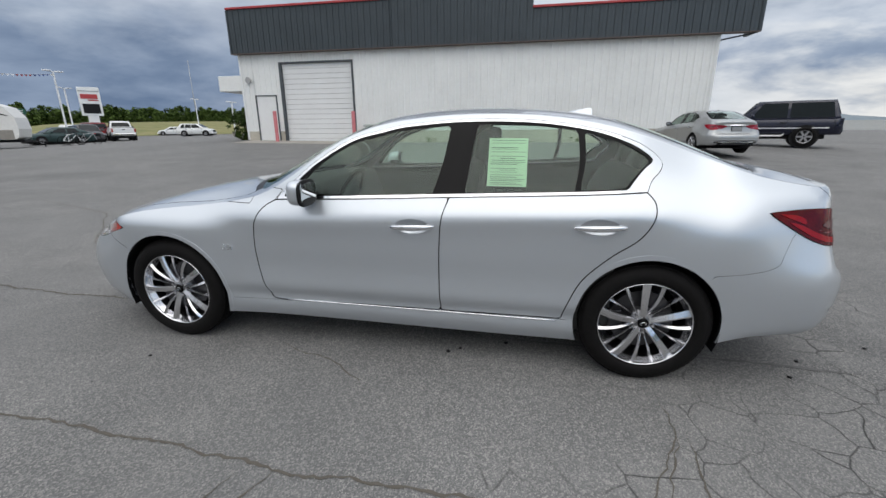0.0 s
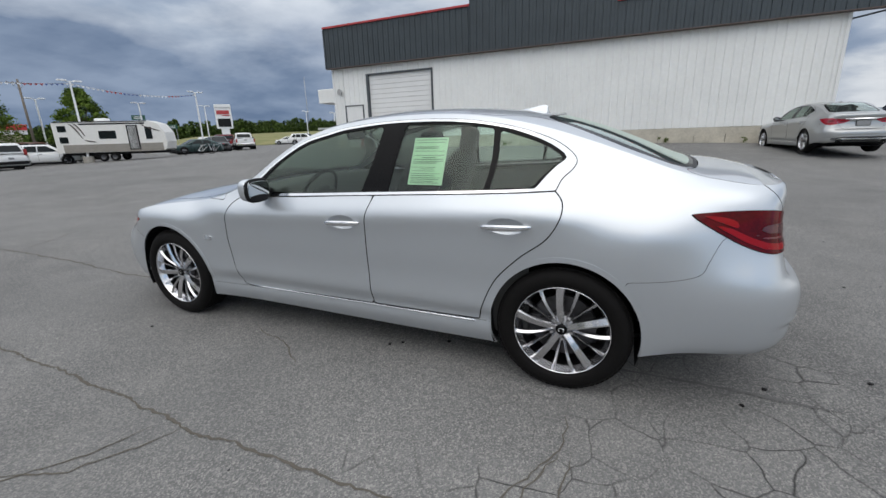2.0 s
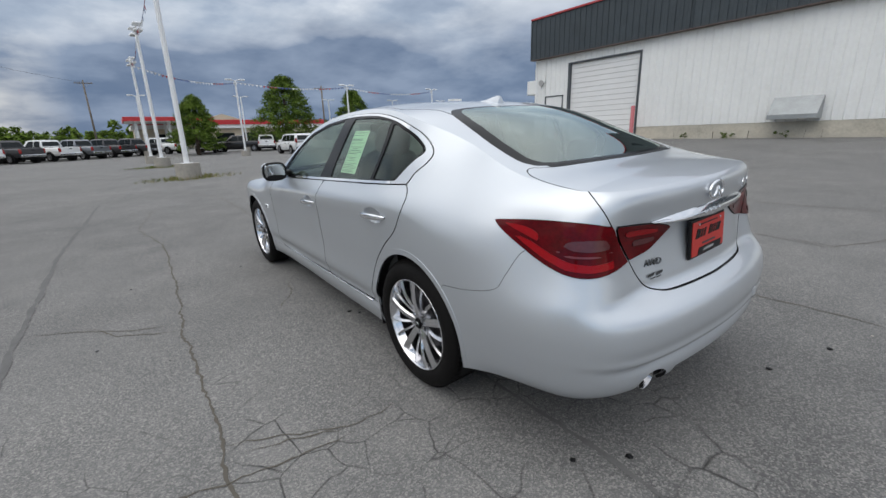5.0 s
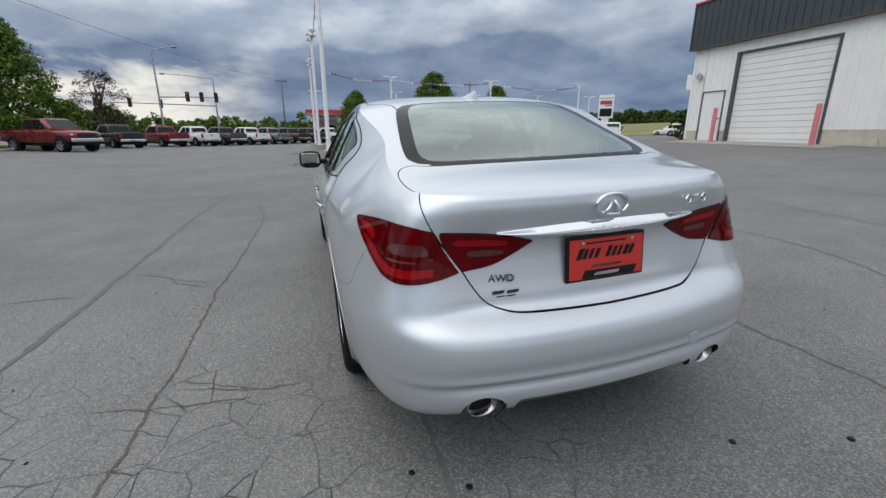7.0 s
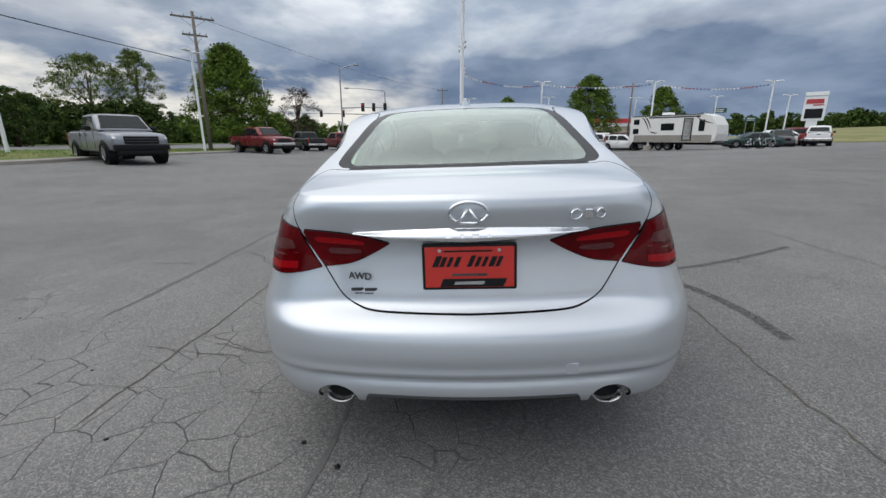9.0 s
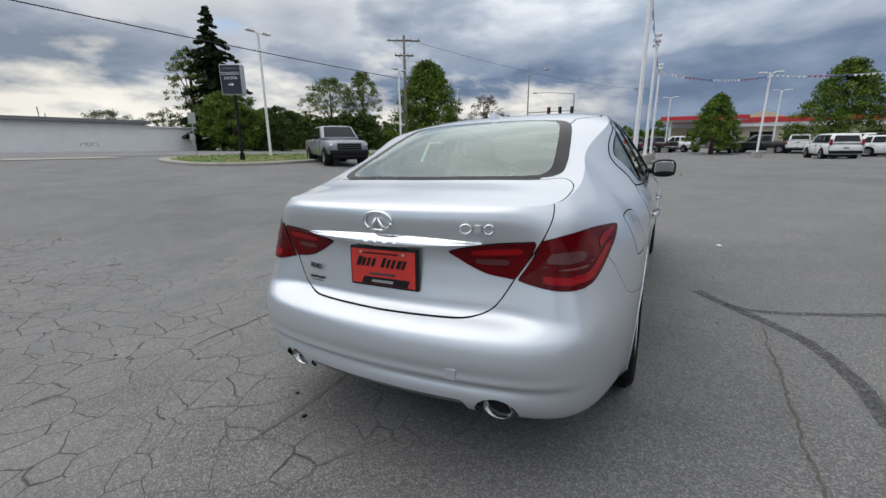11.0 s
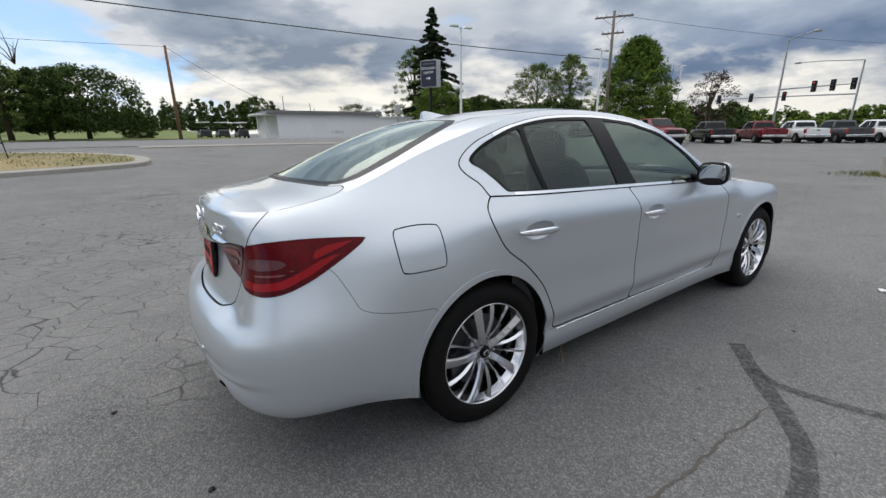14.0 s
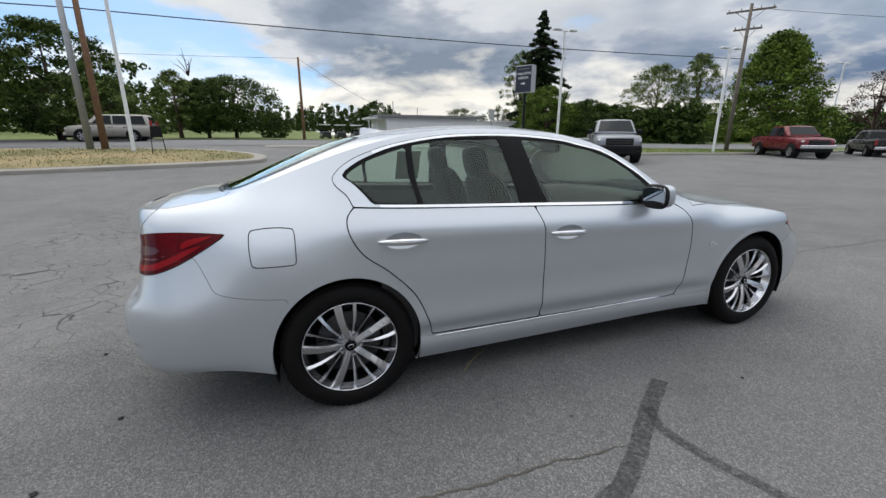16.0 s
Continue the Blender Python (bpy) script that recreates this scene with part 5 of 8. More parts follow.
        vs = [bm.verts.new((.004, .036 * 1.38 * math.cos(2 * math.pi * i / 28), .036 * math.sin(2 * math.pi * i / 28))) for i in range(28)]
        bm.faces.new(vs)
        part("bore", bm, BLACK, ex, "black bore")
    vs = [(rear_x(.33, z) + d, y, z) for d in (-.004, .0018) for y, z in ((.312, .462), (.352, .462), (.352, .500), (.312, .500))]
    mesh_part("tow_hook_cover", vs, [(4, 5, 6, 7), (0, 1, 5, 4), (1, 2, 6, 5), (2, 3, 7, 6), (3, 0, 4, 7)], PAINT, car, "small square silver cover")
    # roof fin
    bm = bmesh.new()
    prof = [(1.00, 0), (1.05, .012), (1.12, .034), (1.16, .046), (1.18, .043), (1.188, .0)]
    rows = []
    for x, h in prof:
        z0 = float(CENTRE(x))
        rows.append([bm.verts.new((x, w * (.028 if k else .006), z0 - .004 + (h if not k else 0))) for k, w in ((1, -1), (0, -1), (0, 1), (1, 1))])
    for a, b in zip(rows, rows[1:]):
        for j in range(3):
            bm.faces.new((a[j], b[j], b[j + 1], a[j + 1]))
    bmesh.ops.recalc_face_normals(bm, faces=bm.faces)
    part("roof_fin", bm, PAINT, car, "silver shark-fin antenna")


def side_details(car):
    for s in (-1, 1):
        side_mirror(car, s)
        y = skin_y(-1.0, .66)
        flip = Matrix.Translation((-.985, s * (y + .003), .655)) @ pose(0, 0, 0, 90, 0, 0 if s < 0 else 180)
        text_mesh("engine_badge", "3.0t", .048, .003, CHROME, car, flip, "small chrome engine badge", .15)
        bm = bmesh.new()                              # bright strip under the doors
        for z in (0,):
            sweep(bm, [(x, s * (skin_y(x, .322) + .003), .3225) for x in np.linspace(-.64, .97, 24)], .004, 6)
        part("sill_strip", bm, CHROME, car, "thin bright strip along the sill", True)
    # price sheet in the left rear window
    pts = [(.565, 1.285), (.772, 1.285), (.772, 1.045), (.565, 1.045)]
    verts = [(x, -(skin_y(x, z) - .012), z) for x, z in pts] + [(x, -(skin_y(x, z) - .013), z) for x, z in pts]
    sheet = mesh_part("window_sheet", verts, [(0, 1, 2, 3), (7, 6, 5, 4), (0, 4, 5, 1), (1, 5, 6, 2), (2, 6, 7, 3), (3, 7, 4, 0)], material("pale_green_paper", (0.60, 0.78, 0.58), .8, 0, .03), car, "pale green printed sheet in the window")
    rng = random.Random(5)
    z = 1.275
    while z > 1.055:
        w = rng.choice((.08, .14, .17, .18, .18))
        h = rng.choice((.002, .0025, .003))
        x0 = .58 if w > .1 else .63
        x1 = min(x0 + w, .76)
        vs = [(x, -(skin_y(x, zz) - .0105), zz) for x, zz in ((x0, z), (x1, z), (x1, z - h), (x0, z - h))]
        mesh_part("print_line", vs, [(0, 1, 2, 3)], material("print_grey", (0.16, 0.20, 0.16), .8), sheet)
        z -= rng.choice((.008, .010, .014, .022))


def build_car():
    car = empty("sedan", Matrix(), "silver four-door sedan parked on asphalt, chrome trim, dealer plate", "car")
    lid = build_body(car)
    wheel = make_wheel(car)
    wheel.matrix_basis = pose(AXLE, TRACK - .005, WHEEL_R, 0, 15, 0)
    for x, s, spin in ((-AXLE, 1, 34), (AXLE, -1, 5), (-AXLE, -1, 22)):
        copy_thing(wheel, pose(x, s * TRACK, WHEEL_R, 0, spin, 0 if s > 0 else 180))
    car_inside(car)
    rear_details(car, lid)
    side_details(car)
    car.matrix_world = TILT
    return car


SEDAN = build_car()

# ---------------------------------------------------------------- vehicles of the lot
V_RIM = material("far_alloy", (0.42, 0.42, 0.44), 0.3, 0.8, 0.1)
V_RED = material("far_tail_red", (0.30, 0.012, 0.012), 0.15, 0.0, 0.1, coat=0.6)


def loft(bm, sections):
    """Skins a list of equal rings of points, closed round, capped at both ends."""
    rings = [[bm.verts.new(p) for p in s] for s in sections]
    k = len(rings[0])
    for a, b in zip(rings, rings[1:]):
        for j in range(k):
            bm.faces.new((a[j], a[(j + 1) % k], b[(j + 1) % k], b[j]))
    bm.faces.new(rings[0][::-1])
    bm.faces.new(rings[-1])
    bmesh.ops.recalc_face_normals(bm, faces=bm.faces)


KINDS = {
    # length, width, height, wheel radius, wheelbase, belt, hood height, sill, cabin (front base, front roof, rear roof, rear base), deck height
    "pickup": (5.9, 2.03, 1.93, .41, 3.75, 1.24, 1.17, .48, (1.45, .72, -.72, -.92), 1.24),
    "suv": (5.25, 2.03, 1.90, .40, 3.0, 1.16, 1.10, .40, (1.40, .62, -2.30, -2.55), 1.16),
    "crossover": (4.65, 1.86, 1.68, .36, 2.75, 1.05, .98, .30, (1.35, .45, -1.75, -2.20), 1.05),
    "sedan": (4.85, 1.85, 1.47, .335, 2.85, .95, .88, .24, (1.25, .35, -1.00, -1.85), 1.04),
    "two_door": (4.80, 1.95, 1.88, .40, 2.84, 1.13, 1.10, .52, (1.00, .38, -2.15, -2.35), 1.13),
}


def vehicle(name, kind, paint, place, label, lift=0.0, lower=None, chrome_bumper=True, windows=2, group="", rear_glass=True):
    """A parked vehicle, its front toward +x."""
    L, W, H, R, WB, BELT, HOOD, SILLZ, CAB, DECKZ = KINDS[kind]
    car = empty(name, Matrix(), label, "car" if kind in ("sedan", "crossover") else ("pickup truck" if kind == "pickup" else "suv"), group)
    hw, xf, xr = W / 2, L / 2, -L / 2
    SILLZ, BELT, HOOD, H, DECKZ = (v + lift for v in (SILLZ, BELT, HOOD, H, DECKZ))

    def ring(x, zb, zt, w, crown=.03):
        zm = zb + (zt - zb) * .55
        half = [(w * .90, zb), (w * .985, zb + .10 * (zt - zb)), (w, zm), (w * .985, zt - .14 * (zt - zb)), (w * .93, zt - .02), (w * .60, zt + crown * .7), (0.0, zt + crown)]
        return [(x, y, z) for y, z in half] + [(x, -y, z) for y, z in half[-2::-1]]

    cf = CAB[0]
    tail_in = .03 if kind == "pickup" else .10
    st = [(xf - .01, SILLZ + .10, HOOD - .30, hw * .74), (xf - .06, SILLZ + .02, HOOD - .16, hw * .86), (xf - .22, SILLZ, HOOD - .06, hw * .95), (xf - .7, SILLZ - .02, HOOD, hw), (cf + .05, SILLZ - .04, HOOD + .04, hw),
          (cf - .35, SILLZ - .05, BELT, hw), (0, SILLZ - .05, BELT, hw), (CAB[3] + .1, SILLZ - .05, BELT, hw), (CAB[3] - .10, SILLZ - .04, DECKZ, hw), (xr + .35, SILLZ, DECKZ, hw * .99),
          (xr + tail_in, SILLZ + .06, DECKZ - (.02 if kind == "pickup" else .04), hw * .95), (xr, SILLZ + .12, DECKZ - (.06 if kind == "pickup" else .18), hw * .90)]
    bm = bmesh.new()
    loft(bm, [ring(*s) for s in st])
    part("body", bm, paint, car, "", True)
    if lower is not None:                             # two-tone lower band
        for s in (-1, 1):
            boxed("lower_band", xr + .35, xf - .45, s * hw - .012, s * hw + .014, SILLZ + .20, SILLZ + .245, lower, car, "thin bright side strip", .005)
            bm = bmesh.new()
            sweep(bm, [(.75, s * (hw - .05), SILLZ - .02), (.68, s * (hw + .05), SILLZ - .09), (-.55, s * (hw + .05), SILLZ - .09), (-.62, s * (hw - .05), SILLZ - .02)], .04, 8)
            part("side_step", bm, material("step_white", (.72, .72, .70), .4), car, "white tubular side step", True)
    # cabin
    rw = hw * .78 if kind != "sedan" else hw * .68
    roof_f, roof_r = CAB[1], CAB[2]

    def cab_ring(x, zt, wt):
        half = [(hw * .93, BELT - .03), (hw * .915, BELT + .03), ((hw * .915 + wt) / 2 + .015, (BELT + zt) / 2), (wt, zt - .05), (wt * .88, zt - .008), (wt * .5, zt + .012), (0, zt + .018)]
        return [(x, y, z) for y, z in half] + [(x, -y, z) for y, z in half[-2::-1]]

    def roof_at(x):
        if x > roof_f:
            t = (x - roof_f) / (CAB[0] - roof_f)
            return H - .018 - (H - BELT - .06) * t, rw + (hw * .90 - rw) * t
        if x < roof_r:
            t = (roof_r - x) / max(roof_r - CAB[3], .01)
            return H - .018 - (H - DECKZ - .06) * t, rw + (hw * .90 - rw) * t
        return H - .018 - .03 * ((x - (roof_f + roof_r) / 2) / (roof_f - roof_r)) ** 2 * 4 * .3, rw

    bm = bmesh.new()
    xs = sorted({CAB[0], CAB[0] * .75 + roof_f * .25, CAB[0] * .5 + roof_f * .5, CAB[0] * .25 + roof_f * .75, roof_f, roof_f * .7 + roof_r * .3, roof_f * .3 + roof_r * .7, roof_r, (roof_r + CAB[3]) / 2, CAB[3]}, reverse=True)
    loft(bm, [cab_ring(x, *roof_at(x)) for x in xs])
    part("cabin", bm, paint, car, "", True)

    def cab_y(x, z):
        zt, wt = roof_at(x)
        t = (z - BELT) / max(zt - .05 - BELT, .05)
        return hw * .915 + (wt - hw * .915) * t

    # glazing, as thin panes set just proud of the cabin
    bounds = {"pickup": [(.98, .50, -.02, -.02), (-.10, -.10, -.74, -.78)], "suv": [(.98, .42, -.18, -.20), (-.30, -.28, -1.05, -1.08), (-1.18, -1.15, -2.10, -2.25)],
              "crossover": [(.95, .30, -.25, -.28), (-.36, -.34, -1.05, -1.12), (-1.20, -1.16, -1.50, -1.72)], "sedan": [(.85, .18, -.28, -.30), (-.38, -.36, -.98, -1.25)],
              "two_door": [(.62, .20, -.62, -.64), (-.74, -.72, -2.05, -2.16)]}[kind]
    for s in (-1, 1):
        for fb, ft, rt, rb in bounds:
            zb, zt = BELT + .05, min(H - .12, roof_at((ft + rt) / 2)[0] - .09)
            vs = []
            for off in (.034, -.03):
                for x, z in ((fb, zb), (ft, zt), (rt, zt), (rb, zb)):
                    vs.append((x, s * (cab_y(x, z) + off), z))
            mesh_part("side_window", vs, [(0, 1, 2, 3), (7, 6, 5, 4), (0, 4, 5, 1), (1, 5, 6, 2), (2, 6, 7, 3), (3, 7, 4, 0)], FAR_GLASS, car, "dark side glass")
    def pane(name, x0, z0, w0, x1, z1, w1, out):
        vs = [(x0 + out, -w0, z0), (x0 + out, w0, z0), (x1 + out, w1, z1), (x1 + out, -w1, z1), (x0 - out, -w0, z0), (x0 - out, w0, z0), (x1 - out, w1, z1), (x1 - out, -w1, z1)]
        mesh_part(name, vs, [(0, 1, 2, 3), (7, 6, 5, 4), (0, 4, 5, 1), (1, 5, 6, 2), (2, 6, 7, 3), (3, 7, 4, 0)], FAR_GLASS, car, "dark glass")
    t0, t1 = .10, .88
    xw = lambda t: CAB[0] + (roof_f - CAB[0]) * t
    pane("windshield", xw(t0), roof_at(xw(t0))[0] + .01, hw * .80, xw(t1), roof_at(xw(t1))[0] + .015, rw * .86, .03)
    if kind in ("suv", "two_door", "crossover", "sedan", "pickup"):
        xq = lambda t: CAB[3] + (roof_r - CAB[3]) * t
        pane("back_window", xq(.14), DECKZ + .14 if kind != "sedan" else roof_at(xq(.14))[0] + .01, hw * .74, xq(.86), roof_at(xq(.86))[0] - (.06 if kind != "sedan" else -.01), rw * .84, -.035 if kind != "sedan" else -.03)
    # running gear
    for x in (WB / 2 + (.1 if kind != "pickup" else .12), -WB / 2 + (.1 if kind != "pickup" else .12)):
        for s in (-1, 1):
            wz = R + lift * .35
            rr = R * (1 + lift * .35)
            bm = bmesh.new()
            tube(bm, (x, s * (hw - .30), wz + lift * .3), (x, s * (hw + .006), wz + lift * .3), rr + .075, rr + .075, 24)
            part("wheel_arch", bm, BLACK, car, "black wheel arch")
            w = empty("wheel", pose(x, s * (hw - .065), rr, 0, 0, 0 if s > 0 else 180), "")
            w.parent = car
            bm = bmesh.new()
            lathe(bm, [(rr * .66, .10), (rr * .72, .125), (rr * .93, .12), (rr, .08), (rr, -.08), (rr * .93, -.12), (rr * .66, -.12)], 24)
            bmesh.ops.recalc_face_normals(bm, faces=bm.faces)
            part("tyre", bm, RUBBER, w, "", True)
            bm = bmesh.new()
            lathe(bm, [(rr * .67, .10), (rr * .62, .085), (rr * .60, .03), (.02, .02)], 24)
            for k in range(6):
                a = 2 * math.pi * k / 6
                box(bm, .03, rr * .64, .04, .09, -.035, .035, 0, Matrix.Rotation(a, 4, "Y"))
            bmesh.ops.recalc_face_normals(bm, faces=bm.faces)
            part("rim", bm, V_RIM, w, "alloy rim")
    # ends
    metal = CHROME if chrome_bumper else BLACK
    boxed("front_bumper", xf - .18, xf + .05, -hw * .93, hw * .93, SILLZ + .02, SILLZ + .24, metal if kind == "pickup" else paint, car, "", .05)
    boxed("grille", xf - .10, xf + .012, -hw * .58, hw * .58, SILLZ + .25, HOOD - .14, BLACK, car, "black grille", .03)
    if kind in ("pickup", "suv", "two_door"):
        for gz in (.33, .66):
            zz = SILLZ + .25 + (HOOD - SILLZ - .39) * gz
            boxed("grille_bar", xf - .02, xf + .022, -hw * .55, hw * .55, zz - .016, zz + .016, DARKMETAL, car, "", .006)
    boxed("air_dam", xf - .20, xf + .02, -hw * .80, hw * .80, SILLZ - .14, SILLZ + .04, BLACK, car, "black air dam", .03)
    for s in (-1, 1):
        y0, y1 = s * hw * .58, s * hw * .93
        bm = bmesh.new()
        soft_box(bm, (xf - .20, (y0 + y1) / 2, HOOD - .24), (.15, abs(y1 - y0) / 2, .075), 3, m=Matrix.Rotation(radians(-9 * s), 4, "Z"))
        part("headlight", bm, CLEARLENS, car, "clear headlight", True)
        y0, y1 = (s * hw * .82, s * hw * .965) if kind != "sedan" else (s * hw * .50, s * hw * .95)
        z0, z1 = (DECKZ - .42, DECKZ - .05) if kind == "pickup" else ((BELT - .12, BELT + .30) if kind in ("suv", "two_door") else (DECKZ - .26, DECKZ - .08))
        if kind == "two_door":
            z0, z1 = BELT - .42, BELT - .06
        bm = bmesh.new()
        if kind == "sedan":
            soft_box(bm, (xr + .13, s * hw * .70, DECKZ - .150), (.19, hw * .28, .075), 2.3, m=Matrix.Rotation(radians(17 * s), 4, "Z"))
        else:
            box(bm, xr - .008, xr + .16, min(y0, y1), max(y0, y1), z0, z1, .02)
        part("tail_light", bm, V_RED, car, "red tail light", kind == "sedan")
        bm = bmesh.new()
        soft_box(bm, (CAB[0] - .45, s * (hw + .13), BELT + .10), (.07, .12, .10), 3)
        part("side_mirror", bm, BLACK if kind == "pickup" else paint, car, "", True)
        for xh in ((bounds[0][3] + .12,) if kind == "two_door" else (bounds[0][3] + .12, bounds[1][3] + .12)):
            boxed("door_handle", xh - .09, xh + .09, s * hw - .02, s * hw + .03, BELT - .18, BELT - .145, BLACK, car, "", .008)
        for xd in (bounds[0][0] + .05, bounds[0][3] - .04, bounds[1][3] - .03):      # door gaps
            boxed("door_gap", xd - .006, xd + .006, s * (hw - .01) - .012, s * (hw - .01) + .012, SILLZ + .10, BELT - .05, BLACK, car)
    if kind == "sedan":
        bm = bmesh.new()
        soft_box(bm, (xr + .22, 0, SILLZ + .25), (.30, hw * .955, .20), 5, 24, 12)
        part("rear_bumper", bm, paint, car, "", True)
        boxed("diffuser", xr - .07, xr + .2, -hw * .66, hw * .66, SILLZ + .02, SILLZ + .14, BLACK, car, "black diffuser", .03)
        boxed("trim_bar", xr - .075, xr + .1, -hw * .70, hw * .70, SILLZ + .15, SILLZ + .17, CHROME, car, "bright strip", .005)
    else:
        boxed("rear_bumper", xr - .09, xr + .12, -hw * .93, hw * .93, SILLZ + .04, SILLZ + .24, metal if kind == "pickup" else (BLACK if kind != "sedan" else paint), car, "", .04)
    boxed("plate", xr - .10 if kind == "pickup" else xr - .015, xr - .0, -.16, .16, *((SILLZ + .07, SILLZ + .20) if kind == "pickup" else (DECKZ - .38, DECKZ - .25)), material("plate_grey", (.25, .26, .27), .5), car, "plain plate", .004)
    if kind == "pickup":
        boxed("tailgate", xr - .012, xr + .03, -hw * .78, hw * .78, SILLZ + .34, DECKZ - .03, paint, car, "", .012)
        boxed("bed_opening", xr + .10, CAB[3] - .14, -hw * .80, hw * .80, DECKZ - .02, DECKZ + .045, BLACK, car, "dark open bed", .01)
        boxed("tailgate_handle", xr - .022, xr, -.13, .13, DECKZ - .20, DECKZ - .12, BLACK, car, "", .005)
    boxed("underbody", xr + .4, xf - .4, -hw * .7, hw * .7, SILLZ - .22, SILLZ + .02, BLACK, car, "", .04)
    car.matrix_world = place
    return car


def parked(name, kind, paint, x, y, way, label, **kw):
    """way: degrees from +x in which its front points."""
    return vehicle(name, kind, paint, at(x, y, way), label, **kw)


P_WHITE = car_paint("white_car_paint", (0.74, 0.75, 0.75), 0.0, 0.3, 0)
P_BLACK = car_paint("black_car_paint", (0.012, 0.012, 0.014), 0.0, 0.25, 0)
P_RED = car_paint("dark_red_paint", (0.15, 0.006, 0.012), 0.2, 0.28, 0)
P_GREY = car_paint("grey_car_paint", (0.22, 0.235, 0.26), 0.5, 0.3, 0)
P_DARK = car_paint("charcoal_paint", (0.055, 0.055, 0.06), 0.3, 0.3, 0)
P_BROWN = car_paint("brown_paint", (0.10, 0.045, 0.03), 0.2, 0.3, 0)
P_NAVY = car_paint("navy_paint", (0.003, 0.006, 0.024), 0.1, 0.25, 0)
P_TAN = car_paint("pewter_paint", (0.36, 0.34, 0.30), 0.5, 0.33, 0)
P_SILVER = car_paint("light_silver_paint", (0.40, 0.41, 0.415), 0.6, 0.3, 0)
P_TEAL = car_paint("dark_green_paint", (0.02, 0.05, 0.05), 0.2, 0.3, 0)



def second_sedan():
    """The other silver sedan, of much the same size and build, with a plain grey plate."""
    car = copy_thing(SEDAN, at(7.25, 14.6, 276))
    car.name = "sedan_silver"
    tagged(car, "silver sedan parked by the metal building, tail out", "car")
    pink = material("pink_tail_lens", (.34, .035, .06), .08, 0, .1, spec=.4)
    swap = {PAINT: P_SILVER, REDLENS: pink, SATIN: P_SILVER}
    drop = ("window_sheet", "print_line", "lettering", "dealer_decal", "model_mark", "oval_badge", "plate_", "paper_plate", "engine_badge", "raised_mark", "fuel_door")
    for o in list(car.children_recursive):
        if o.name.startswith(drop):
            bpy.data.objects.remove(o)
            continue
        if o.type != "MESH":
            continue
        for slot in o.material_slots:
            if slot.material in swap:
                to = swap[slot.material]
                slot.link = "OBJECT"
                slot.material = to
        if "label" in o.keys() and o["label"] == "dark red wraparound tail light":
            o["label"] = "pinkish red wraparound tail light"
    for nm, z0, z1, out, mat, lab in (("diffuser", .340, .445, .006, BLACK, "black lower bumper band"), ("trim_bar", .385, .400, .010, CHROME, "bright strip in the bumper")):
        n, vs = 24, []
        for i in range(n + 1):
            y = -.66 + 1.32 * i / n
            k = 1 - .55 * abs(2 * i / n - 1) ** 4
            zm, hz = (z0 + z1) / 2, (z1 - z0) / 2 * k
            vs += [(rear_x(y, zz) + d, y, zz) for d, zz in ((-.02, zm + hz), (out, zm + hz * .9), (out, zm - hz * .9), (-.02, zm - hz))]
        mesh_part(nm, vs, [(4 * i + j, 4 * i + j + 1, 4 * i + j + 5, 4 * i + j + 4) for i in range(n) for j in range(3)], mat, car, lab)
    x = rear_x(.15, .80) + .012
    boxed("plate_frame", x - .004, x + .012, -.16, .16, .73, .88, BLACK, car, "black plate frame", .004)
    boxed("plate", x + .012, x + .016, -.15, .15, .74, .87, material("plate_grey", (.25, .26, .27), .5), car, "plain grey plate", .002)
    return car


second_sedan()
parked("two_door_suv", "two_door", P_NAVY, 11.5, 18.7, 156, "navy two-door utility with a white side step", lower=CHROME)
parked("pickup_truck", "pickup", P_GREY, -14.0, -15.0, 56, "steel grey pickup parked facing the lot", chrome_bumper=False)
parked("pickup_truck", "pickup", P_RED, -30.6, -16.6, 60, "lifted dark red pickup under a broad tree", lift=.12)
ROW = "row of parked pickups"
for px, py, paint, lab in ((-40.5, -16.6, P_BLACK, "black pickup in a parked row"), (-44.5, -14.2, P_RED, "dark red pickup in a parked row"), (-46.8, -11.9, P_WHITE, "white pickup in a parked row"),
                           (-49.0, -9.7, P_DARK, "charcoal pickup in a parked row"), (-51.2, -7.4, P_WHITE, "white pickup in a parked row"), (-53.4, -5.2, P_GREY, "grey pickup in a parked row"),
                           (-55.6, -3.0, P_DARK, "charcoal pickup in a parked row"), (-57.6, -.6, P_DARK, "charcoal pickup in a parked row"), (-59.2, 2.3, P_WHITE, "white pickup in a parked row")):
    parked("pickup_truck", "pickup", paint, px, py, 222, lab, group=ROW)
ROW2 = "vehicles parked before the store"
parked("pickup_truck", "pickup", P_BLACK, -55.5, 6.8, 345, "black pickup parked before the store", group=ROW2)
parked("pickup_truck", "pickup", P_BLACK, -54.8, 10.2, 250, "black pickup parked before the store", group=ROW2)
parked("pickup_truck", "pickup", P_WHITE, -54.5, 13.4, 165, "white crew-cab pickup before the store", group=ROW2)
parked("suv_white", "suv", P_WHITE, -53.0, 17.5, 195, "white utility vehicle before the store", group=ROW2)
parked("suv_white", "suv", P_WHITE, -40.2, 12.3, 184, "white utility vehicle parked tail out", group=ROW2)
parked("pickup_truck", "pickup", P_BROWN, -50.0, 19.0, 200, "brown pickup behind a white utility vehicle", group=ROW2)
parked("pickup_truck", "pickup", P_BLACK, -49.0, 21.8, 200, "black pickup beside the trailer", group=ROW2)
parked("crossover", "crossover", P_WHITE, -43.5, 17.0, 60, "white crossover behind the travel trailer")
parked("car_white", "crossover", P_WHITE, -45.0, 35.0, 70, "white crossover beyond the trailer")
parked("car_dark", "sedan", P_TEAL, -40.0, 28.5, 250, "dark green sedan beside bicycles")
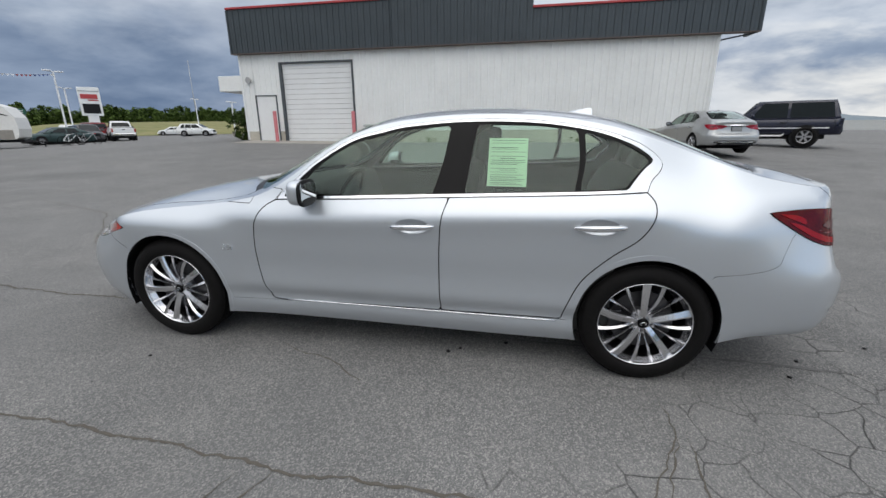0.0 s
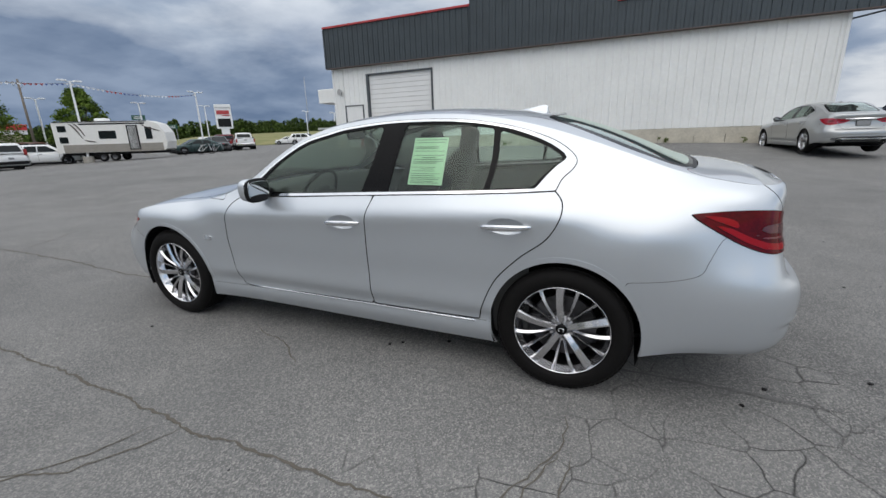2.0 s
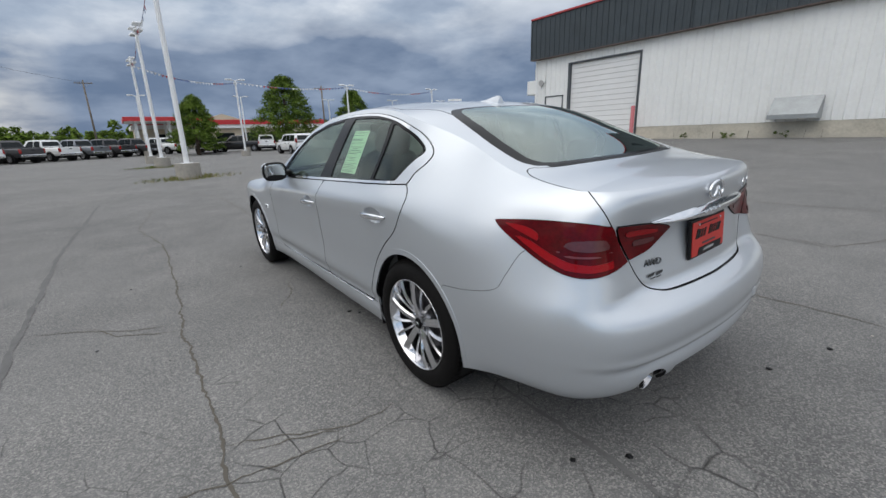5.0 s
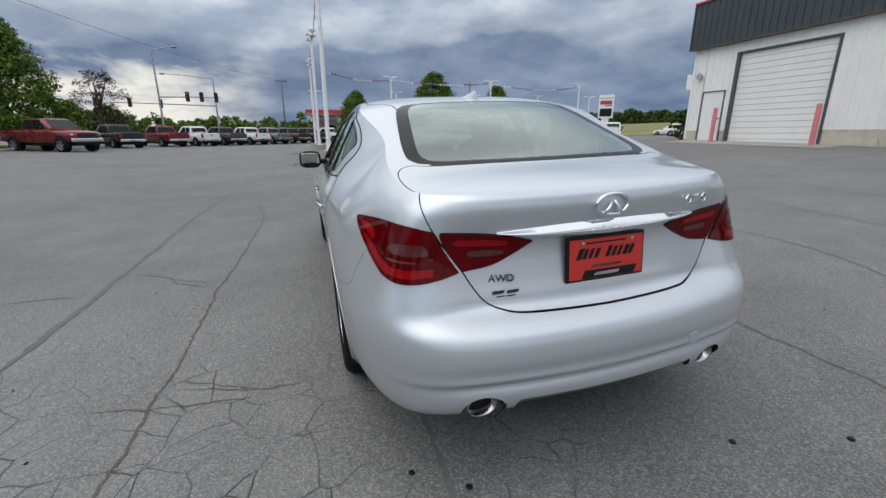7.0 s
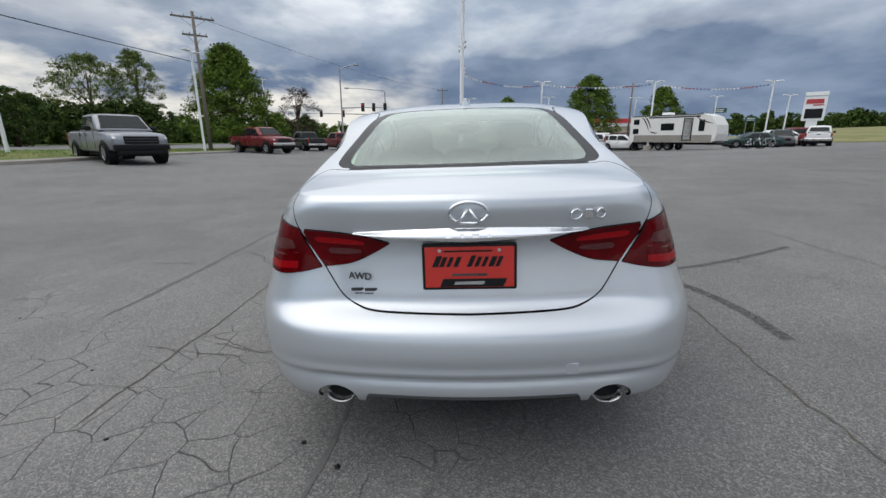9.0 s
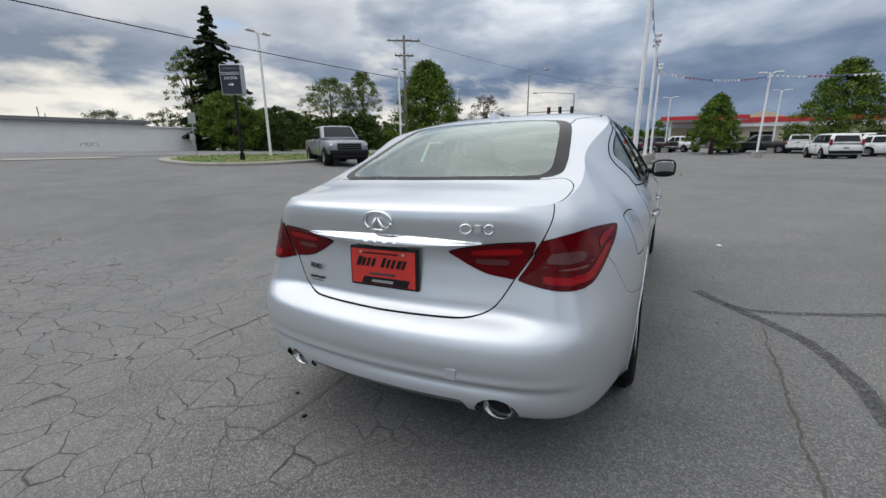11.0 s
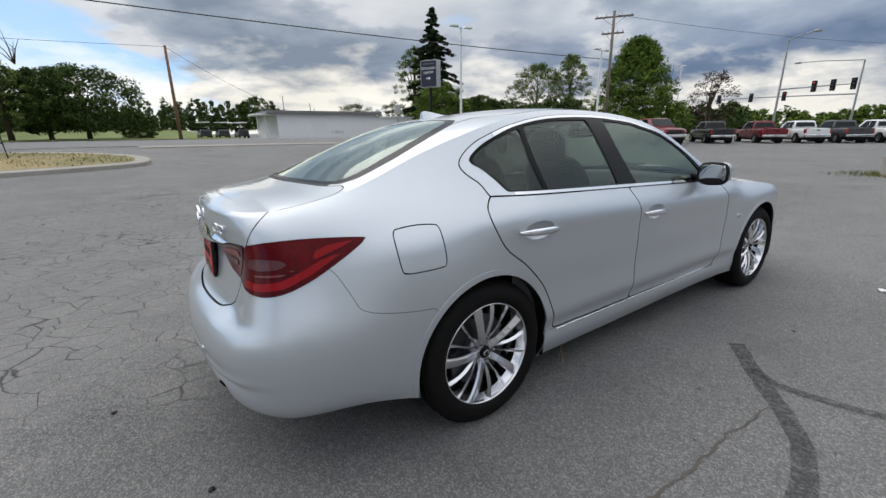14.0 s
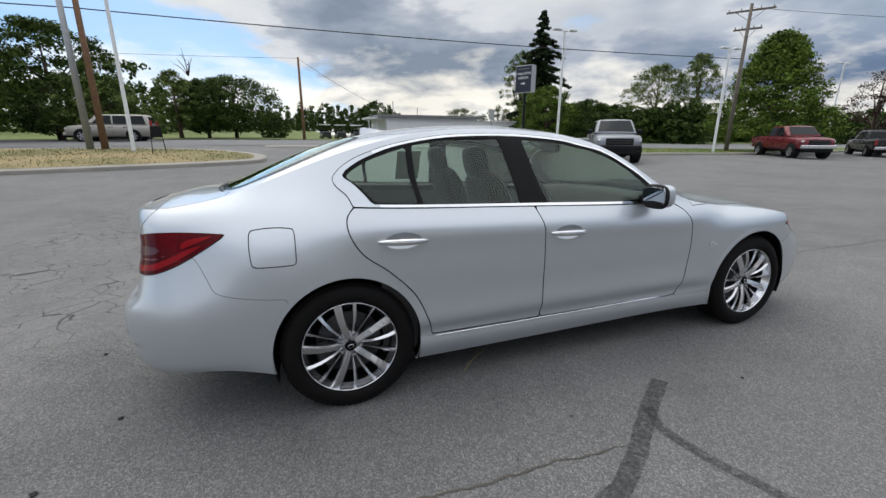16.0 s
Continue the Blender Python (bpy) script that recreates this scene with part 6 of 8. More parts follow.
parked("car_dark", "crossover", P_DARK, -40.5, 31.5, 330, "charcoal crossover near the trailer")
parked("pickup_truck", "pickup", P_RED, -46.0, 37.0, 170, "dark red pickup in the lot")
parked("pickup_truck", "pickup", P_WHITE, -40.0, 34.6, 142, "white pickup parked tail out")
parked("crossover", "crossover", P_WHITE, -44.3, 50.2, 20, "white crossover by the grass hill")
parked("car_white", "sedan", P_WHITE, -60.5, 64.0, 200, "white sedan by the grass hill")
parked("suv_tan", "suv", P_TAN, 13.5, -34.8, 2, "pewter utility vehicle on the road")


# ---------------------------------------------------------------- travel trailer
def travel_trailer():
    t = empty("travel_trailer", Matrix(), "white and grey travel trailer with dark swooshes", "trailer")
    L, W = 8.2, 2.45
    side_w = material("trailer_white", (0.74, 0.73, 0.70), .4, 0, .05)
    prof = [(-L / 2, .75), (-L / 2, 3.15), (-L / 2 + .12, 3.28), (L / 2 - 1.3, 3.28), (L / 2 - .55, 3.02), (L / 2 - .1, 2.3), (L / 2, 1.5), (L / 2 - .12, .9), (L / 2 - .4, .75)]
    bm = bmesh.new()
    loft(bm, [[(x, s * W / 2, z) for x, z in prof] for s in (-1, 1)])
    part("shell", bm, side_w, t)
    for s in (-1, 1):
        y = s * (W / 2 + .006)
        f = 1 if s < 0 else -1
        boxed("lower_skirt", -L / 2 + .5, L / 2 - .35, y - .01, y + .01, .76, 1.42, material("trailer_grey", (.28, .26, .23), .5), t, "grey lower panel", .004)
        for x0, x1, z0, z1 in ((-3.75, -3.15, 2.45, 2.95), (-3.75, -3.15, 1.55, 2.05), (-.9, .35, 1.85, 2.5), (2.55, 3.05, 1.75, 2.75)):
            boxed("window", x0, x1, y - .02, y + .02, z0, z1, FAR_GLASS, t, "dark window", .03)
        boxed("door_frame", 1.18, 2.02, y - .02, y + .010, .90, 2.92, BLACK, t, "dark door frame", .01)
        boxed("roof_edge", -L / 2 + .12, L / 2 - 1.3, y - .03, y + .012, 3.20, 3.27, BLACK, t, "dark roof edge", .01)
        boxed("door", 1.25, 1.95, y - .02, y + .020, .95, 2.85, material("trailer_door", (.80, .80, .79), .45), t, "white door", .03)
        boxed("door_window", 1.42, 1.78, y - .01, y + .028, 2.05, 2.6, FAR_GLASS, t, "", .02)
        for k, (xa, za, xb, zb) in enumerate(((-2.9, 3.1, -2.1, 1.9), (-2.6, 3.15, -1.9, 2.1), (2.2, 3.1, 3.7, 2.4), (-2.0, 1.8, -1.2, 1.6))):
            bm = bmesh.new()
            sweep(bm, [(xa + (xb - xa) * q, y, za + (zb - za) * q ** (1.6 if k < 2 else .6)) for q in (0, .25, .5, .75, 1)], [.02, .05, .06, .05, .02], 6)
            part("swoosh", bm, material("swoosh_brown", (.07, .05, .045), .5), t, "dark swoosh stripe")
        boxed("awning", -2.2, 2.6, y - .02, y + .09, 3.0, 3.12, BLACK, t, "rolled awning", .03)
        for x in (-.95, -.1):
            w = empty("wheel", pose(x, s * (W / 2 - .15), .36, 0, 0, 0 if s > 0 else 180), "")
            w.parent = t
            bm = bmesh.new()
            lathe(bm, [(.2, .1), (.33, .12), (.36, .08), (.36, -.08), (.33, -.12), (.2, -.12)], 20)
            bmesh.ops.recalc_face_normals(bm, faces=bm.faces)
            part("tyre", bm, RUBBER, w, "", True)
            bm = bmesh.new()
            lathe(bm, [(.21, .09), (.18, .05), (.02, .07)], 20)
            part("rim", bm, DARKMETAL, w, "dull grey rim", True)
    boxed("chassis", -L / 2 + .1, L / 2, -.8, .8, .55, .76, BLACK, t, "black chassis", .02)
    bm = bmesh.new()
    tube(bm, (L / 2 - .2, -.7, .6), (L / 2 + 1.1, 0, .55), .05)
    tube(bm, (L / 2 - .2, .7, .6), (L / 2 + 1.1, 0, .55), .05)
    tube(bm, (L / 2 + .9, 0, 0), (L / 2 + .9, 0, .6), .05)
    part("tongue", bm, BLACK, t)
    boxed("roof_unit", -1.4, -.5, -.4, .4, 3.28, 3.55, WHITE, t, "white roof air conditioner", .08)
    boxed("rear_stabiliser", -L / 2 + .3, -L / 2 + .4, -.9, .9, .05, .6, BLACK, t)
    t.matrix_world = at(-39.2, 20.6, 38)


travel_trailer()


# ---------------------------------------------------------------- lot lamps
LAMP_WHITE = material("lamp_white", (0.78, 0.79, 0.80), 0.4, 0.0, 0.04, 2.0)


def lot_lamp(x, y, top, heads=1, pedestal=True, turn=90, label="white square lot lamp on a concrete pedestal"):
    z = float(level(x, y))
    h = top - z
    l = empty("lot_lamp", Matrix(), label, "street lamp", "lamps of the lot")
    if pedestal:
        bm = bmesh.new()
        tube(bm, (0, 0, -.15), (0, 0, .52), .40, .38, 20)
        part("pedestal", bm, CONCRETE, l, "round concrete pedestal")
    z0 = .50 if pedestal else -.05
    bm = bmesh.new()
    box(bm, -.17, .17, -.17, .17, z0, z0 + .03, .004)
    part("base_plate", bm, LAMP_WHITE, l)
    bm = bmesh.new()
    tube(bm, (0, 0, z0 + .02), (0, 0, h - .05), .085, .070, 12)
    part("pole", bm, LAMP_WHITE, l, "white steel pole")
    for k in range(heads):
        hz = h - k * .28
        bm = bmesh.new()
        tube(bm, (-.30, 0, hz - .07), (.30, 0, hz - .07), .03, .03, 8)
        part("arm", bm, LAMP_WHITE, l)
        for s in (-1, 1):
            boxed("lamp_head", s * .55 - .28, s * .55 + .28, -.17, .17, hz - .06, hz + .04, LAMP_WHITE, l, "flat white lamp head", .03)
    l.matrix_world = pose(x, y, z, 0, 0, turn)
    return l


lot_lamp(-13.7, -.15, 7.0, 2, turn=6)
lot_lamp(-23.6, -.2, 6.75, 2, turn=6)
lot_lamp(-33.0, -.2, 6.65, 2, turn=6)
lot_lamp(-55.0, .65, 6.35)
lot_lamp(-40.7, 7.7, 6.65)
lot_lamp(-40.3, 18.5, 6.60)
lot_lamp(-41.5, 30.5, 6.75)
lot_lamp(-53.7, 10.9, 6.4)
lot_lamp(-55.0, 22.5, 6.4)
lot_lamp(-54.5, 32.5, 6.5)
lot_lamp(-53.7, 41.0, 6.55)
lot_lamp(-57.0, 66.0, 7.0)
lot_lamp(-34.7, 45.4, 4.85)
lot_lamp(-15.06, -21.25, 7.72, 1, False, 0, "white pole lamp with flat heads on a grass strip")
lot_lamp(-26.37, -18.85, 7.02, 1, False, 0, "white pole lamp with flat heads on a grass strip")
lot_lamp(-51.2, -25.6, 8.5, 1, False, 0, "pale pole lamp beyond the trees")
lot_lamp(8.3, -20.3, 8.4, 1, False, 0, "white pole lamp at the end of a grass island")


# pennant string between the lamps
def pennants(a, b, sag, n):
    bm = bmesh.new()
    pts = [Vector(a).lerp(Vector(b), i / n) - Vector((0, 0, sag * 4 * (i / n) * (1 - i / n))) for i in range(n + 1)]
    sweep(bm, pts, .012, 5)
    o = part("pennant_string", bm, material("string_grey", (.4, .4, .42), .7))
    tagged(o, "string of white, red and blue foil pennants", "pennants", "pennant strings")
    cols = (material("foil_white", (.75, .76, .78), .3, .2), material("foil_white", (.75, .76, .78), .3, .2), material("foil_red", (.35, .04, .05), .35), material("foil_blue", (.08, .12, .30), .35))
    rng = random.Random(int(abs(a[0] * 10)))
    for i in range(n):
        p, q = pts[i], pts[i + 1]
        d = q - p
        for k in range(2):
            c = p + d * (k / 2)
            e = p + d * ((k + .85) / 2)
            dz = Vector((rng.uniform(-.03, .03), rng.uniform(-.05, .05), -.17))
            m = (c + e) / 2 + dz
            nrm = Vector((-d.y, d.x, 0)).normalized() * .006
            mesh_part("pennant", [c + nrm, e + nrm, m + nrm, c - nrm, e - nrm, m - nrm], [(0, 1, 2), (5, 4, 3), (0, 3, 4, 1), (1, 4, 5, 2), (2, 5, 3, 0)], cols[(i // 2 + k * (i % 2)) % 4], o)


pennants((-13.7, -.15, 6.7), (-23.6, -.2, 6.5), .45, 14)
pennants((-23.6, -.2, 6.45), (-33.0, -.2, 6.4), .4, 14)
pennants((-33.0, -.2, 6.3), (-40.7, 7.7, 6.4), .45, 16)
pennants((-40.7, 7.7, 6.45), (-40.3, 18.5, 6.4), .35, 16)
pennants((-40.3, 18.5, 6.4), (-41.5, 30.5, 6.5), .5, 16)


# ---------------------------------------------------------------- grass, kerbs, road
def grass_material(name, lo, hi, dry):
    m = bpy.data.materials.new(name)
    m.use_nodes = True
    nt = m.node_tree
    b = nt.nodes["Principled BSDF"]
    co = nt.nodes.new("ShaderNodeTexCoord").outputs["Object"]
    n1 = node(nt, "TexNoise", Scale=.35, Detail=6.0)
    n2 = node(nt, "TexNoise", Scale=14.0, Detail=5.0)
    nt.links.new(co, n1.inputs["Vector"])
    nt.links.new(co, n2.inputs["Vector"])
    c = ramp(nt, n2.outputs[0], [(.3, lo), (.7, hi)])
    c = mixc(nt, ramp(nt, n1.outputs[0], [(.42, (0, 0, 0)), (.62, (.9, .9, .9))]), c, dry)
    nt.links.new(c, b.inputs["Base Color"])
    b.inputs["Roughness"].default_value = .9
    bn = node(nt, "Bump", Strength=.6, Distance=.05)
    nt.links.new(n2.outputs[0], bn.inputs["Height"])
    nt.links.new(bn.outputs[0], b.inputs["Normal"])
    return m


GRASS = grass_material("lawn", (.060, .110, .016), (.125, .185, .034), (.17, .18, .05))
DRYGRASS = grass_material("dry_grass", (.11, .11, .035), (.22, .19, .075), (.32, .25, .12))


def island(name, pts, mat, label, height=.14, band=.45):
    """A kerbed island: a grass top inside a concrete kerb band."""
    c = loop_curve(pts, 6)
    d = np.roll(c, -1, 0) - np.roll(c, 1, 0)
    nrm = np.stack([-d[:, 1], d[:, 0]], 1) / np.linalg.norm(d, axis=1)[:, None]
    area = (c[:, 0] * np.roll(c[:, 1], -1) - np.roll(c[:, 0], -1) * c[:, 1]).sum()
    nrm = nrm if area > 0 else -nrm
    inner = c + nrm * band
    zg, zi = level(c[:, 0], c[:, 1]), level(inner[:, 0], inner[:, 1])
    n = len(c)
    rings = [np.c_[c, zg - .05], np.c_[c + nrm * .01, zg + height - .02], np.c_[c + nrm * .05, zg + height], np.c_[inner, zi + height], np.c_[inner + nrm * .02, zi + height - .03]]
    verts = np.concatenate(rings)
    faces = [(k * n + i, k * n + (i + 1) % n, (k + 1) * n + (i + 1) % n, (k + 1) * n + i) for k in range(4) for i in range(n)]
    kerb = mesh_part(name + "_kerb", verts, faces if area > 0 else [f[::-1] for f in faces], CONCRETE)
    tagged(kerb, "pale concrete kerb round a grass island", "kerb", kind="structure")
    bm = bmesh.new()
    vs = [bm.verts.new((x, y, z + height + .005)) for (x, y), z in zip(inner, zi)]
    bm.faces.new(vs)
    bmesh.ops.triangulate(bm, faces=bm.faces)
    bmesh.ops.subdivide_edges(bm, edges=[e for e in bm.edges if e.calc_length() > 2], cuts=2)
    for v in bm.verts:
        v.co.z = float(level(v.co.x, v.co.y)) + height + .01
    bmesh.ops.recalc_face_normals(bm, faces=bm.faces)
    g = part(name + "_grass", bm, mat)
    for p in g.data.polygons:
        if p.normal.z < 0:
            p.flip()
    tagged(g, label, "grass", kind="stuff")
    # tufts along the top
    rng = random.Random(len(pts))
    verts, faces = [], []
    lo, hi = inner.min(0), inner.max(0)
    lo, hi = np.maximum(lo, (-32, -27)), np.minimum(hi, (26, -9))
    q = np.array([(rng.uniform(lo[0], hi[0]), rng.uniform(lo[1], hi[1])) for _ in range(9000)])
    keep = q[signed(inner, q) < -.05]
    for x, y in keep:
        z = float(level(x, y)) + height
        a, h, w = rng.uniform(0, 6.28), rng.uniform(.03, .10), rng.uniform(.012, .03)
        k = len(verts)
        verts += [(x - w * math.cos(a), y - w * math.sin(a), z), (x + w * math.cos(a), y + w * math.sin(a), z), (x + rng.uniform(-.04, .04), y + rng.uniform(-.04, .04), z + h)]
        faces.append((k, k + 1, k + 2))
    t = mesh_part(name + "_tufts", verts, faces, mat)
    tagged(t, "short uneven grass blades", "grass", kind="stuff")


island("island_east", [(2.6, -16.2), (3.6, -15.1), (7.5, -14.0), (14, -12.6), (40, -8.5), (60, -6), (60, -22), (40, -23.5), (14, -23.2), (6.5, -21.6), (3.2, -18.6)], DRYGRASS, "patchy dry grass on a kerbed island")
island("island_west", [(-7.6, -18.6), (-8.6, -16.6), (-12, -15.9), (-20, -17.2), (-30, -18.6), (-48, -21.2), (-70, -24), (-70, -28), (-48, -25.5), (-30, -24.3), (-15, -24.2), (-9.0, -22)], GRASS, "green grass strip with a sign and lamps")


def sheet(name, x0, x1, y0, y1, nx, ny, mat, dz, label, cat, kind="structure"):
    xs, ys = np.linspace(x0, x1, nx + 1), np.linspace(y0, y1, ny + 1)
    X, Y = np.meshgrid(xs, ys, indexing="ij")
    verts = np.stack([X, Y, level(X, Y) + dz], 2).reshape(-1, 3)
    faces = [(i * (ny + 1) + j, (i + 1) * (ny + 1) + j, (i + 1) * (ny + 1) + j + 1, i * (ny + 1) + j + 1) for i in range(nx) for j in range(ny)]
    o = mesh_part(name, verts, faces, mat, None, "", True)
    return tagged(o, label, cat, kind=kind)


ROAD = material("road_asphalt", (0.17, 0.17, 0.172), 0.85, 0.0, 0.12, .5, .3, 90.0)
sheet("road", -160, 160, -41.5, -26.5, 80, 6, ROAD, .02, "grey two-lane road beyond the lot", "road")
sheet("sidewalk", -8.5, 3.0, -26.2, -24.6, 8, 2, CONCRETE, .025, "pale concrete gutter across the driveway", "pavement")
lawn = sheet("golf_lawn", -6.5, 230, -260, -43.8, 60, 60, GRASS, .06, "mown green golf course lawn", "grass", "stuff")
for v in lawn.data.vertices:                           # the lawn climbs away from the road
    v.co.z += .020 * min(max(0.0, -v.co.y - 46), 130)
sheet("verge", -120, -25, -60, -43.8, 30, 6, GRASS, .06, "grass verge under the hedge trees", "grass", "stuff")

# low hill with grass, northwest
bm = bmesh.new()
rows = []
for i in range(25):
    a = radians(114 + 36 * i / 24)
    row = []
    for r, h in ((88, 0.05), (100, .9), (125, 2.2), (160, 3.4), (230, 4.2)):
        x, y = r * math.cos(a), r * math.sin(a)
        row.append(bm.verts.new((x, y, float(level(x, y)) + h * (1 + .12 * math.sin(a * 9)) * min(1, i / 3, (24 - i) / 6 + .25))))
    rows.append(row)
for a, b in zip(rows, rows[1:]):
    for j in range(4):
        bm.faces.new((a[j], a[j + 1], b[j + 1], b[j]))
bmesh.ops.recalc_face_normals(bm, faces=bm.faces)
tagged(part("hill", bm, grass_material("hill_grass", (.10, .12, .03), (.19, .19, .06), (.24, .21, .09)), None, "", True), "low yellow-green grass hill", "grass", kind="stuff")


# ---------------------------------------------------------------- trees
def leaf_material(name, lo, hi):
    m = bpy.data.materials.new(name)
    m.use_nodes = True
    nt = m.node_tree
    b = nt.nodes["Principled BSDF"]
    r = nt.nodes.new("ShaderNodeNewGeometry").outputs["Random Per Island"]
    co = nt.nodes.new("ShaderNodeTexCoord").outputs["Object"]
    n = node(nt, "TexNoise", Scale=1.1, Detail=3.0, Roughness=0.6)      # paler and darker patches through the crown
    nt.links.new(co, n.inputs["Vector"])
    v = maths(nt, "ADD", maths(nt, "MULTIPLY", r, 0.35), maths(nt, "MULTIPLY_ADD", n.outputs[0], 2.4, -0.85, clamp=True))
    nt.links.new(ramp(nt, v, [(0.05, tuple(c * .55 for c in lo)), (.45, tuple((a + c) / 2 for a, c in zip(lo, hi))), (.8, hi), (1.0, tuple(min(1, c * 1.3) for c in hi))]), b.inputs["Base Color"])
    b.inputs["Roughness"].default_value = .6
    b.inputs["Specular IOR Level"].default_value = .08
    return m


LEAF = leaf_material("leaf_green", (.034, .070, .010), (.135, .200, .034))
LEAF_DARK = leaf_material("leaf_dark", (.020, .042, .010), (.075, .115, .027))
LEAF_OLIVE = leaf_material("leaf_olive", (.055, .085, .020), (.150, .195, .055))
LEAF_PALE = leaf_material("leaf_pale", (.07, .095, .045), (.16, .18, .10))
LEAF_PLUM = leaf_material("leaf_plum", (.018, .010, .012), (.055, .026, .026))
NEEDLE = leaf_material("needles", (.012, .022, .010), (.034, .050, .020))
BARK = material("bark", (0.085, 0.06, 0.042), 0.9, 0.0, 0.3, 9.0, 0.6, 30.0)


def leaf_mesh(name, centres, size, rng, mat, parent, per=22, spread=.5, flat=.75):
    """Clumps of small leaves round the centres."""
    size, per = size * .60, int(per * 2.4)
    n = len(centres) * per
    C = np.repeat(np.array(centres, float), per, 0)
    d = rng.normal(size=(n, 3))
    d /= np.linalg.norm(d, axis=1)[:, None]
    C = C + d * (rng.random(n) ** .5)[:, None] * spread * np.array([1, 1, flat])
    nrm = d * .6 + rng.normal(size=(n, 3)) * .5 + np.array([0, 0, .5])
    nrm /= np.linalg.norm(nrm, axis=1)[:, None]
    t = np.cross(nrm, rng.normal(size=(n, 3)))
    t /= np.maximum(np.linalg.norm(t, axis=1), 1e-6)[:, None]
    b = np.cross(nrm, t)
    s = size * (0.6 + .8 * rng.random(n))[:, None]
    V = np.stack([C - t * s * .6, C + b * s * .42 + nrm * s * .1, C + t * s * .6, C - b * s * .42 + nrm * s * .1], 1).reshape(-1, 3)
    F = np.arange(n * 4).reshape(-1, 4)
    me = bpy.data.meshes.new(name)
    me.from_pydata(V.tolist(), [], F.tolist())
    me.materials.append(mat)
    ob = new(name, me)
    if parent is not None:
        ob.parent = parent
    return ob


def broad_tree(x, y, top, radius, mat, label, seed, low=.22, shape="oval", clumps=240, leaf=.22, per=24, gaps=.12, turn=0, group=""):
    z0 = float(level(x, y))
    h = top - z0
    rng = np.random.default_rng(seed)
    t = empty("tree", Matrix(), label, "tree", group)
    bm = bmesh.new()
    r0 = .022 * h + .05
    lean = rng.normal(size=2) * .02 * h
    pts = [(0, 0, -.1), (lean[0] * .3, lean[1] * .3, h * .25), (lean[0] * .7, lean[1] * .7, h * .55), (lean[0], lean[1], h * .88)]
    sweep(bm, pts, [r0 * 1.25, r0 * .85, r0 * .5, r0 * .12], 9)
    C = []
    lobes = rng.normal(size=(9, 3))
    lobes /= np.linalg.norm(lobes, axis=1)[:, None]
    amp = rng.uniform(-.16, .22, 9)
    for _ in range(clumps):
        q = rng.random() ** .85
        zz = low + (1 - low) * q
        if shape == "cone":
            prof = (1 - q) ** .66 * min(1, q * 1.5 + .76) + .04
        elif shape == "round":
            prof = max(0.05, 1 - (2 * q - 1) ** 2) ** .5
        elif shape == "vase":
            prof = max(.08, math.sin(math.pi * min(1, q * .8 + .18))) ** .6
        else:
            prof = max(.05, math.sin(math.pi * min(1, (q * .86 + .12)))) ** .75
        a = rng.uniform(0, 2 * math.pi)
        rr = prof * radius * (rng.random() ** .38)
        dirn = np.array([math.cos(a), math.sin(a), 2 * q - 1])
        dirn /= np.linalg.norm(dirn)
        rr *= 1 + (.55 if shape == "cone" else 1.0) * float((amp * np.maximum(0, lobes @ dirn) ** 6).sum())
        if rng.random() < gaps:
            continue
        C.append((rr * math.cos(a) + lean[0] * zz, rr * math.sin(a) + lean[1] * zz, h * zz - .03 * h * rng.random()))
    for i in range(14):
        c = C[int(rng.integers(len(C)))]
        zb = min(c[2] * .75, h * .7) * rng.uniform(.55, .9)
        k = zb / h
        sweep(bm, [(lean[0] * k, lean[1] * k, zb), (c[0] * .5, c[1] * .5, (zb + c[2]) / 2 + .1), c], [r0 * .38, r0 * .2, .012], 6)
    part("trunk", bm, BARK, t, "brown trunk and limbs", True)
    leaf_mesh("crown", C, leaf, rng, mat, t, per, min(.70, radius * .165), .62)
    t.matrix_world = pose(x, y, z0, 0, 0, turn)
    return t


def spruce(x, y, top, radius, label, seed, mat=NEEDLE, tiers=26, leaf=.30, bare=.06):
    z0 = float(level(x, y))
    h = top - z0
    rng = np.random.default_rng(seed)
    t = empty("conifer", Matrix(), label, "tree")
    bm = bmesh.new()
    tube(bm, (0, 0, -.1), (0, 0, h * .98), .02 * h, .01, 9)
    C = []
    for i in range(tiers):
        q = i / (tiers - 1)
        z = h * (bare + (1 - bare) * q)
        r = radius * (1 - q) ** .66 * rng.uniform(.7, 1.15) + .12
        n = int(5 + 5 * (1 - q))
        for k in range(n):
            a = 2 * math.pi * (k + rng.random()) / n
            rk = r * rng.uniform(.50, 1.20)
            dz = rng.uniform(-.5, .5) * h / tiers
            tip = (rk * math.cos(a), rk * math.sin(a), z + dz - .22 * rk)
            sweep(bm, [(0, 0, z + dz), (tip[0] * .55, tip[1] * .55, z + dz - .05 * rk), tip], [.035, .02, .008], 5)
            m = max(2, int(rk / .32))
            for j in range(m):
                f = (j + .7) / m
                C.append((tip[0] * f, tip[1] * f, z + dz - .22 * rk * f * f))
    part("trunk", bm, BARK, t, "dark trunk and boughs")
    leaf_mesh("crown", C, leaf, rng, mat, t, 17, .33, .45)
    t.matrix_world = pose(x, y, z0, 0, 0, 0)
    return t


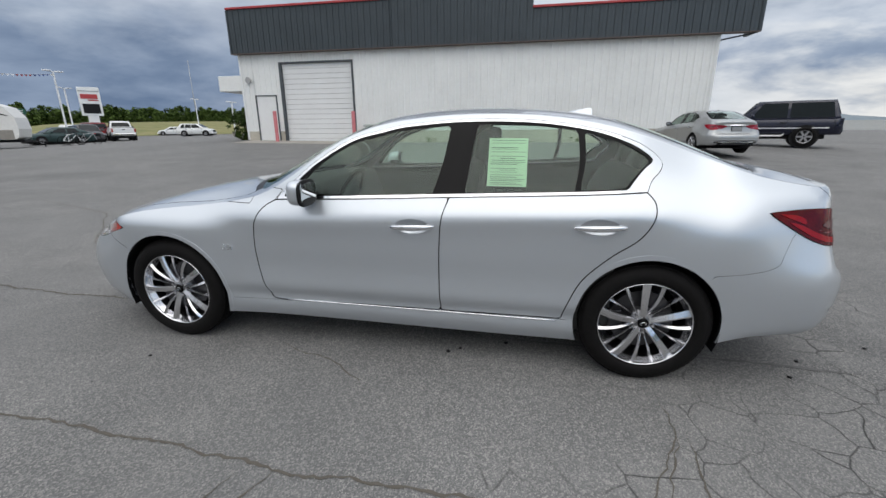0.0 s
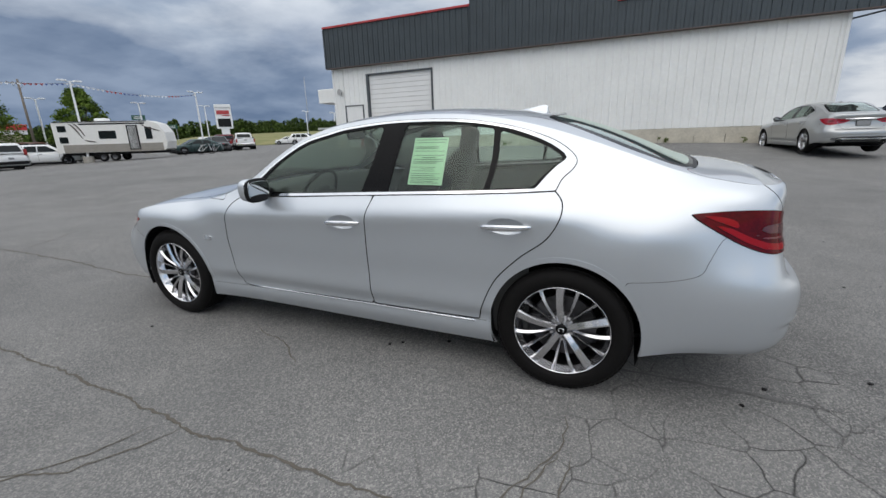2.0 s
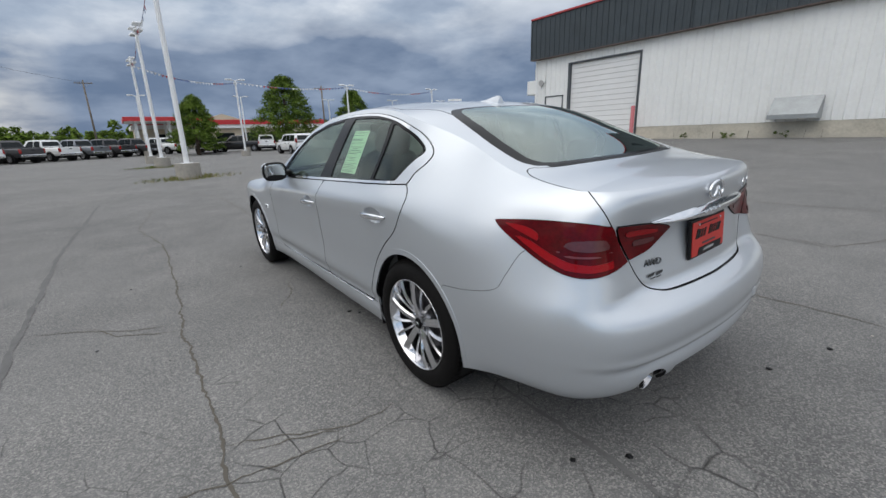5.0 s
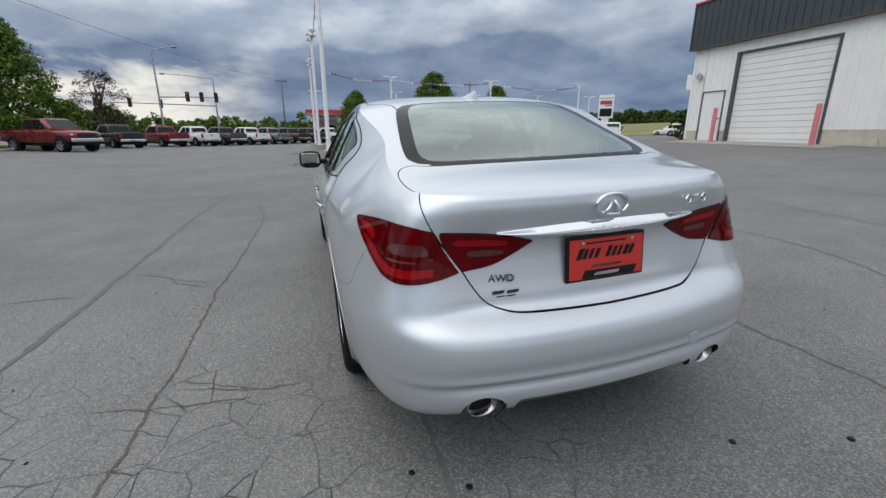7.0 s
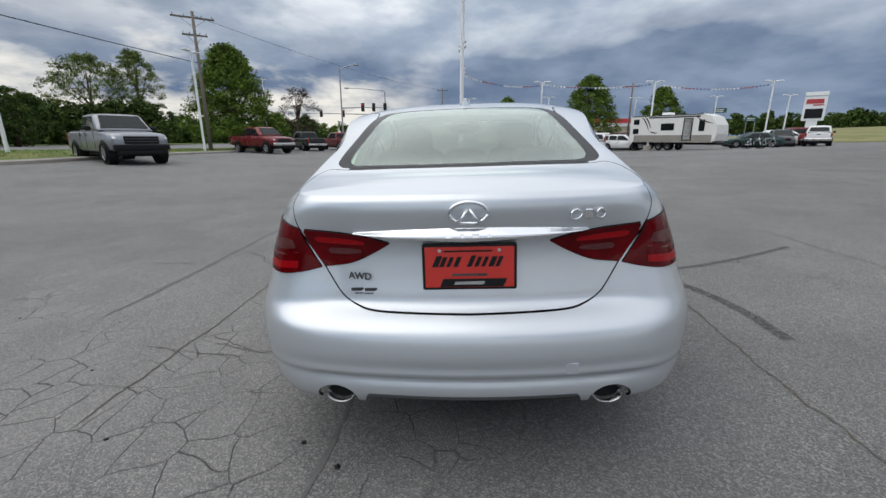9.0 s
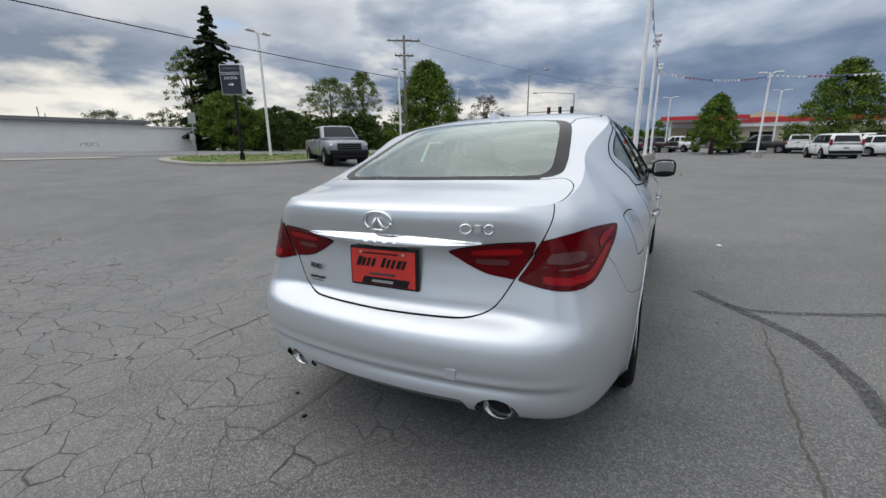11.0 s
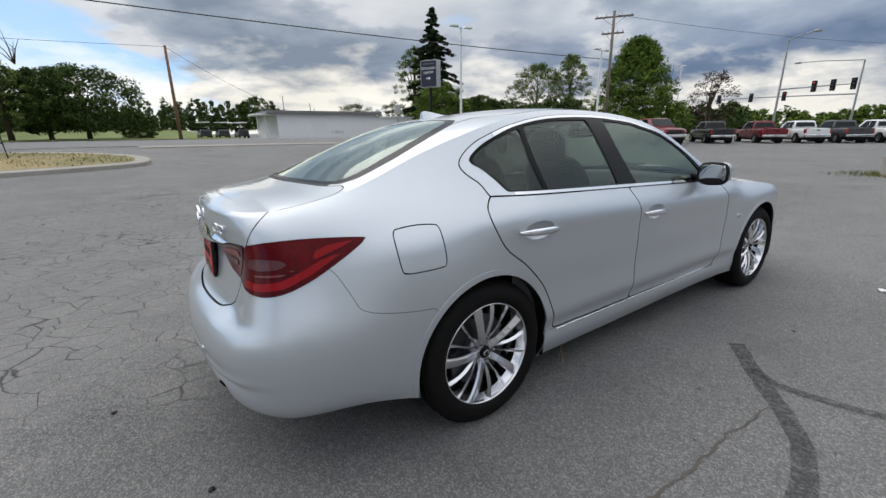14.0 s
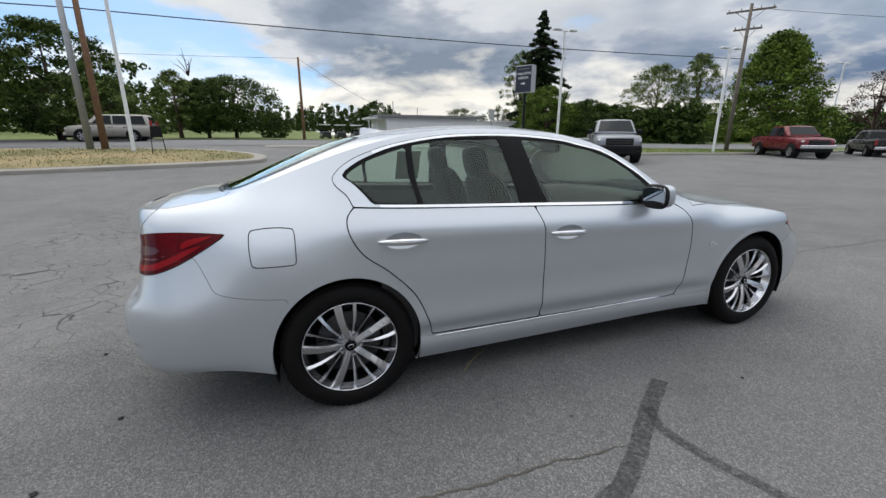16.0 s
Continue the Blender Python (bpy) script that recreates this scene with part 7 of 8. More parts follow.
broad_tree(-34.9, -20.5, 9.0, 4.7, LEAF, "broad green tree behind a red pickup", 3, .13, "cone", 520, .25, 30, .03)
broad_tree(-43.5, -18.4, 6.7, 2.7, LEAF_PLUM, "plum-leaved tree with an open ragged crown", 5, .28, "vase", 130, .17, 16, .30)
broad_tree(-55.5, 16.6, 9.1, 4.9, LEAF, "full green tree in the lot", 7, .12, "cone", 440, .26, 26, .03)
broad_tree(-50.5, 24.0, 7.2, 3.3, LEAF, "full green tree beyond the trailer", 9, .12, "cone", 320, .25, 24, .03)
broad_tree(-50.8, 5.1, 6.0, 3.0, LEAF, "small full green tree in the lot", 11, .12, "cone", 330, .22, 24, .03)
spruce(-28.2, -44.5, 15.3, 4.9, "tall dark spruce behind the sign", 13, NEEDLE, 27, .40)
broad_tree(-26.4, -46.2, 11.6, 3.0, LEAF_OLIVE, "loose olive-green tree beside the spruce", 15, .2, "oval", 170, .26, 18, .2)
broad_tree(-26.2, -39.6, 6.6, 3.5, LEAF, "dense low green tree behind the sign", 17, .04, "round", 300, .24, 24, .04)
broad_tree(-30.5, -37.5, 5.2, 2.6, LEAF_DARK, "dark green bush tree", 18, .03, "round", 200, .24, 22, .04)
broad_tree(-53.0, -50.5, 12.0, 5.6, LEAF_OLIVE, "tall loose tree beyond the road", 19, .15, "oval", 380, .28, 18, .14)
broad_tree(-58.5, -48.0, 13.4, 3.8, LEAF_OLIVE, "tall loose tree beyond the road", 21, .15, "oval", 290, .28, 18, .14)
broad_tree(-24.0, -60.0, 5.4, 3.4, LEAF_PALE, "pale bush behind the low white building", 23, .05, "round", 150, .22, 20, .15)
broad_tree(-29.5, -58.0, 5.6, 3.0, LEAF_PALE, "pale bush behind the low white building", 24, .05, "round", 130, .22, 20, .15)
broad_tree(18.5, -39.5, 9.4, 5.2, LEAF_DARK, "tall dark green tree beside the road", 25, .10, "round", 330, .30, 24, .06)
broad_tree(15.5, -37.6, 5.6, 3.2, LEAF_OLIVE, "lower light green tree beside the road", 26, .06, "round", 220, .24, 22, .08)
broad_tree(23.5, -37.0, 8.6, 4.4, LEAF, "green tree beside the road", 28, .10, "round", 260, .28, 22, .06)
broad_tree(25.5, -30.5, 9.4, 4.6, LEAF, "green tree beside the road", 29, .08, "round", 260, .28, 22, .06)
broad_tree(12.2, -49.5, 7.6, 2.9, LEAF_OLIVE, "light green tree with a bare top", 27, .22, "oval", 170, .24, 20, .15)
broad_tree(7.2, -52.5, 7.7, 4.6, LEAF_DARK, "broad dark green tree on the golf course", 31, .14, "round", 330, .26, 24, .05)
broad_tree(9.8, -51.0, 7.0, 3.4, LEAF_DARK, "broad dark green tree on the golf course", 32, .14, "round", 260, .26, 24, .05)
broad_tree(3.2, -56.0, 3.6, 2.0, LEAF_DARK, "rounded dark green tree on the lawn", 33, .05, "round", 150, .22, 22, .06)
bm = bmesh.new()                                       # the bare top of a dying tree
for a, tip in ((0, (.3, .2, 2.6)), (1, (-.7, .3, 2.0)), (2, (.9, -.2, 1.7)), (3, (-.2, -.6, 1.9)), (4, (1.4, .1, 1.3))):
    sweep(bm, [(0, 0, 0), (tip[0] * .4, tip[1] * .4, tip[2] * .55), tip], [.06, .035, .01], 6)
    sweep(bm, [(tip[0] * .4, tip[1] * .4, tip[2] * .55), (tip[0] * .4 + .35, tip[1] * .6, tip[2] * .8)], [.03, .008], 5)
dead = part("bare_branches", bm, BARK, None, "", True)
dead.matrix_world = pose(10.7, -49.2, 7.2)
tagged(dead, "bare grey branches rising from a tree", "branches")
broad_tree(-14.0, 18.1, 2.35, .95, LEAF_DARK, "dark green shrub at the corner of the building", 35, .02, "round", 110, .12, 22, .02)


def far_woods(name, label, arc, r, h, n, mat, seed, kinds=(0.5,), leaf=1.0, base=0.0):
    """Distant trees along an arc, all one mass of leaf clumps."""
    rng = np.random.default_rng(seed)
    C = []
    for i in range(n):
        a = radians(arc[0] + (arc[1] - arc[0]) * (i + rng.random()) / n)
        rr = rng.uniform(*r)
        hh = rng.uniform(*h)
        x, y = rr * math.cos(a), rr * math.sin(a)
        z0 = float(level(x, y)) + base
        conif = rng.random() < kinds[0]
        w = hh * (.20 if conif else .42)
        for _ in range(34):
            q = rng.random()
            p = (1 - q) if conif else max(.1, math.sin(math.pi * min(1, q * .85 + .15))) ** .6
            b = rng.uniform(0, 2 * math.pi)
            k = w * p * rng.random() ** .4
            C.append((x + k * math.cos(b), y + k * math.sin(b), z0 + hh * (.04 + .96 * q)))
    o = leaf_mesh(name, C, leaf, rng, mat, None, 7, leaf * .9)
    return tagged(o, label, "woods", kind="stuff")


far_woods("far_woods", "dark green wood on the far hill", (121, 163), (185, 245), (4.2, 7.6), 190, LEAF_DARK, 41, (.25,), 1.2, 2.6)
far_woods("far_hedge", "dark green hedge of trees beyond the road", (-142, -124), (66, 80), (4.2, 6.0), 70, LEAF_DARK, 43, (.15,), .6)
far_woods("far_hedge", "dark green hedge of trees beyond the road", (-160, -142), (85, 110), (3.0, 5.5), 60, LEAF_DARK, 44, (.2,), .7)
far_woods("far_trees", "dark conifers and trees along the golf course", (-103, -77), (130, 190), (4, 10), 80, LEAF_DARK, 45, (.6,), .9, 1.9)
far_woods("far_trees", "dark trees beyond the golf course", (-77, -30), (80, 130), (7, 13), 70, LEAF_DARK, 46, (.3,), 1.0, .8)
far_woods("far_trees", "green trees along the western horizon", (163, 214), (120, 170), (3.5, 7), 90, LEAF, 47, (.2,), 1.0)


# ---------------------------------------------------------------- signs, poles, wires
WOOD = material("weathered_pole", (0.20, 0.115, 0.065), 0.85, 0.0, 0.25, 6.0, 0.4, 40.0)
WOOD_GREY = material("grey_pole", (0.17, 0.145, 0.12), 0.85, 0.0, 0.25, 6.0, 0.4, 40.0)
STEEL = material("pole_steel", (0.36, 0.37, 0.38), 0.5, 0.6, 0.1)
WIRE = material("cable_black", (0.03, 0.03, 0.032), 0.6)


def direction_sign():
    s = empty("direction_sign", Matrix(), "dark blue sign box on a black post, white lettering and arrow", "sign")
    navy = material("sign_navy", (0.010, 0.014, 0.035), .35, 0, .08)
    grey = material("sign_edge", (.45, .45, .46), .4, .3, .06)
    boxed("sign_box", -.21, .21, -.50, .50, 3.10, 4.45, grey, s, "grey sign box", .02)
    tubed("post", (0, 0, -.1), (0, 0, 3.12), .07, BLACK, s, seg=14)
    tubed("post_sleeve", (0, 0, 0), (0, 0, .35), .12, BLACK, s, seg=14)
    for f in (1, -1):
        m = pose(0, 0, 0, 0, 0, 0 if f > 0 else 180)
        boxed("sign_face", .205, .222, -.465, .465, 3.135, 4.415, navy, s, "dark blue face", .004, m)
        boxed("name_bar", .223, .226, -.34, .34, 4.24, 4.30, material("name_bar_grey", (.12, .12, .13), .5), s, "plain dim grey bar", .001, m)
        text_mesh("lettering", "COLLISION", .170, .004, WHITE, s, m @ Matrix.Translation((.226, 0, 4.04)) @ pose(0, 0, 0, 90, 0, 90), "white lettering")
        text_mesh("lettering", "CENTER", .170, .004, WHITE, s, m @ Matrix.Translation((.226, 0, 3.83)) @ pose(0, 0, 0, 90, 0, 90), "white lettering")
        arrow = [(-.13, 3.52), (.02, 3.52), (.02, 3.47), (.13, 3.55), (.02, 3.63), (.02, 3.58), (-.13, 3.58)]
        vs = [m @ Vector((x, y, z)) for x in (.225, .232) for y, z in arrow]
        n = len(arrow)
        mesh_part("arrow", vs, [tuple(range(n, 2 * n)), tuple(range(n))[::-1]] + [(i, (i + 1) % n, n + (i + 1) % n, n + i) for i in range(n)], WHITE, s, "white arrow")
    s.matrix_world = at(-10.5, -17.9, 28, .12)


direction_sign()


def small_sign(x, y, h, turn):
    s = empty("small_sign", at(x, y, turn, .10), "small pale sign on a thin post", "sign")
    tubed("post", (0, 0, -.1), (0, 0, h), .03, STEEL, s)
    boxed("plate", .03, .045, -.17, .17, h - .55, h, material("sign_plate_grey", (.42, .43, .42), .5), s, "", .004)


small_sign(-10.0, -20.8, 2.3, 60)
small_sign(-17.5, -33.0, 1.4, 60)


def a_frame(x, y, turn):
    s = empty("wire_sign_stand", at(x, y, turn, .12), "empty black wire sign stand on the grass", "stand")
    for a, b in (((-.25, 0, 0), (-.18, 0, 1.15)), ((.25, 0, 0), (.18, 0, 1.15)), ((-.18, 0, 1.15), (.18, 0, 1.15)), ((-.22, 0, .55), (.22, 0, .55))):
        tubed("rod", a, b, .016, BLACK, s, seg=8)
    boxed("panel", -.2, .2, -.01, .01, .7, 1.15, BLACK, s, "", .003)


a_frame(6.9, -18.6, 20)


def power_pole(name, x, y, top, mat, label, arms=(), lean=0.0):
    z = float(level(x, y))
    p = empty(name, pose(x, y, z, lean, 0, 0), label, "utility pole")
    bm = bmesh.new()
    tube(bm, (0, 0, -.2), (0, 0, top - z), .155, .10, 14)
    part("shaft", bm, mat, p, "", True)
    for az, length, turn in arms:
        m = Matrix.Rotation(radians(turn), 4, "Z")
        boxed("crossarm", -length / 2, length / 2, .10, .21, az - z - .06, az - z + .06, mat, p, "wooden crossarm", .01, m)
        for k in (-.45, -.2, .2, .45):
            q = m @ Vector((k * length, .155, az - z + .05))
            tubed("insulator", q, q + Vector((0, 0, .16)), .035, material("insulator_brown", (.10, .06, .05), .3), p, .02, 8)
        for k in (-1, 1):
            a, b = m @ Vector((k * length * .32, .155, az - z)), m @ Vector((0, .14, az - z - .7))
            tubed("brace", a, b, .02, STEEL, p, seg=6)
    return p


power_pole("utility_pole", -30.0, -20.6, 10.45, WOOD_GREY, "grey wooden power pole with crossarms and transformers", ((10.05, 2.9, 125), (8.84, 1.7, 125)))
power_pole("utility_pole", .05, -43.3, 8.7, WOOD, "thin brown wooden pole across the road")
power_pole("utility_pole", 9.9, -21.9, 9.6, WOOD, "brown wooden power pole beside a steel pole")
power_pole("utility_pole", 10.45, -21.8, 9.6, STEEL, "grey steel pole beside a wooden pole")
power_pole("utility_pole", -81.4, -4.3, 10.6, WOOD_GREY, "distant wooden power pole", ((10.2, 2.2, 80),))
power_pole("utility_pole", -62.0, 24.5, 9.0, WOOD_GREY, "distant wooden power pole", ((8.6, 2.0, 80),))
power_pole("radio_mast", -127.8, 150.2, 28.0, STEEL, "thin distant radio mast")


def wire(name, a, b, sag, label, r=.018, n=24):
    bm = bmesh.new()
    sweep(bm, [Vector(a).lerp(Vector(b), i / n) - Vector((0, 0, sag * 4 * (i / n) * (1 - i / n))) for i in range(n + 1)], r, 5)
    return tagged(part(name, bm, WIRE), label, "cable", "overhead cables")


wire("overhead_cable", (9.9, -21.9, 6.75), (-30.0, -20.6, 6.85), .22, "thick black overhead cable", .026)
wire("overhead_cable", (9.9, -21.9, 6.75), (60, -23, 6.9), .25, "thick black overhead cable", .026)
wire("overhead_cable", (.05, -43.3, 8.6), (-9.5, -43.0, 3.6), .35, "thin service cable to the low building", .014)
wire("overhead_cable", (.05, -43.3, 8.6), (60, -45, 8.4), .5, "thin black overhead power cable", .014)
wire("overhead_cable", (-30.0, -20.6, 10.2), (-81.4, -4.3, 10.3), .8, "thin black overhead power cable", .014)


def traffic_signal(x, y, top, arm_to, arm_z, lamp_to, label):
    z = float(level(x, y))
    p = empty("traffic_signal", Matrix.Translation((x, y, z)), label, "traffic light", "traffic signals")
    tubed("pole", (0, 0, 0), (0, 0, top - z), .13, STEEL, p, .08, 12)
    a = Vector((arm_to[0] - x, arm_to[1] - y, 0))
    bm = bmesh.new()
    sweep(bm, [(0, 0, arm_z - z), (a.x * .5, a.y * .5, arm_z - z + .08), (a.x, a.y, arm_z - z + .1)], [.09, .07, .05], 8)
    part("mast_arm", bm, STEEL, p)
    l = Vector((lamp_to[0] - x, lamp_to[1] - y, 0))
    bm = bmesh.new()
    sweep(bm, [(0, 0, top - z), (l.x * .6, l.y * .6, top - z + .3), (l.x, l.y, top - z + .35)], [.06, .05, .04], 8)
    part("lamp_arm", bm, STEEL, p)
    boxed("lamp_head", l.x - .3, l.x + .3, l.y - .3, l.y + .3, top - z + .25, top - z + .42, STEEL, p, "", .05)
    for k in (.45, .68, .92):
        c = Vector((a.x * k, a.y * k, arm_z - z + .1))
        head = boxed("signal_head", c.x - .16, c.x + .16, c.y - .2, c.y + .2, c.z - .55, c.z + .55, BLACK, p, "black signal head", .03)
        for j in range(3):
            tubed("signal_lens", (c.x + .17, c.y, c.z + .33 - .33 * j), (c.x + .22, c.y, c.z + .33 - .33 * j), .09, material("red_signal", (.45, .02, .015), .3, emit=.3) if j == 0 and k < .5 else DARKMETAL, head)


traffic_signal(-56.0, -17.0, 10.3, (-56.5, -10.5), 5.3, (-55, -14.4), "grey traffic signal with street light arm")
traffic_signal(-67.5, -13.0, 8.7, (-63.5, -27.5), 5.0, (-66.5, -19), "grey traffic signal with long mast arm")


def pylon_sign():
    s = empty("pylon_sign", Matrix(), "white dealer pylon sign with red bars and a dark screen", "sign")
    boxed("cabinet", -.35, .35, -1.18, 1.18, 3.0, 6.7, WHITE, s, "white cabinet", .04)
    boxed("base", -.3, .3, -.6, .6, -.2, 3.0, WHITE, s, "white base column", .03)
    for f in (1, -1):
        x0, x1 = (.36, .40) if f > 0 else (-.40, -.36)
        boxed("red_bar", x0, x1, -.95, .85, 5.2, 5.8, REDTRIM, s, "plain red bar", .01)
        boxed("red_bar", x0, x1, -.2, .9, 4.95, 5.1, REDTRIM, s, "plain red bar", .01)
        boxed("grey_bar", x0, x1, -1.12, 1.12, 6.15, 6.25, STEEL, s, "", .005)
        boxed("screen", x0, x1, -.92, .92, 3.3, 4.55, BLACK, s, "dark display screen", .01)
    s.matrix_world = at(-57.9, 47.5, -38)


pylon_sign()


def store():
    s = empty("store_building", Matrix(), "low tan store with a red canopy band", "building", kind="structure")
    tan = material("tan_stucco", (.58, .50, .38), .85, 0, .08, .6)
    red = material("canopy_red", (.50, .03, .035), .45, 0, .08)
    z = float(level(-90, 10))
    boxed("wall", -104, -92, 1, 36, z - .2, z + 3.6, tan, s, "tan wall")
    boxed("roof_band", -104.3, -91.2, .5, 36.5, z + 3.6, z + 4.3, WHITE, s, "white roof band", .03)
    boxed("red_band", -91.2, -91.0, .5, 36.5, z + 4.3, z + 5.2, red, s, "red band", .02)
    boxed("canopy", -91.0, -80.0, -.6, 12.0, z + 4.55, z + 5.2, red, s, "red flat canopy", .04)
    boxed("canopy_soffit", -90.8, -80.2, -.4, 11.8, z + 4.45, z + 4.55, WHITE, s)
    for y in (1.0, 5.5, 10.0):
        for x in (-89, -82):
            boxed("canopy_post", x - .2, x + .2, y - .2, y + .2, z, z + 4.46, WHITE, s, "white canopy post", .02)
    for y in (4, 9, 14, 19, 24, 29):
        boxed("shop_window", -92.05, -91.95, y, y + 3.4, z + .6, z + 2.7, FAR_GLASS, s, "dark shop window", .02)
    bm = bmesh.new()
    vs = [bm.verts.new(p) for p in ((-91.2, 12, z + 5.2), (-91.2, 19, z + 5.2), (-91.2, 15.5, z + 6.3), (-100, 12, z + 5.2), (-100, 19, z + 5.2), (-100, 15.5, z + 6.3))]
    for f in ((0, 1, 2), (5, 4, 3), (0, 2, 5, 3), (1, 4, 5, 2)):
        bm.faces.new([vs[i] for i in f])
    part("gable", bm, tan, s, "tan gable over the entrance")


store()


def low_shed():
    """Low white lap-sided building across the road."""
    s = empty("low_building", Matrix(), "low white lap-sided building with a flat grey roof", "building", kind="structure")
    lap = material("lap_white", (.86, .86, .85), .6, 0, .05, .7)
    roofm = material("flat_roof_grey", (.20, .20, .20), .8, 0, .12)
    Y, z = -43.6, .55
    def lap_wall(x0, x1, zt):
        n = int((zt - z) / .19)
        for i in range(n + 1):
            z0, z1 = z + .19 * i, min(z + .19 * (i + 1), zt)
            if z1 - z0 < .02:
                continue
            vs = [(x0, Y + .035, z0), (x1, Y + .035, z0), (x1, Y + .012, z1), (x0, Y + .012, z1), (x0, Y - .02, z0), (x1, Y - .02, z0), (x1, Y - .02, z1), (x0, Y - .02, z1)]
            mesh_part("board", vs, [(0, 1, 2, 3), (0, 4, 5, 1), (2, 6, 7, 3), (1, 5, 6, 2), (0, 3, 7, 4)], lap, s)
    lap_wall(-19.5, -8.6, 3.25)
    lap_wall(-24.4, -19.5, 2.95)
    boxed("core", -19.5, -8.6, Y - 9, Y - .02, z, 3.25, lap, s)
    boxed("core", -24.4, -19.5, Y - 8, Y - .02, z, 2.95, lap, s)
    boxed("flat_roof", -20.0, -7.6, Y - 9.5, Y + .55, 3.25, 3.55, roofm, s, "grey flat roof edge", .02)
    boxed("flat_roof", -24.6, -20.0, Y - 8.4, Y + .2, 2.95, 3.07, WHITE, s, "white roof edge", .02)
    for x in (-8.9, -7.7, -6.9):
        tubed("porch_post", (x, Y - 1.2, z), (x, Y - 1.2, 3.25), .06, WHITE, s)
    boxed("porch_roof", -8.6, -6.6, Y - 4, Y - .2, 3.1, 3.25, WHITE, s, "white porch roof", .02)
    for x, y, h in ((-9.6, Y - 1, 1.5), (-13.0, Y - 3, 1.0), (-13.5, Y - 3.2, .5)):
        tubed("roof_pipe", (x, y, 3.5), (x, y, 3.5 + h), .04, STEEL, s)
    b = empty("bicycle_rack", pose(-14.6, Y + .7, .88), "small grey pipe rack by the white wall", "rack")
    for k in range(3):
        bm = bmesh.new()
        sweep(bm, [(k * .35 - .35 + .3 * math.cos(a), 0, .35 + .3 * math.sin(a)) for a in [math.pi * i / 10 for i in range(11)]], .025, 6)
        part("hoop", bm, STEEL, b)


low_shed()


def golf_cart(x, y, turn):
    c = empty("golf_cart", Matrix(), "dark golf cart with a white canopy parked by the lawn", "golf cart", "golf carts")
    boxed("body", -1.15, 1.1, -.58, .58, .28, .72, P_DARK, c, "dark body", .08)
    boxed("cowl", .55, 1.15, -.56, .56, .6, 1.05, P_DARK, c, "", .12)
    boxed("seat", -.55, .05, -.52, .52, .7, .88, LEATHER, c, "", .05)
    boxed("seat_back", -.62, -.50, -.52, .52, .85, 1.25, LEATHER, c, "", .04)
    boxed("canopy", -1.0, .85, -.58, .58, 1.82, 1.90, WHITE, c, "white canopy", .03)
    boxed("bag_well", -1.15, -.7, -.5, .5, .7, 1.05, BLACK, c, "", .04)
    for px, py in ((.75, .5), (.75, -.5), (-.85, .5), (-.85, -.5)):
        tubed("canopy_post", (px, py, .7), (px * .95, py, 1.84), .02, BLACK, c, seg=6)
    for px in (.8, -.75):
        for s in (-1, 1):
            bm = bmesh.new()
            tube(bm, (px, s * .42, .23), (px, s * .60, .23), .23, .23, 16)
            part("wheel", bm, RUBBER, c)
    c.matrix_world = at(x, y, turn, .08)


for gx in (-7.0, -4.9, -3.0):
    golf_cart(gx, -55.0, 95)


def bicycle(x, y, turn, mat):
    b = empty("bicycle", Matrix(), "pale bicycle standing by parked cars", "bicycle", "bicycles")
    for px in (-.52, .52):
        bm = bmesh.new()
        sweep(bm, [(px + .33 * math.cos(2 * math.pi * i / 20), 0, .34 + .33 * math.sin(2 * math.pi * i / 20)) for i in range(20)], .02, 5, True)
        part("wheel", bm, RUBBER, b)
    bm = bmesh.new()
    for p, q in (((-.52, 0, .34), (-.15, 0, .30)), ((-.15, 0, .30), (-.25, 0, .85)), ((-.15, 0, .30), (.35, 0, .80)), ((-.22, 0, .78), (.33, 0, .86)), ((.33, 0, .95), (.52, 0, .34)), ((-.52, 0, .34), (-.22, 0, .78))):
        tube(bm, p, q, .025, .025, 6)
    part("frame", bm, mat, b)
    bm = bmesh.new()
    tube(bm, (.32, -.28, 1.0), (.32, .28, 1.0), .015)
    part("handlebar", bm, BLACK, b)
    boxed("saddle", -.38, -.14, -.06, .06, .86, .92, BLACK, b, "", .02)
    b.matrix_world = at(x, y, turn)


for i, (bx, by, bt) in enumerate(((-33.6, 24.4, 60), (-33.0, 25.2, 40), (-32.6, 23.8, 110), (-34.2, 25.0, 85))):
    bicycle(bx, by, bt, (LAMP_WHITE, STEEL, BLACK, P_TEAL)[i])

# annex behind the metal building, far white fence, ridge
annex = empty("annex", Matrix(), "low white canopy wing behind the metal building", "building", kind="structure")
boxed("canopy", -18.6, -14.5, 22.4, 27.0, 3.80, 4.72, SIDING, annex, "white canopy band", .03)
boxed("wall", -17.0, -13.5, 24.0, 30.0, .6, 3.75, SIDING, annex)
for y in (23.0, 26.5):
    boxed("post", -16.7, -16.5, y, y + .3, .5, 3.75, WHITE, annex, "", .02)
fence = boxed("far_wall", 38, 120, 78, 78.4, 0, 2.45, material("far_white", (.50, .51, .50), .6), None, "", .0)
tagged(fence, "long low white wall beyond the lot", "wall", kind="structure")
bm = bmesh.new()
prev = None
for i in range(60):
    a = radians(-20 + 130 * i / 59)
    x, y = 2600 * math.cos(a), 2600 * math.sin(a)
    h = 55 + 25 * math.sin(i * .35) + 14 * math.sin(i * .9 + 1) + 6 * math.sin(i * 2.3)
    p = (bm.verts.new((x, y, -20)), bm.verts.new((x * 1.02, y * 1.02, max(8, h))), bm.verts.new((x * 1.2, y * 1.2, -20)))
    if prev:
        bm.faces.new((prev[0], p[0], p[1], prev[1]))
        bm.faces.new((prev[1], p[1], p[2], prev[2]))
    prev = p
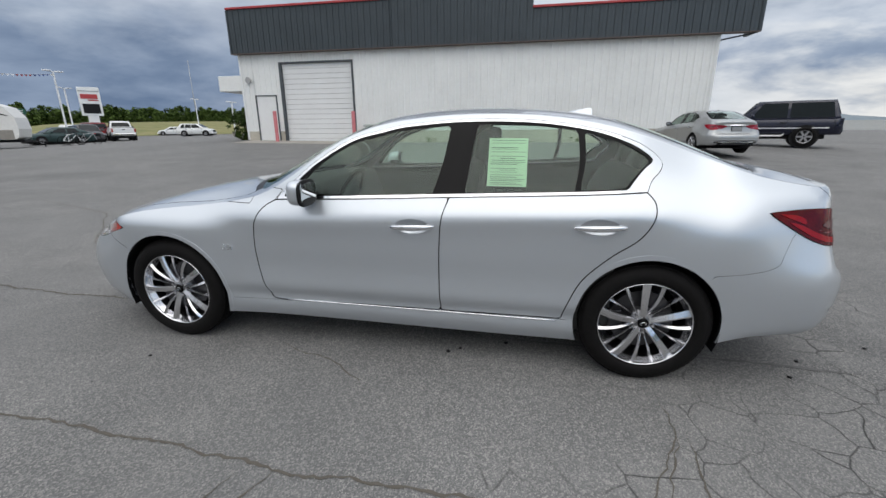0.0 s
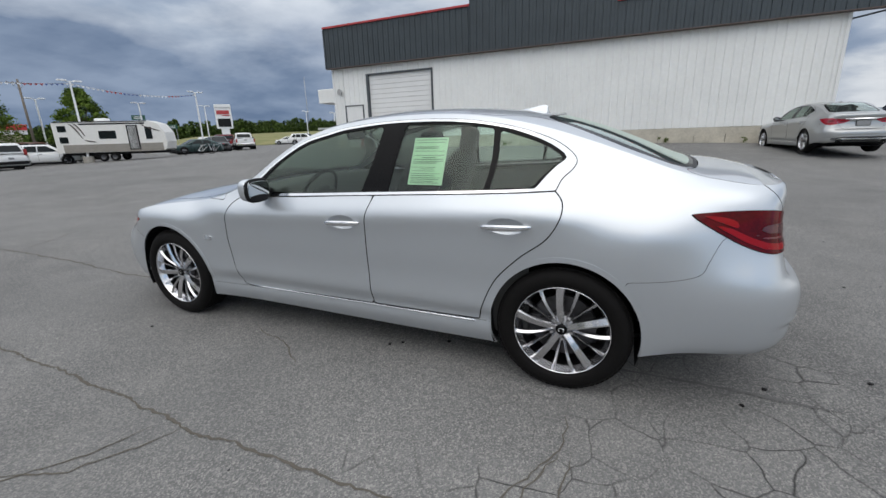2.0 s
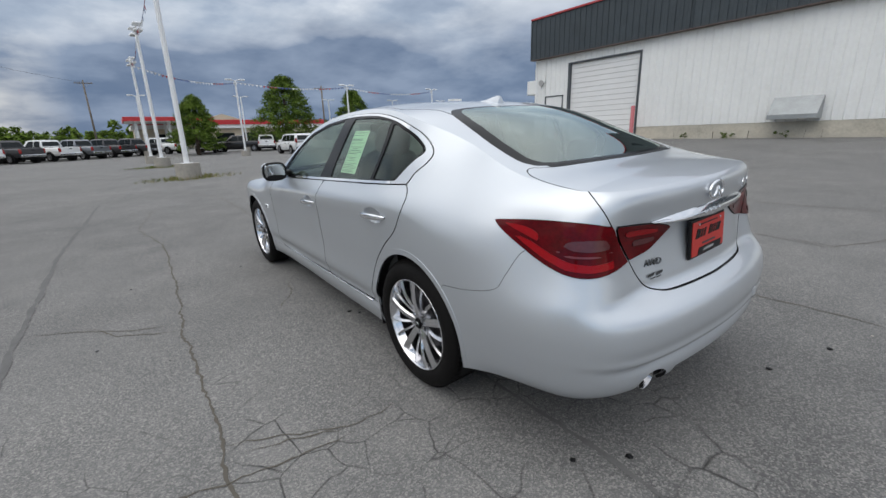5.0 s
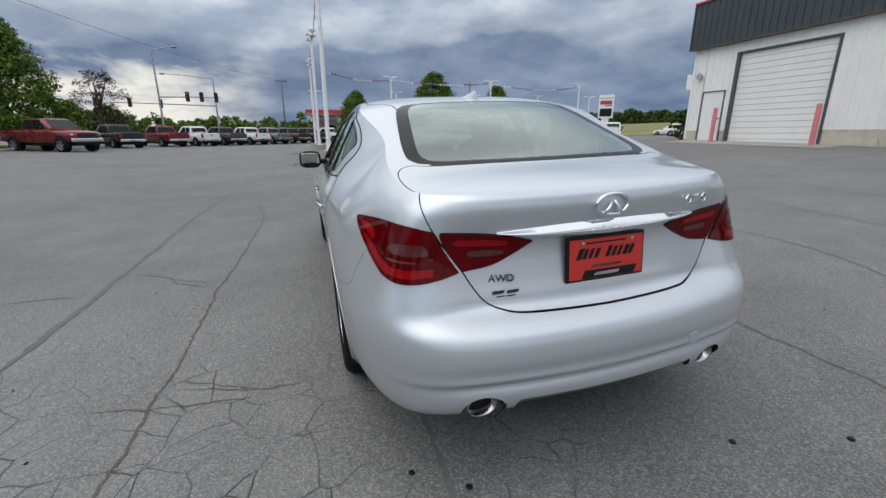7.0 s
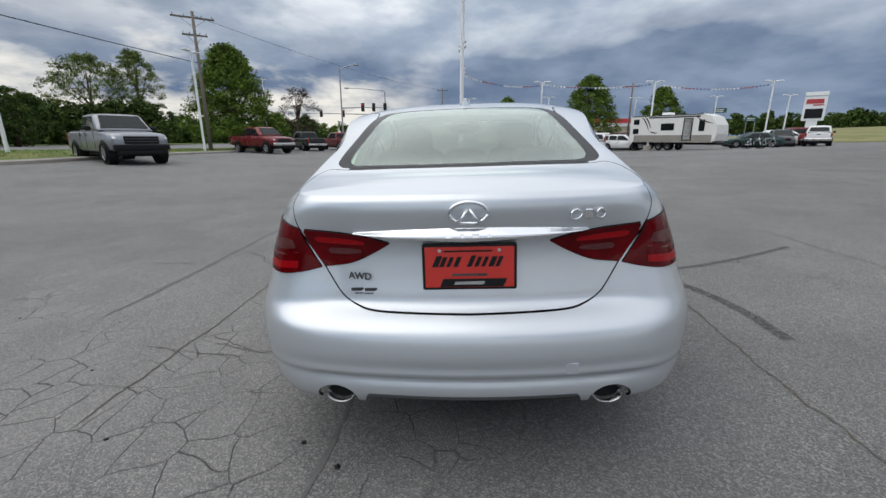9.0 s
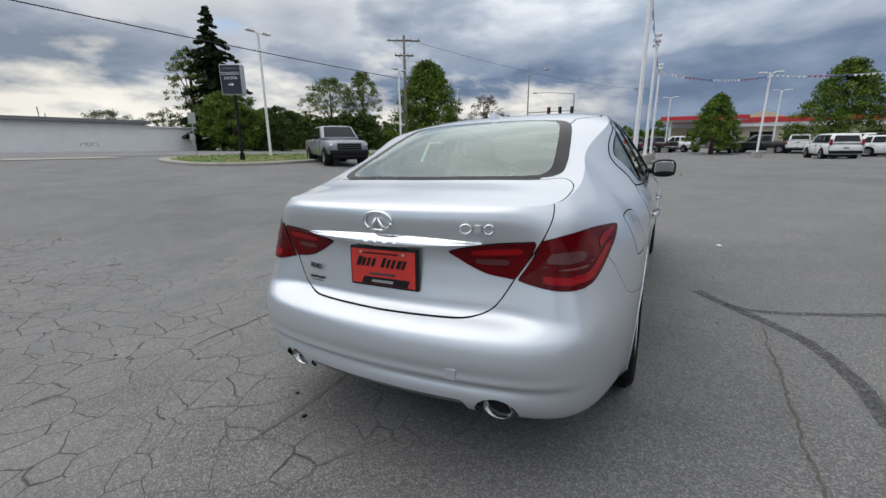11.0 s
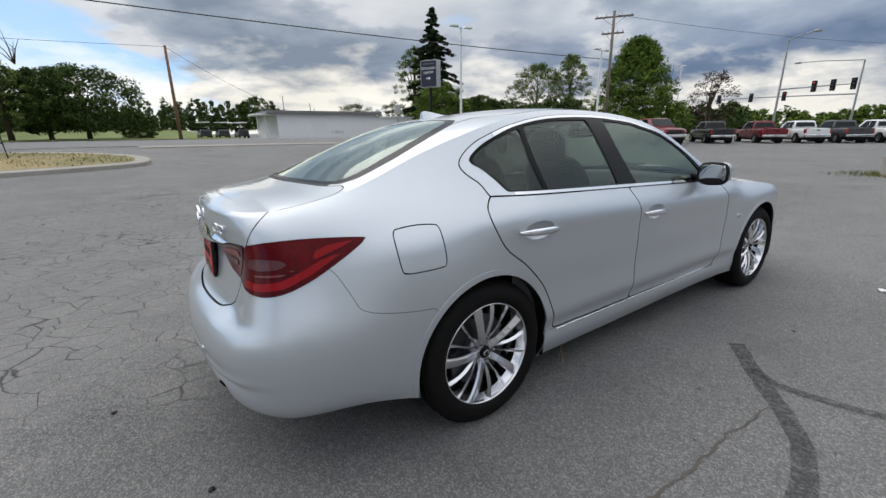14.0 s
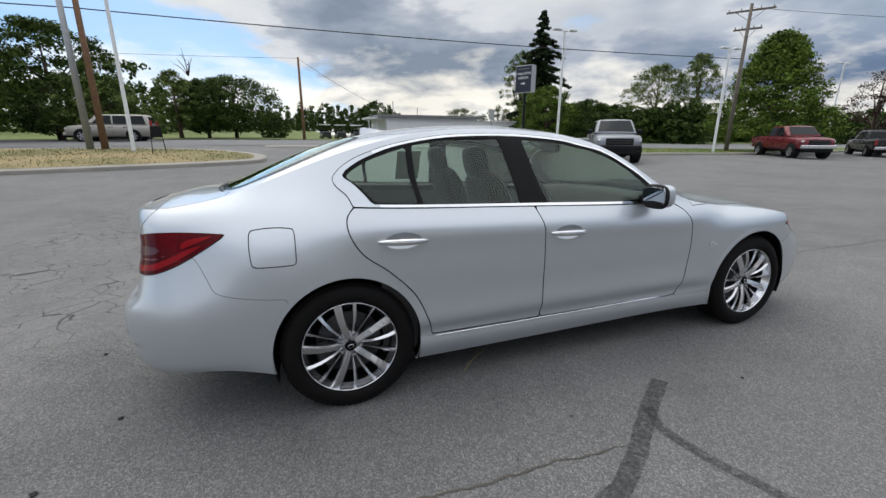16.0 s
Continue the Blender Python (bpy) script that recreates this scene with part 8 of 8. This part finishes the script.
# distance haze is put into the ridge's blue-grey colour
ridge = part("far_ridge", bm, material("far_ridge_blue", (.20, .24, .27), 1.0, 0, .15, .002), None, "", True)
tagged(ridge, "hazy blue-grey mountain ridge", "mountain", kind="structure")


# weeds at the foot of the foundation
rng = np.random.default_rng(77)
for x, n in ((-5.1, 5), (-3.6, 9), (-1.9, 5), (3.2, 8), (5.9, 4)):
    cs = [(rng.normal() * .10, rng.normal() * .03, .05 + .18 * rng.random()) for _ in range(n)]
    o = leaf_mesh("weed", cs, .075, rng, LEAF_OLIVE, None, 8, .07)
    o.matrix_world = at(x, 17.06)
    tagged(o, "small green weed at the foot of a concrete foundation", "weed", "weeds by the wall")

# green road signs beyond the trailer
for x, y, zc, w, h in ((-73.5, 44.0, 5.9, 1.9, .75), (-71.9, 48.4, 4.4, 1.6, .75)):
    z = float(level(x, y))
    g = empty("road_sign", at(x, y, -32), "green road sign on steel posts", "sign", "green road signs")
    for k in (-.6, .6):
        tubed("post", (0, k, -.1), (0, k, zc - z + h / 2), .05, STEEL, g)
    boxed("panel", .05, .09, -w / 2, w / 2, zc - z - h / 2, zc - z + h / 2, material("sign_green", (.012, .075, .05), .5), g, "green panel", .01)
    for q in (-.20, .06):
        boxed("white_bar", .09, .10, -w * .36, w * .3, zc - z + q, zc - z + q + .09, WHITE, g, "plain white bar", .004)


# ---------------------------------------------------------------- cracks, marks and litter on the asphalt
CRACK = material("crack_dark", (0.016, 0.015, 0.014), 0.95, 0.0, 0.3, 20.0)


def ribbon(name, pts, width, mat, label, cat, jag=.02, seed=1, step_len=.05, lift=.003, taper=True, kind="stuff"):
    """A ragged strip laid on the ground along pts."""
    rng = random.Random(seed)
    P = [np.array(p, float) for p in pts]
    line = []
    for a, b in zip(P, P[1:]):
        n = max(1, int(np.linalg.norm(b - a) / step_len))
        line += [a + (b - a) * i / n for i in range(n)]
    line.append(P[-1])
    off = 0.0
    verts, faces = [], []
    n = len(line)
    for i, p in enumerate(line):
        d = line[min(i + 1, n - 1)] - line[max(i - 1, 0)]
        d = d / max(np.linalg.norm(d), 1e-6)
        q = np.array([-d[1], d[0]])
        off = off * .72 + rng.uniform(-jag, jag)
        w = width * (rng.uniform(.45, 1.25) if taper else rng.uniform(.92, 1.05)) / 2
        if taper:
            w *= min(1, (i + .6) / 6, (n - i - .4) / 6)
        c = p + q * off
        for s in (-1, 1):
            x, y = c + q * w * s
            verts.append((x, y, float(level(x, y)) + lift))
    for i in range(n - 1):
        faces.append((2 * i + 1, 2 * i, 2 * i + 2, 2 * i + 3))
    return tagged(mesh_part(name, verts, faces, mat), label, cat, kind=kind)


CRACKS = [([(-3.4, -1.68), (-1.6, -1.71), (-.76, -1.73), (-.22, -1.79), (.6, -1.77), (1.3, -1.80), (2.2, -1.84)], .018), ([(-.22, -1.79), (-.27, -1.97), (-.42, -2.16), (-.75, -2.36)], .012),
          ([(-.9, -2.66), (-.70, -2.34), (-.45, -2.08), (-.35, -1.84)], .010), ([(-.46, -3.6), (-.44, -3.07), (-.36, -2.76)], .010), ([(-7.2, -.33), (-5.1, -.33), (-4.1, -.36), (-2.9, -.44), (-2.3, -.42)], .022),
          ([(-.74, -.85), (-.34, -1.0), (-.06, -1.19)], .010), ([(1.24, -1.79), (1.36, -1.55), (1.49, -1.31), (1.50, -1.05)], .010), ([(.3, 1.60), (.9, 1.57), (1.6, 1.53), (2.2, 1.55), (2.9, 1.52)], .014),
          ([(-1.5, 3.58), (.12, 3.65), (.71, 3.68), (1.17, 3.56), (1.64, 3.33), (2.4, 3.2)], .014), ([(-6.6, -1.6), (-4.6, -1.9), (-3.3, -1.70)], .014), ([(-9.5, -.9), (-7.2, -.33)], .016),
          ([(4.2, 4.6), (2.8, 5.4), (1.2, 5.2), (-1.0, 5.6)], .018), ([(5.2, 7.6), (2.0, 7.9), (-1.5, 7.4)], .02), ([(1.55, -1.30), (1.50, -1.7), (1.42, -2.1)], .010), ([(-4.1, .8), (-5.5, 2.2), (-7.6, 2.9)], .016)]
for i, (pts, w) in enumerate(CRACKS):
    ribbon("asphalt_crack", pts, w * .85, CRACK, "dark ragged crack in the asphalt", "crack", .011, 100 + i, .03)
for i, (pts, w) in enumerate((([(-5.41, -.27), (-5.52, .02), (-5.64, .30), (-5.9, .55)], .016), ([(1.89, 3.34), (2.29, 3.29), (2.54, 3.80), (2.91, 5.02)], .014), ([(1.35, -1.72), (1.40, -1.52), (1.50, -1.30)], .010))):
    ribbon("asphalt_crack", pts, w * .85, CRACK, "dark ragged crack in the asphalt", "crack", .011, 140 + i, .03)
ribbon("asphalt_hole", [(3.15, -9.42), (2.62, -9.70), (2.30, -9.76), (2.02, -9.92)], .11, CRACK, "shallow dark broken place in the asphalt", "pothole", .05, 150, .06)
SEAM = material("seam_tar", (0.115, 0.114, 0.113), 0.85, 0.0, 0.2, 8.0)
ribbon("asphalt_seam", [(-8.6, -2.45), (-5.7, -2.61), (-3.7, -2.73), (-1.2, -2.72), (1.0, -2.75)], .05, SEAM, "faint dark paving seam", "seam", .012, 60, .08)

ribbon("asphalt_seam", [(.7, -.56), (1.3, -.57), (1.9, -.58), (2.7, -.62)], .028, SEAM, "faint dark paving seam", "seam", .008, 61, .05)


def lamp_weeds(x, y, seed):
    """Low weeds and dry grass in the cracks round a lamp's pedestal."""
    rng = random.Random(seed)
    verts, faces = [], []
    for _ in range(420):
        a, r = rng.uniform(0, 6.283), .40 + .95 * rng.random() ** 2
        px, py = x + r * math.cos(a) * .8, y + r * math.sin(a) * 1.25
        z = float(level(px, py))
        w, h, b = rng.uniform(.006, .016), rng.uniform(.04, .17) * (1.3 - .6 * r), rng.uniform(0, 6.283)
        k = len(verts)
        verts += [(px - w * math.cos(b), py - w * math.sin(b), z), (px + w * math.cos(b), py + w * math.sin(b), z), (px + rng.uniform(-.06, .06), py + rng.uniform(-.06, .06), z + max(h, .03))]
        faces.append((k, k + 1, k + 2))
    tagged(mesh_part("weeds", verts, faces, GRASS if seed % 2 else DRYGRASS), "low weeds round the foot of a lot lamp", "weeds", kind="stuff")


for k, (x, y) in enumerate(((-13.7, -.15), (-13.7, -.1), (-23.6, -.2), (-23.6, -.2))):
    lamp_weeds(x, y, 300 + k)


def faint_rubber():
    m = bpy.data.materials.new("rubber_mark")
    m.use_nodes = True
    nt = m.node_tree
    b = nt.nodes["Principled BSDF"]
    b.inputs["Base Color"].default_value = (.045, .045, .046, 1)
    b.inputs["Roughness"].default_value = .8
    co = nt.nodes.new("ShaderNodeTexCoord").outputs["Object"]
    n = node(nt, "TexNoise", Scale=40.0, Detail=5.0)
    nt.links.new(co, n.inputs["Vector"])
    nt.links.new(ramp(nt, n.outputs[0], [(.32, (.18, .18, .18)), (.62, (.55, .55, .55))]), b.inputs["Alpha"])
    return m


RUBBED = faint_rubber()
ribbon("tyre_mark", [(-.24, 1.25), (-.08, 1.36), (.06, 1.46), (.31, 1.65), (.53, 1.79), (.77, 1.86), (1.06, 1.90), (1.40, 1.89)], .085, RUBBED, "curved black tyre mark on asphalt", "tyre mark", .002, 71, .05, .004, False)
ribbon("tyre_mark", [(.02, 1.42), (.09, 1.55), (.09, 1.68), (.05, 1.85), (-.05, 2.15), (-.20, 2.5), (-.40, 2.92), (-.64, 3.35)], .055, RUBBED, "curved black tyre mark on asphalt", "tyre mark", .002, 72, .05, .006, False)


def litter():
    rng = random.Random(9)
    bits = [(.35, -.77, .017, BLACK), (2.40, -.53, .014, BLACK), (2.27, -.71, .013, BLACK), (.70, -.61, .015, BLACK), (.42, -.72, .012, BLACK), (2.9, -.3, .015, BLACK), (2.55, .55, .014, BLACK), (2.7, 1.0, .016, BLACK), (-2.04, 1.565, .03, WHITE)]
    bits += [(rng.uniform(-3, 4.5), rng.choice((-1, 1)) * rng.uniform(1.1, 4.0), rng.uniform(.005, .012), rng.choice((BLACK, CONCRETE, DARKMETAL))) for _ in range(70)]
    for x, y, r, mat in bits:
        bm = bmesh.new()
        bmesh.ops.create_icosphere(bm, subdivisions=1, radius=1.0)
        for v in bm.verts:
            v.co = Vector((v.co.x * r * rng.uniform(.7, 1.4), v.co.y * r * rng.uniform(.6, 1.3), v.co.z * r * .45))
        o = part("pebble", bm, mat)
        o.matrix_world = at(x, y, rng.uniform(0, 360), r * .3)
        tagged(o, "small loose stone or leaf bit on asphalt", "pebble", "loose bits on the asphalt")
    for k, (x, y, a) in enumerate(((.60, .60, 40), (.66, .64, 52))):
        bm = bmesh.new()
        sweep(bm, [(-.16, 0, .004), (-.05, .012, .012), (.06, .004, .010), (.15, -.01, .004)], .0022, 5)
        o = part("straw", bm, material("straw", (.42, .36, .18), .8))
        o.matrix_world = at(x, y, a)
        tagged(o, "dry straw lying beside the sedan", "straw", "straws")


litter()
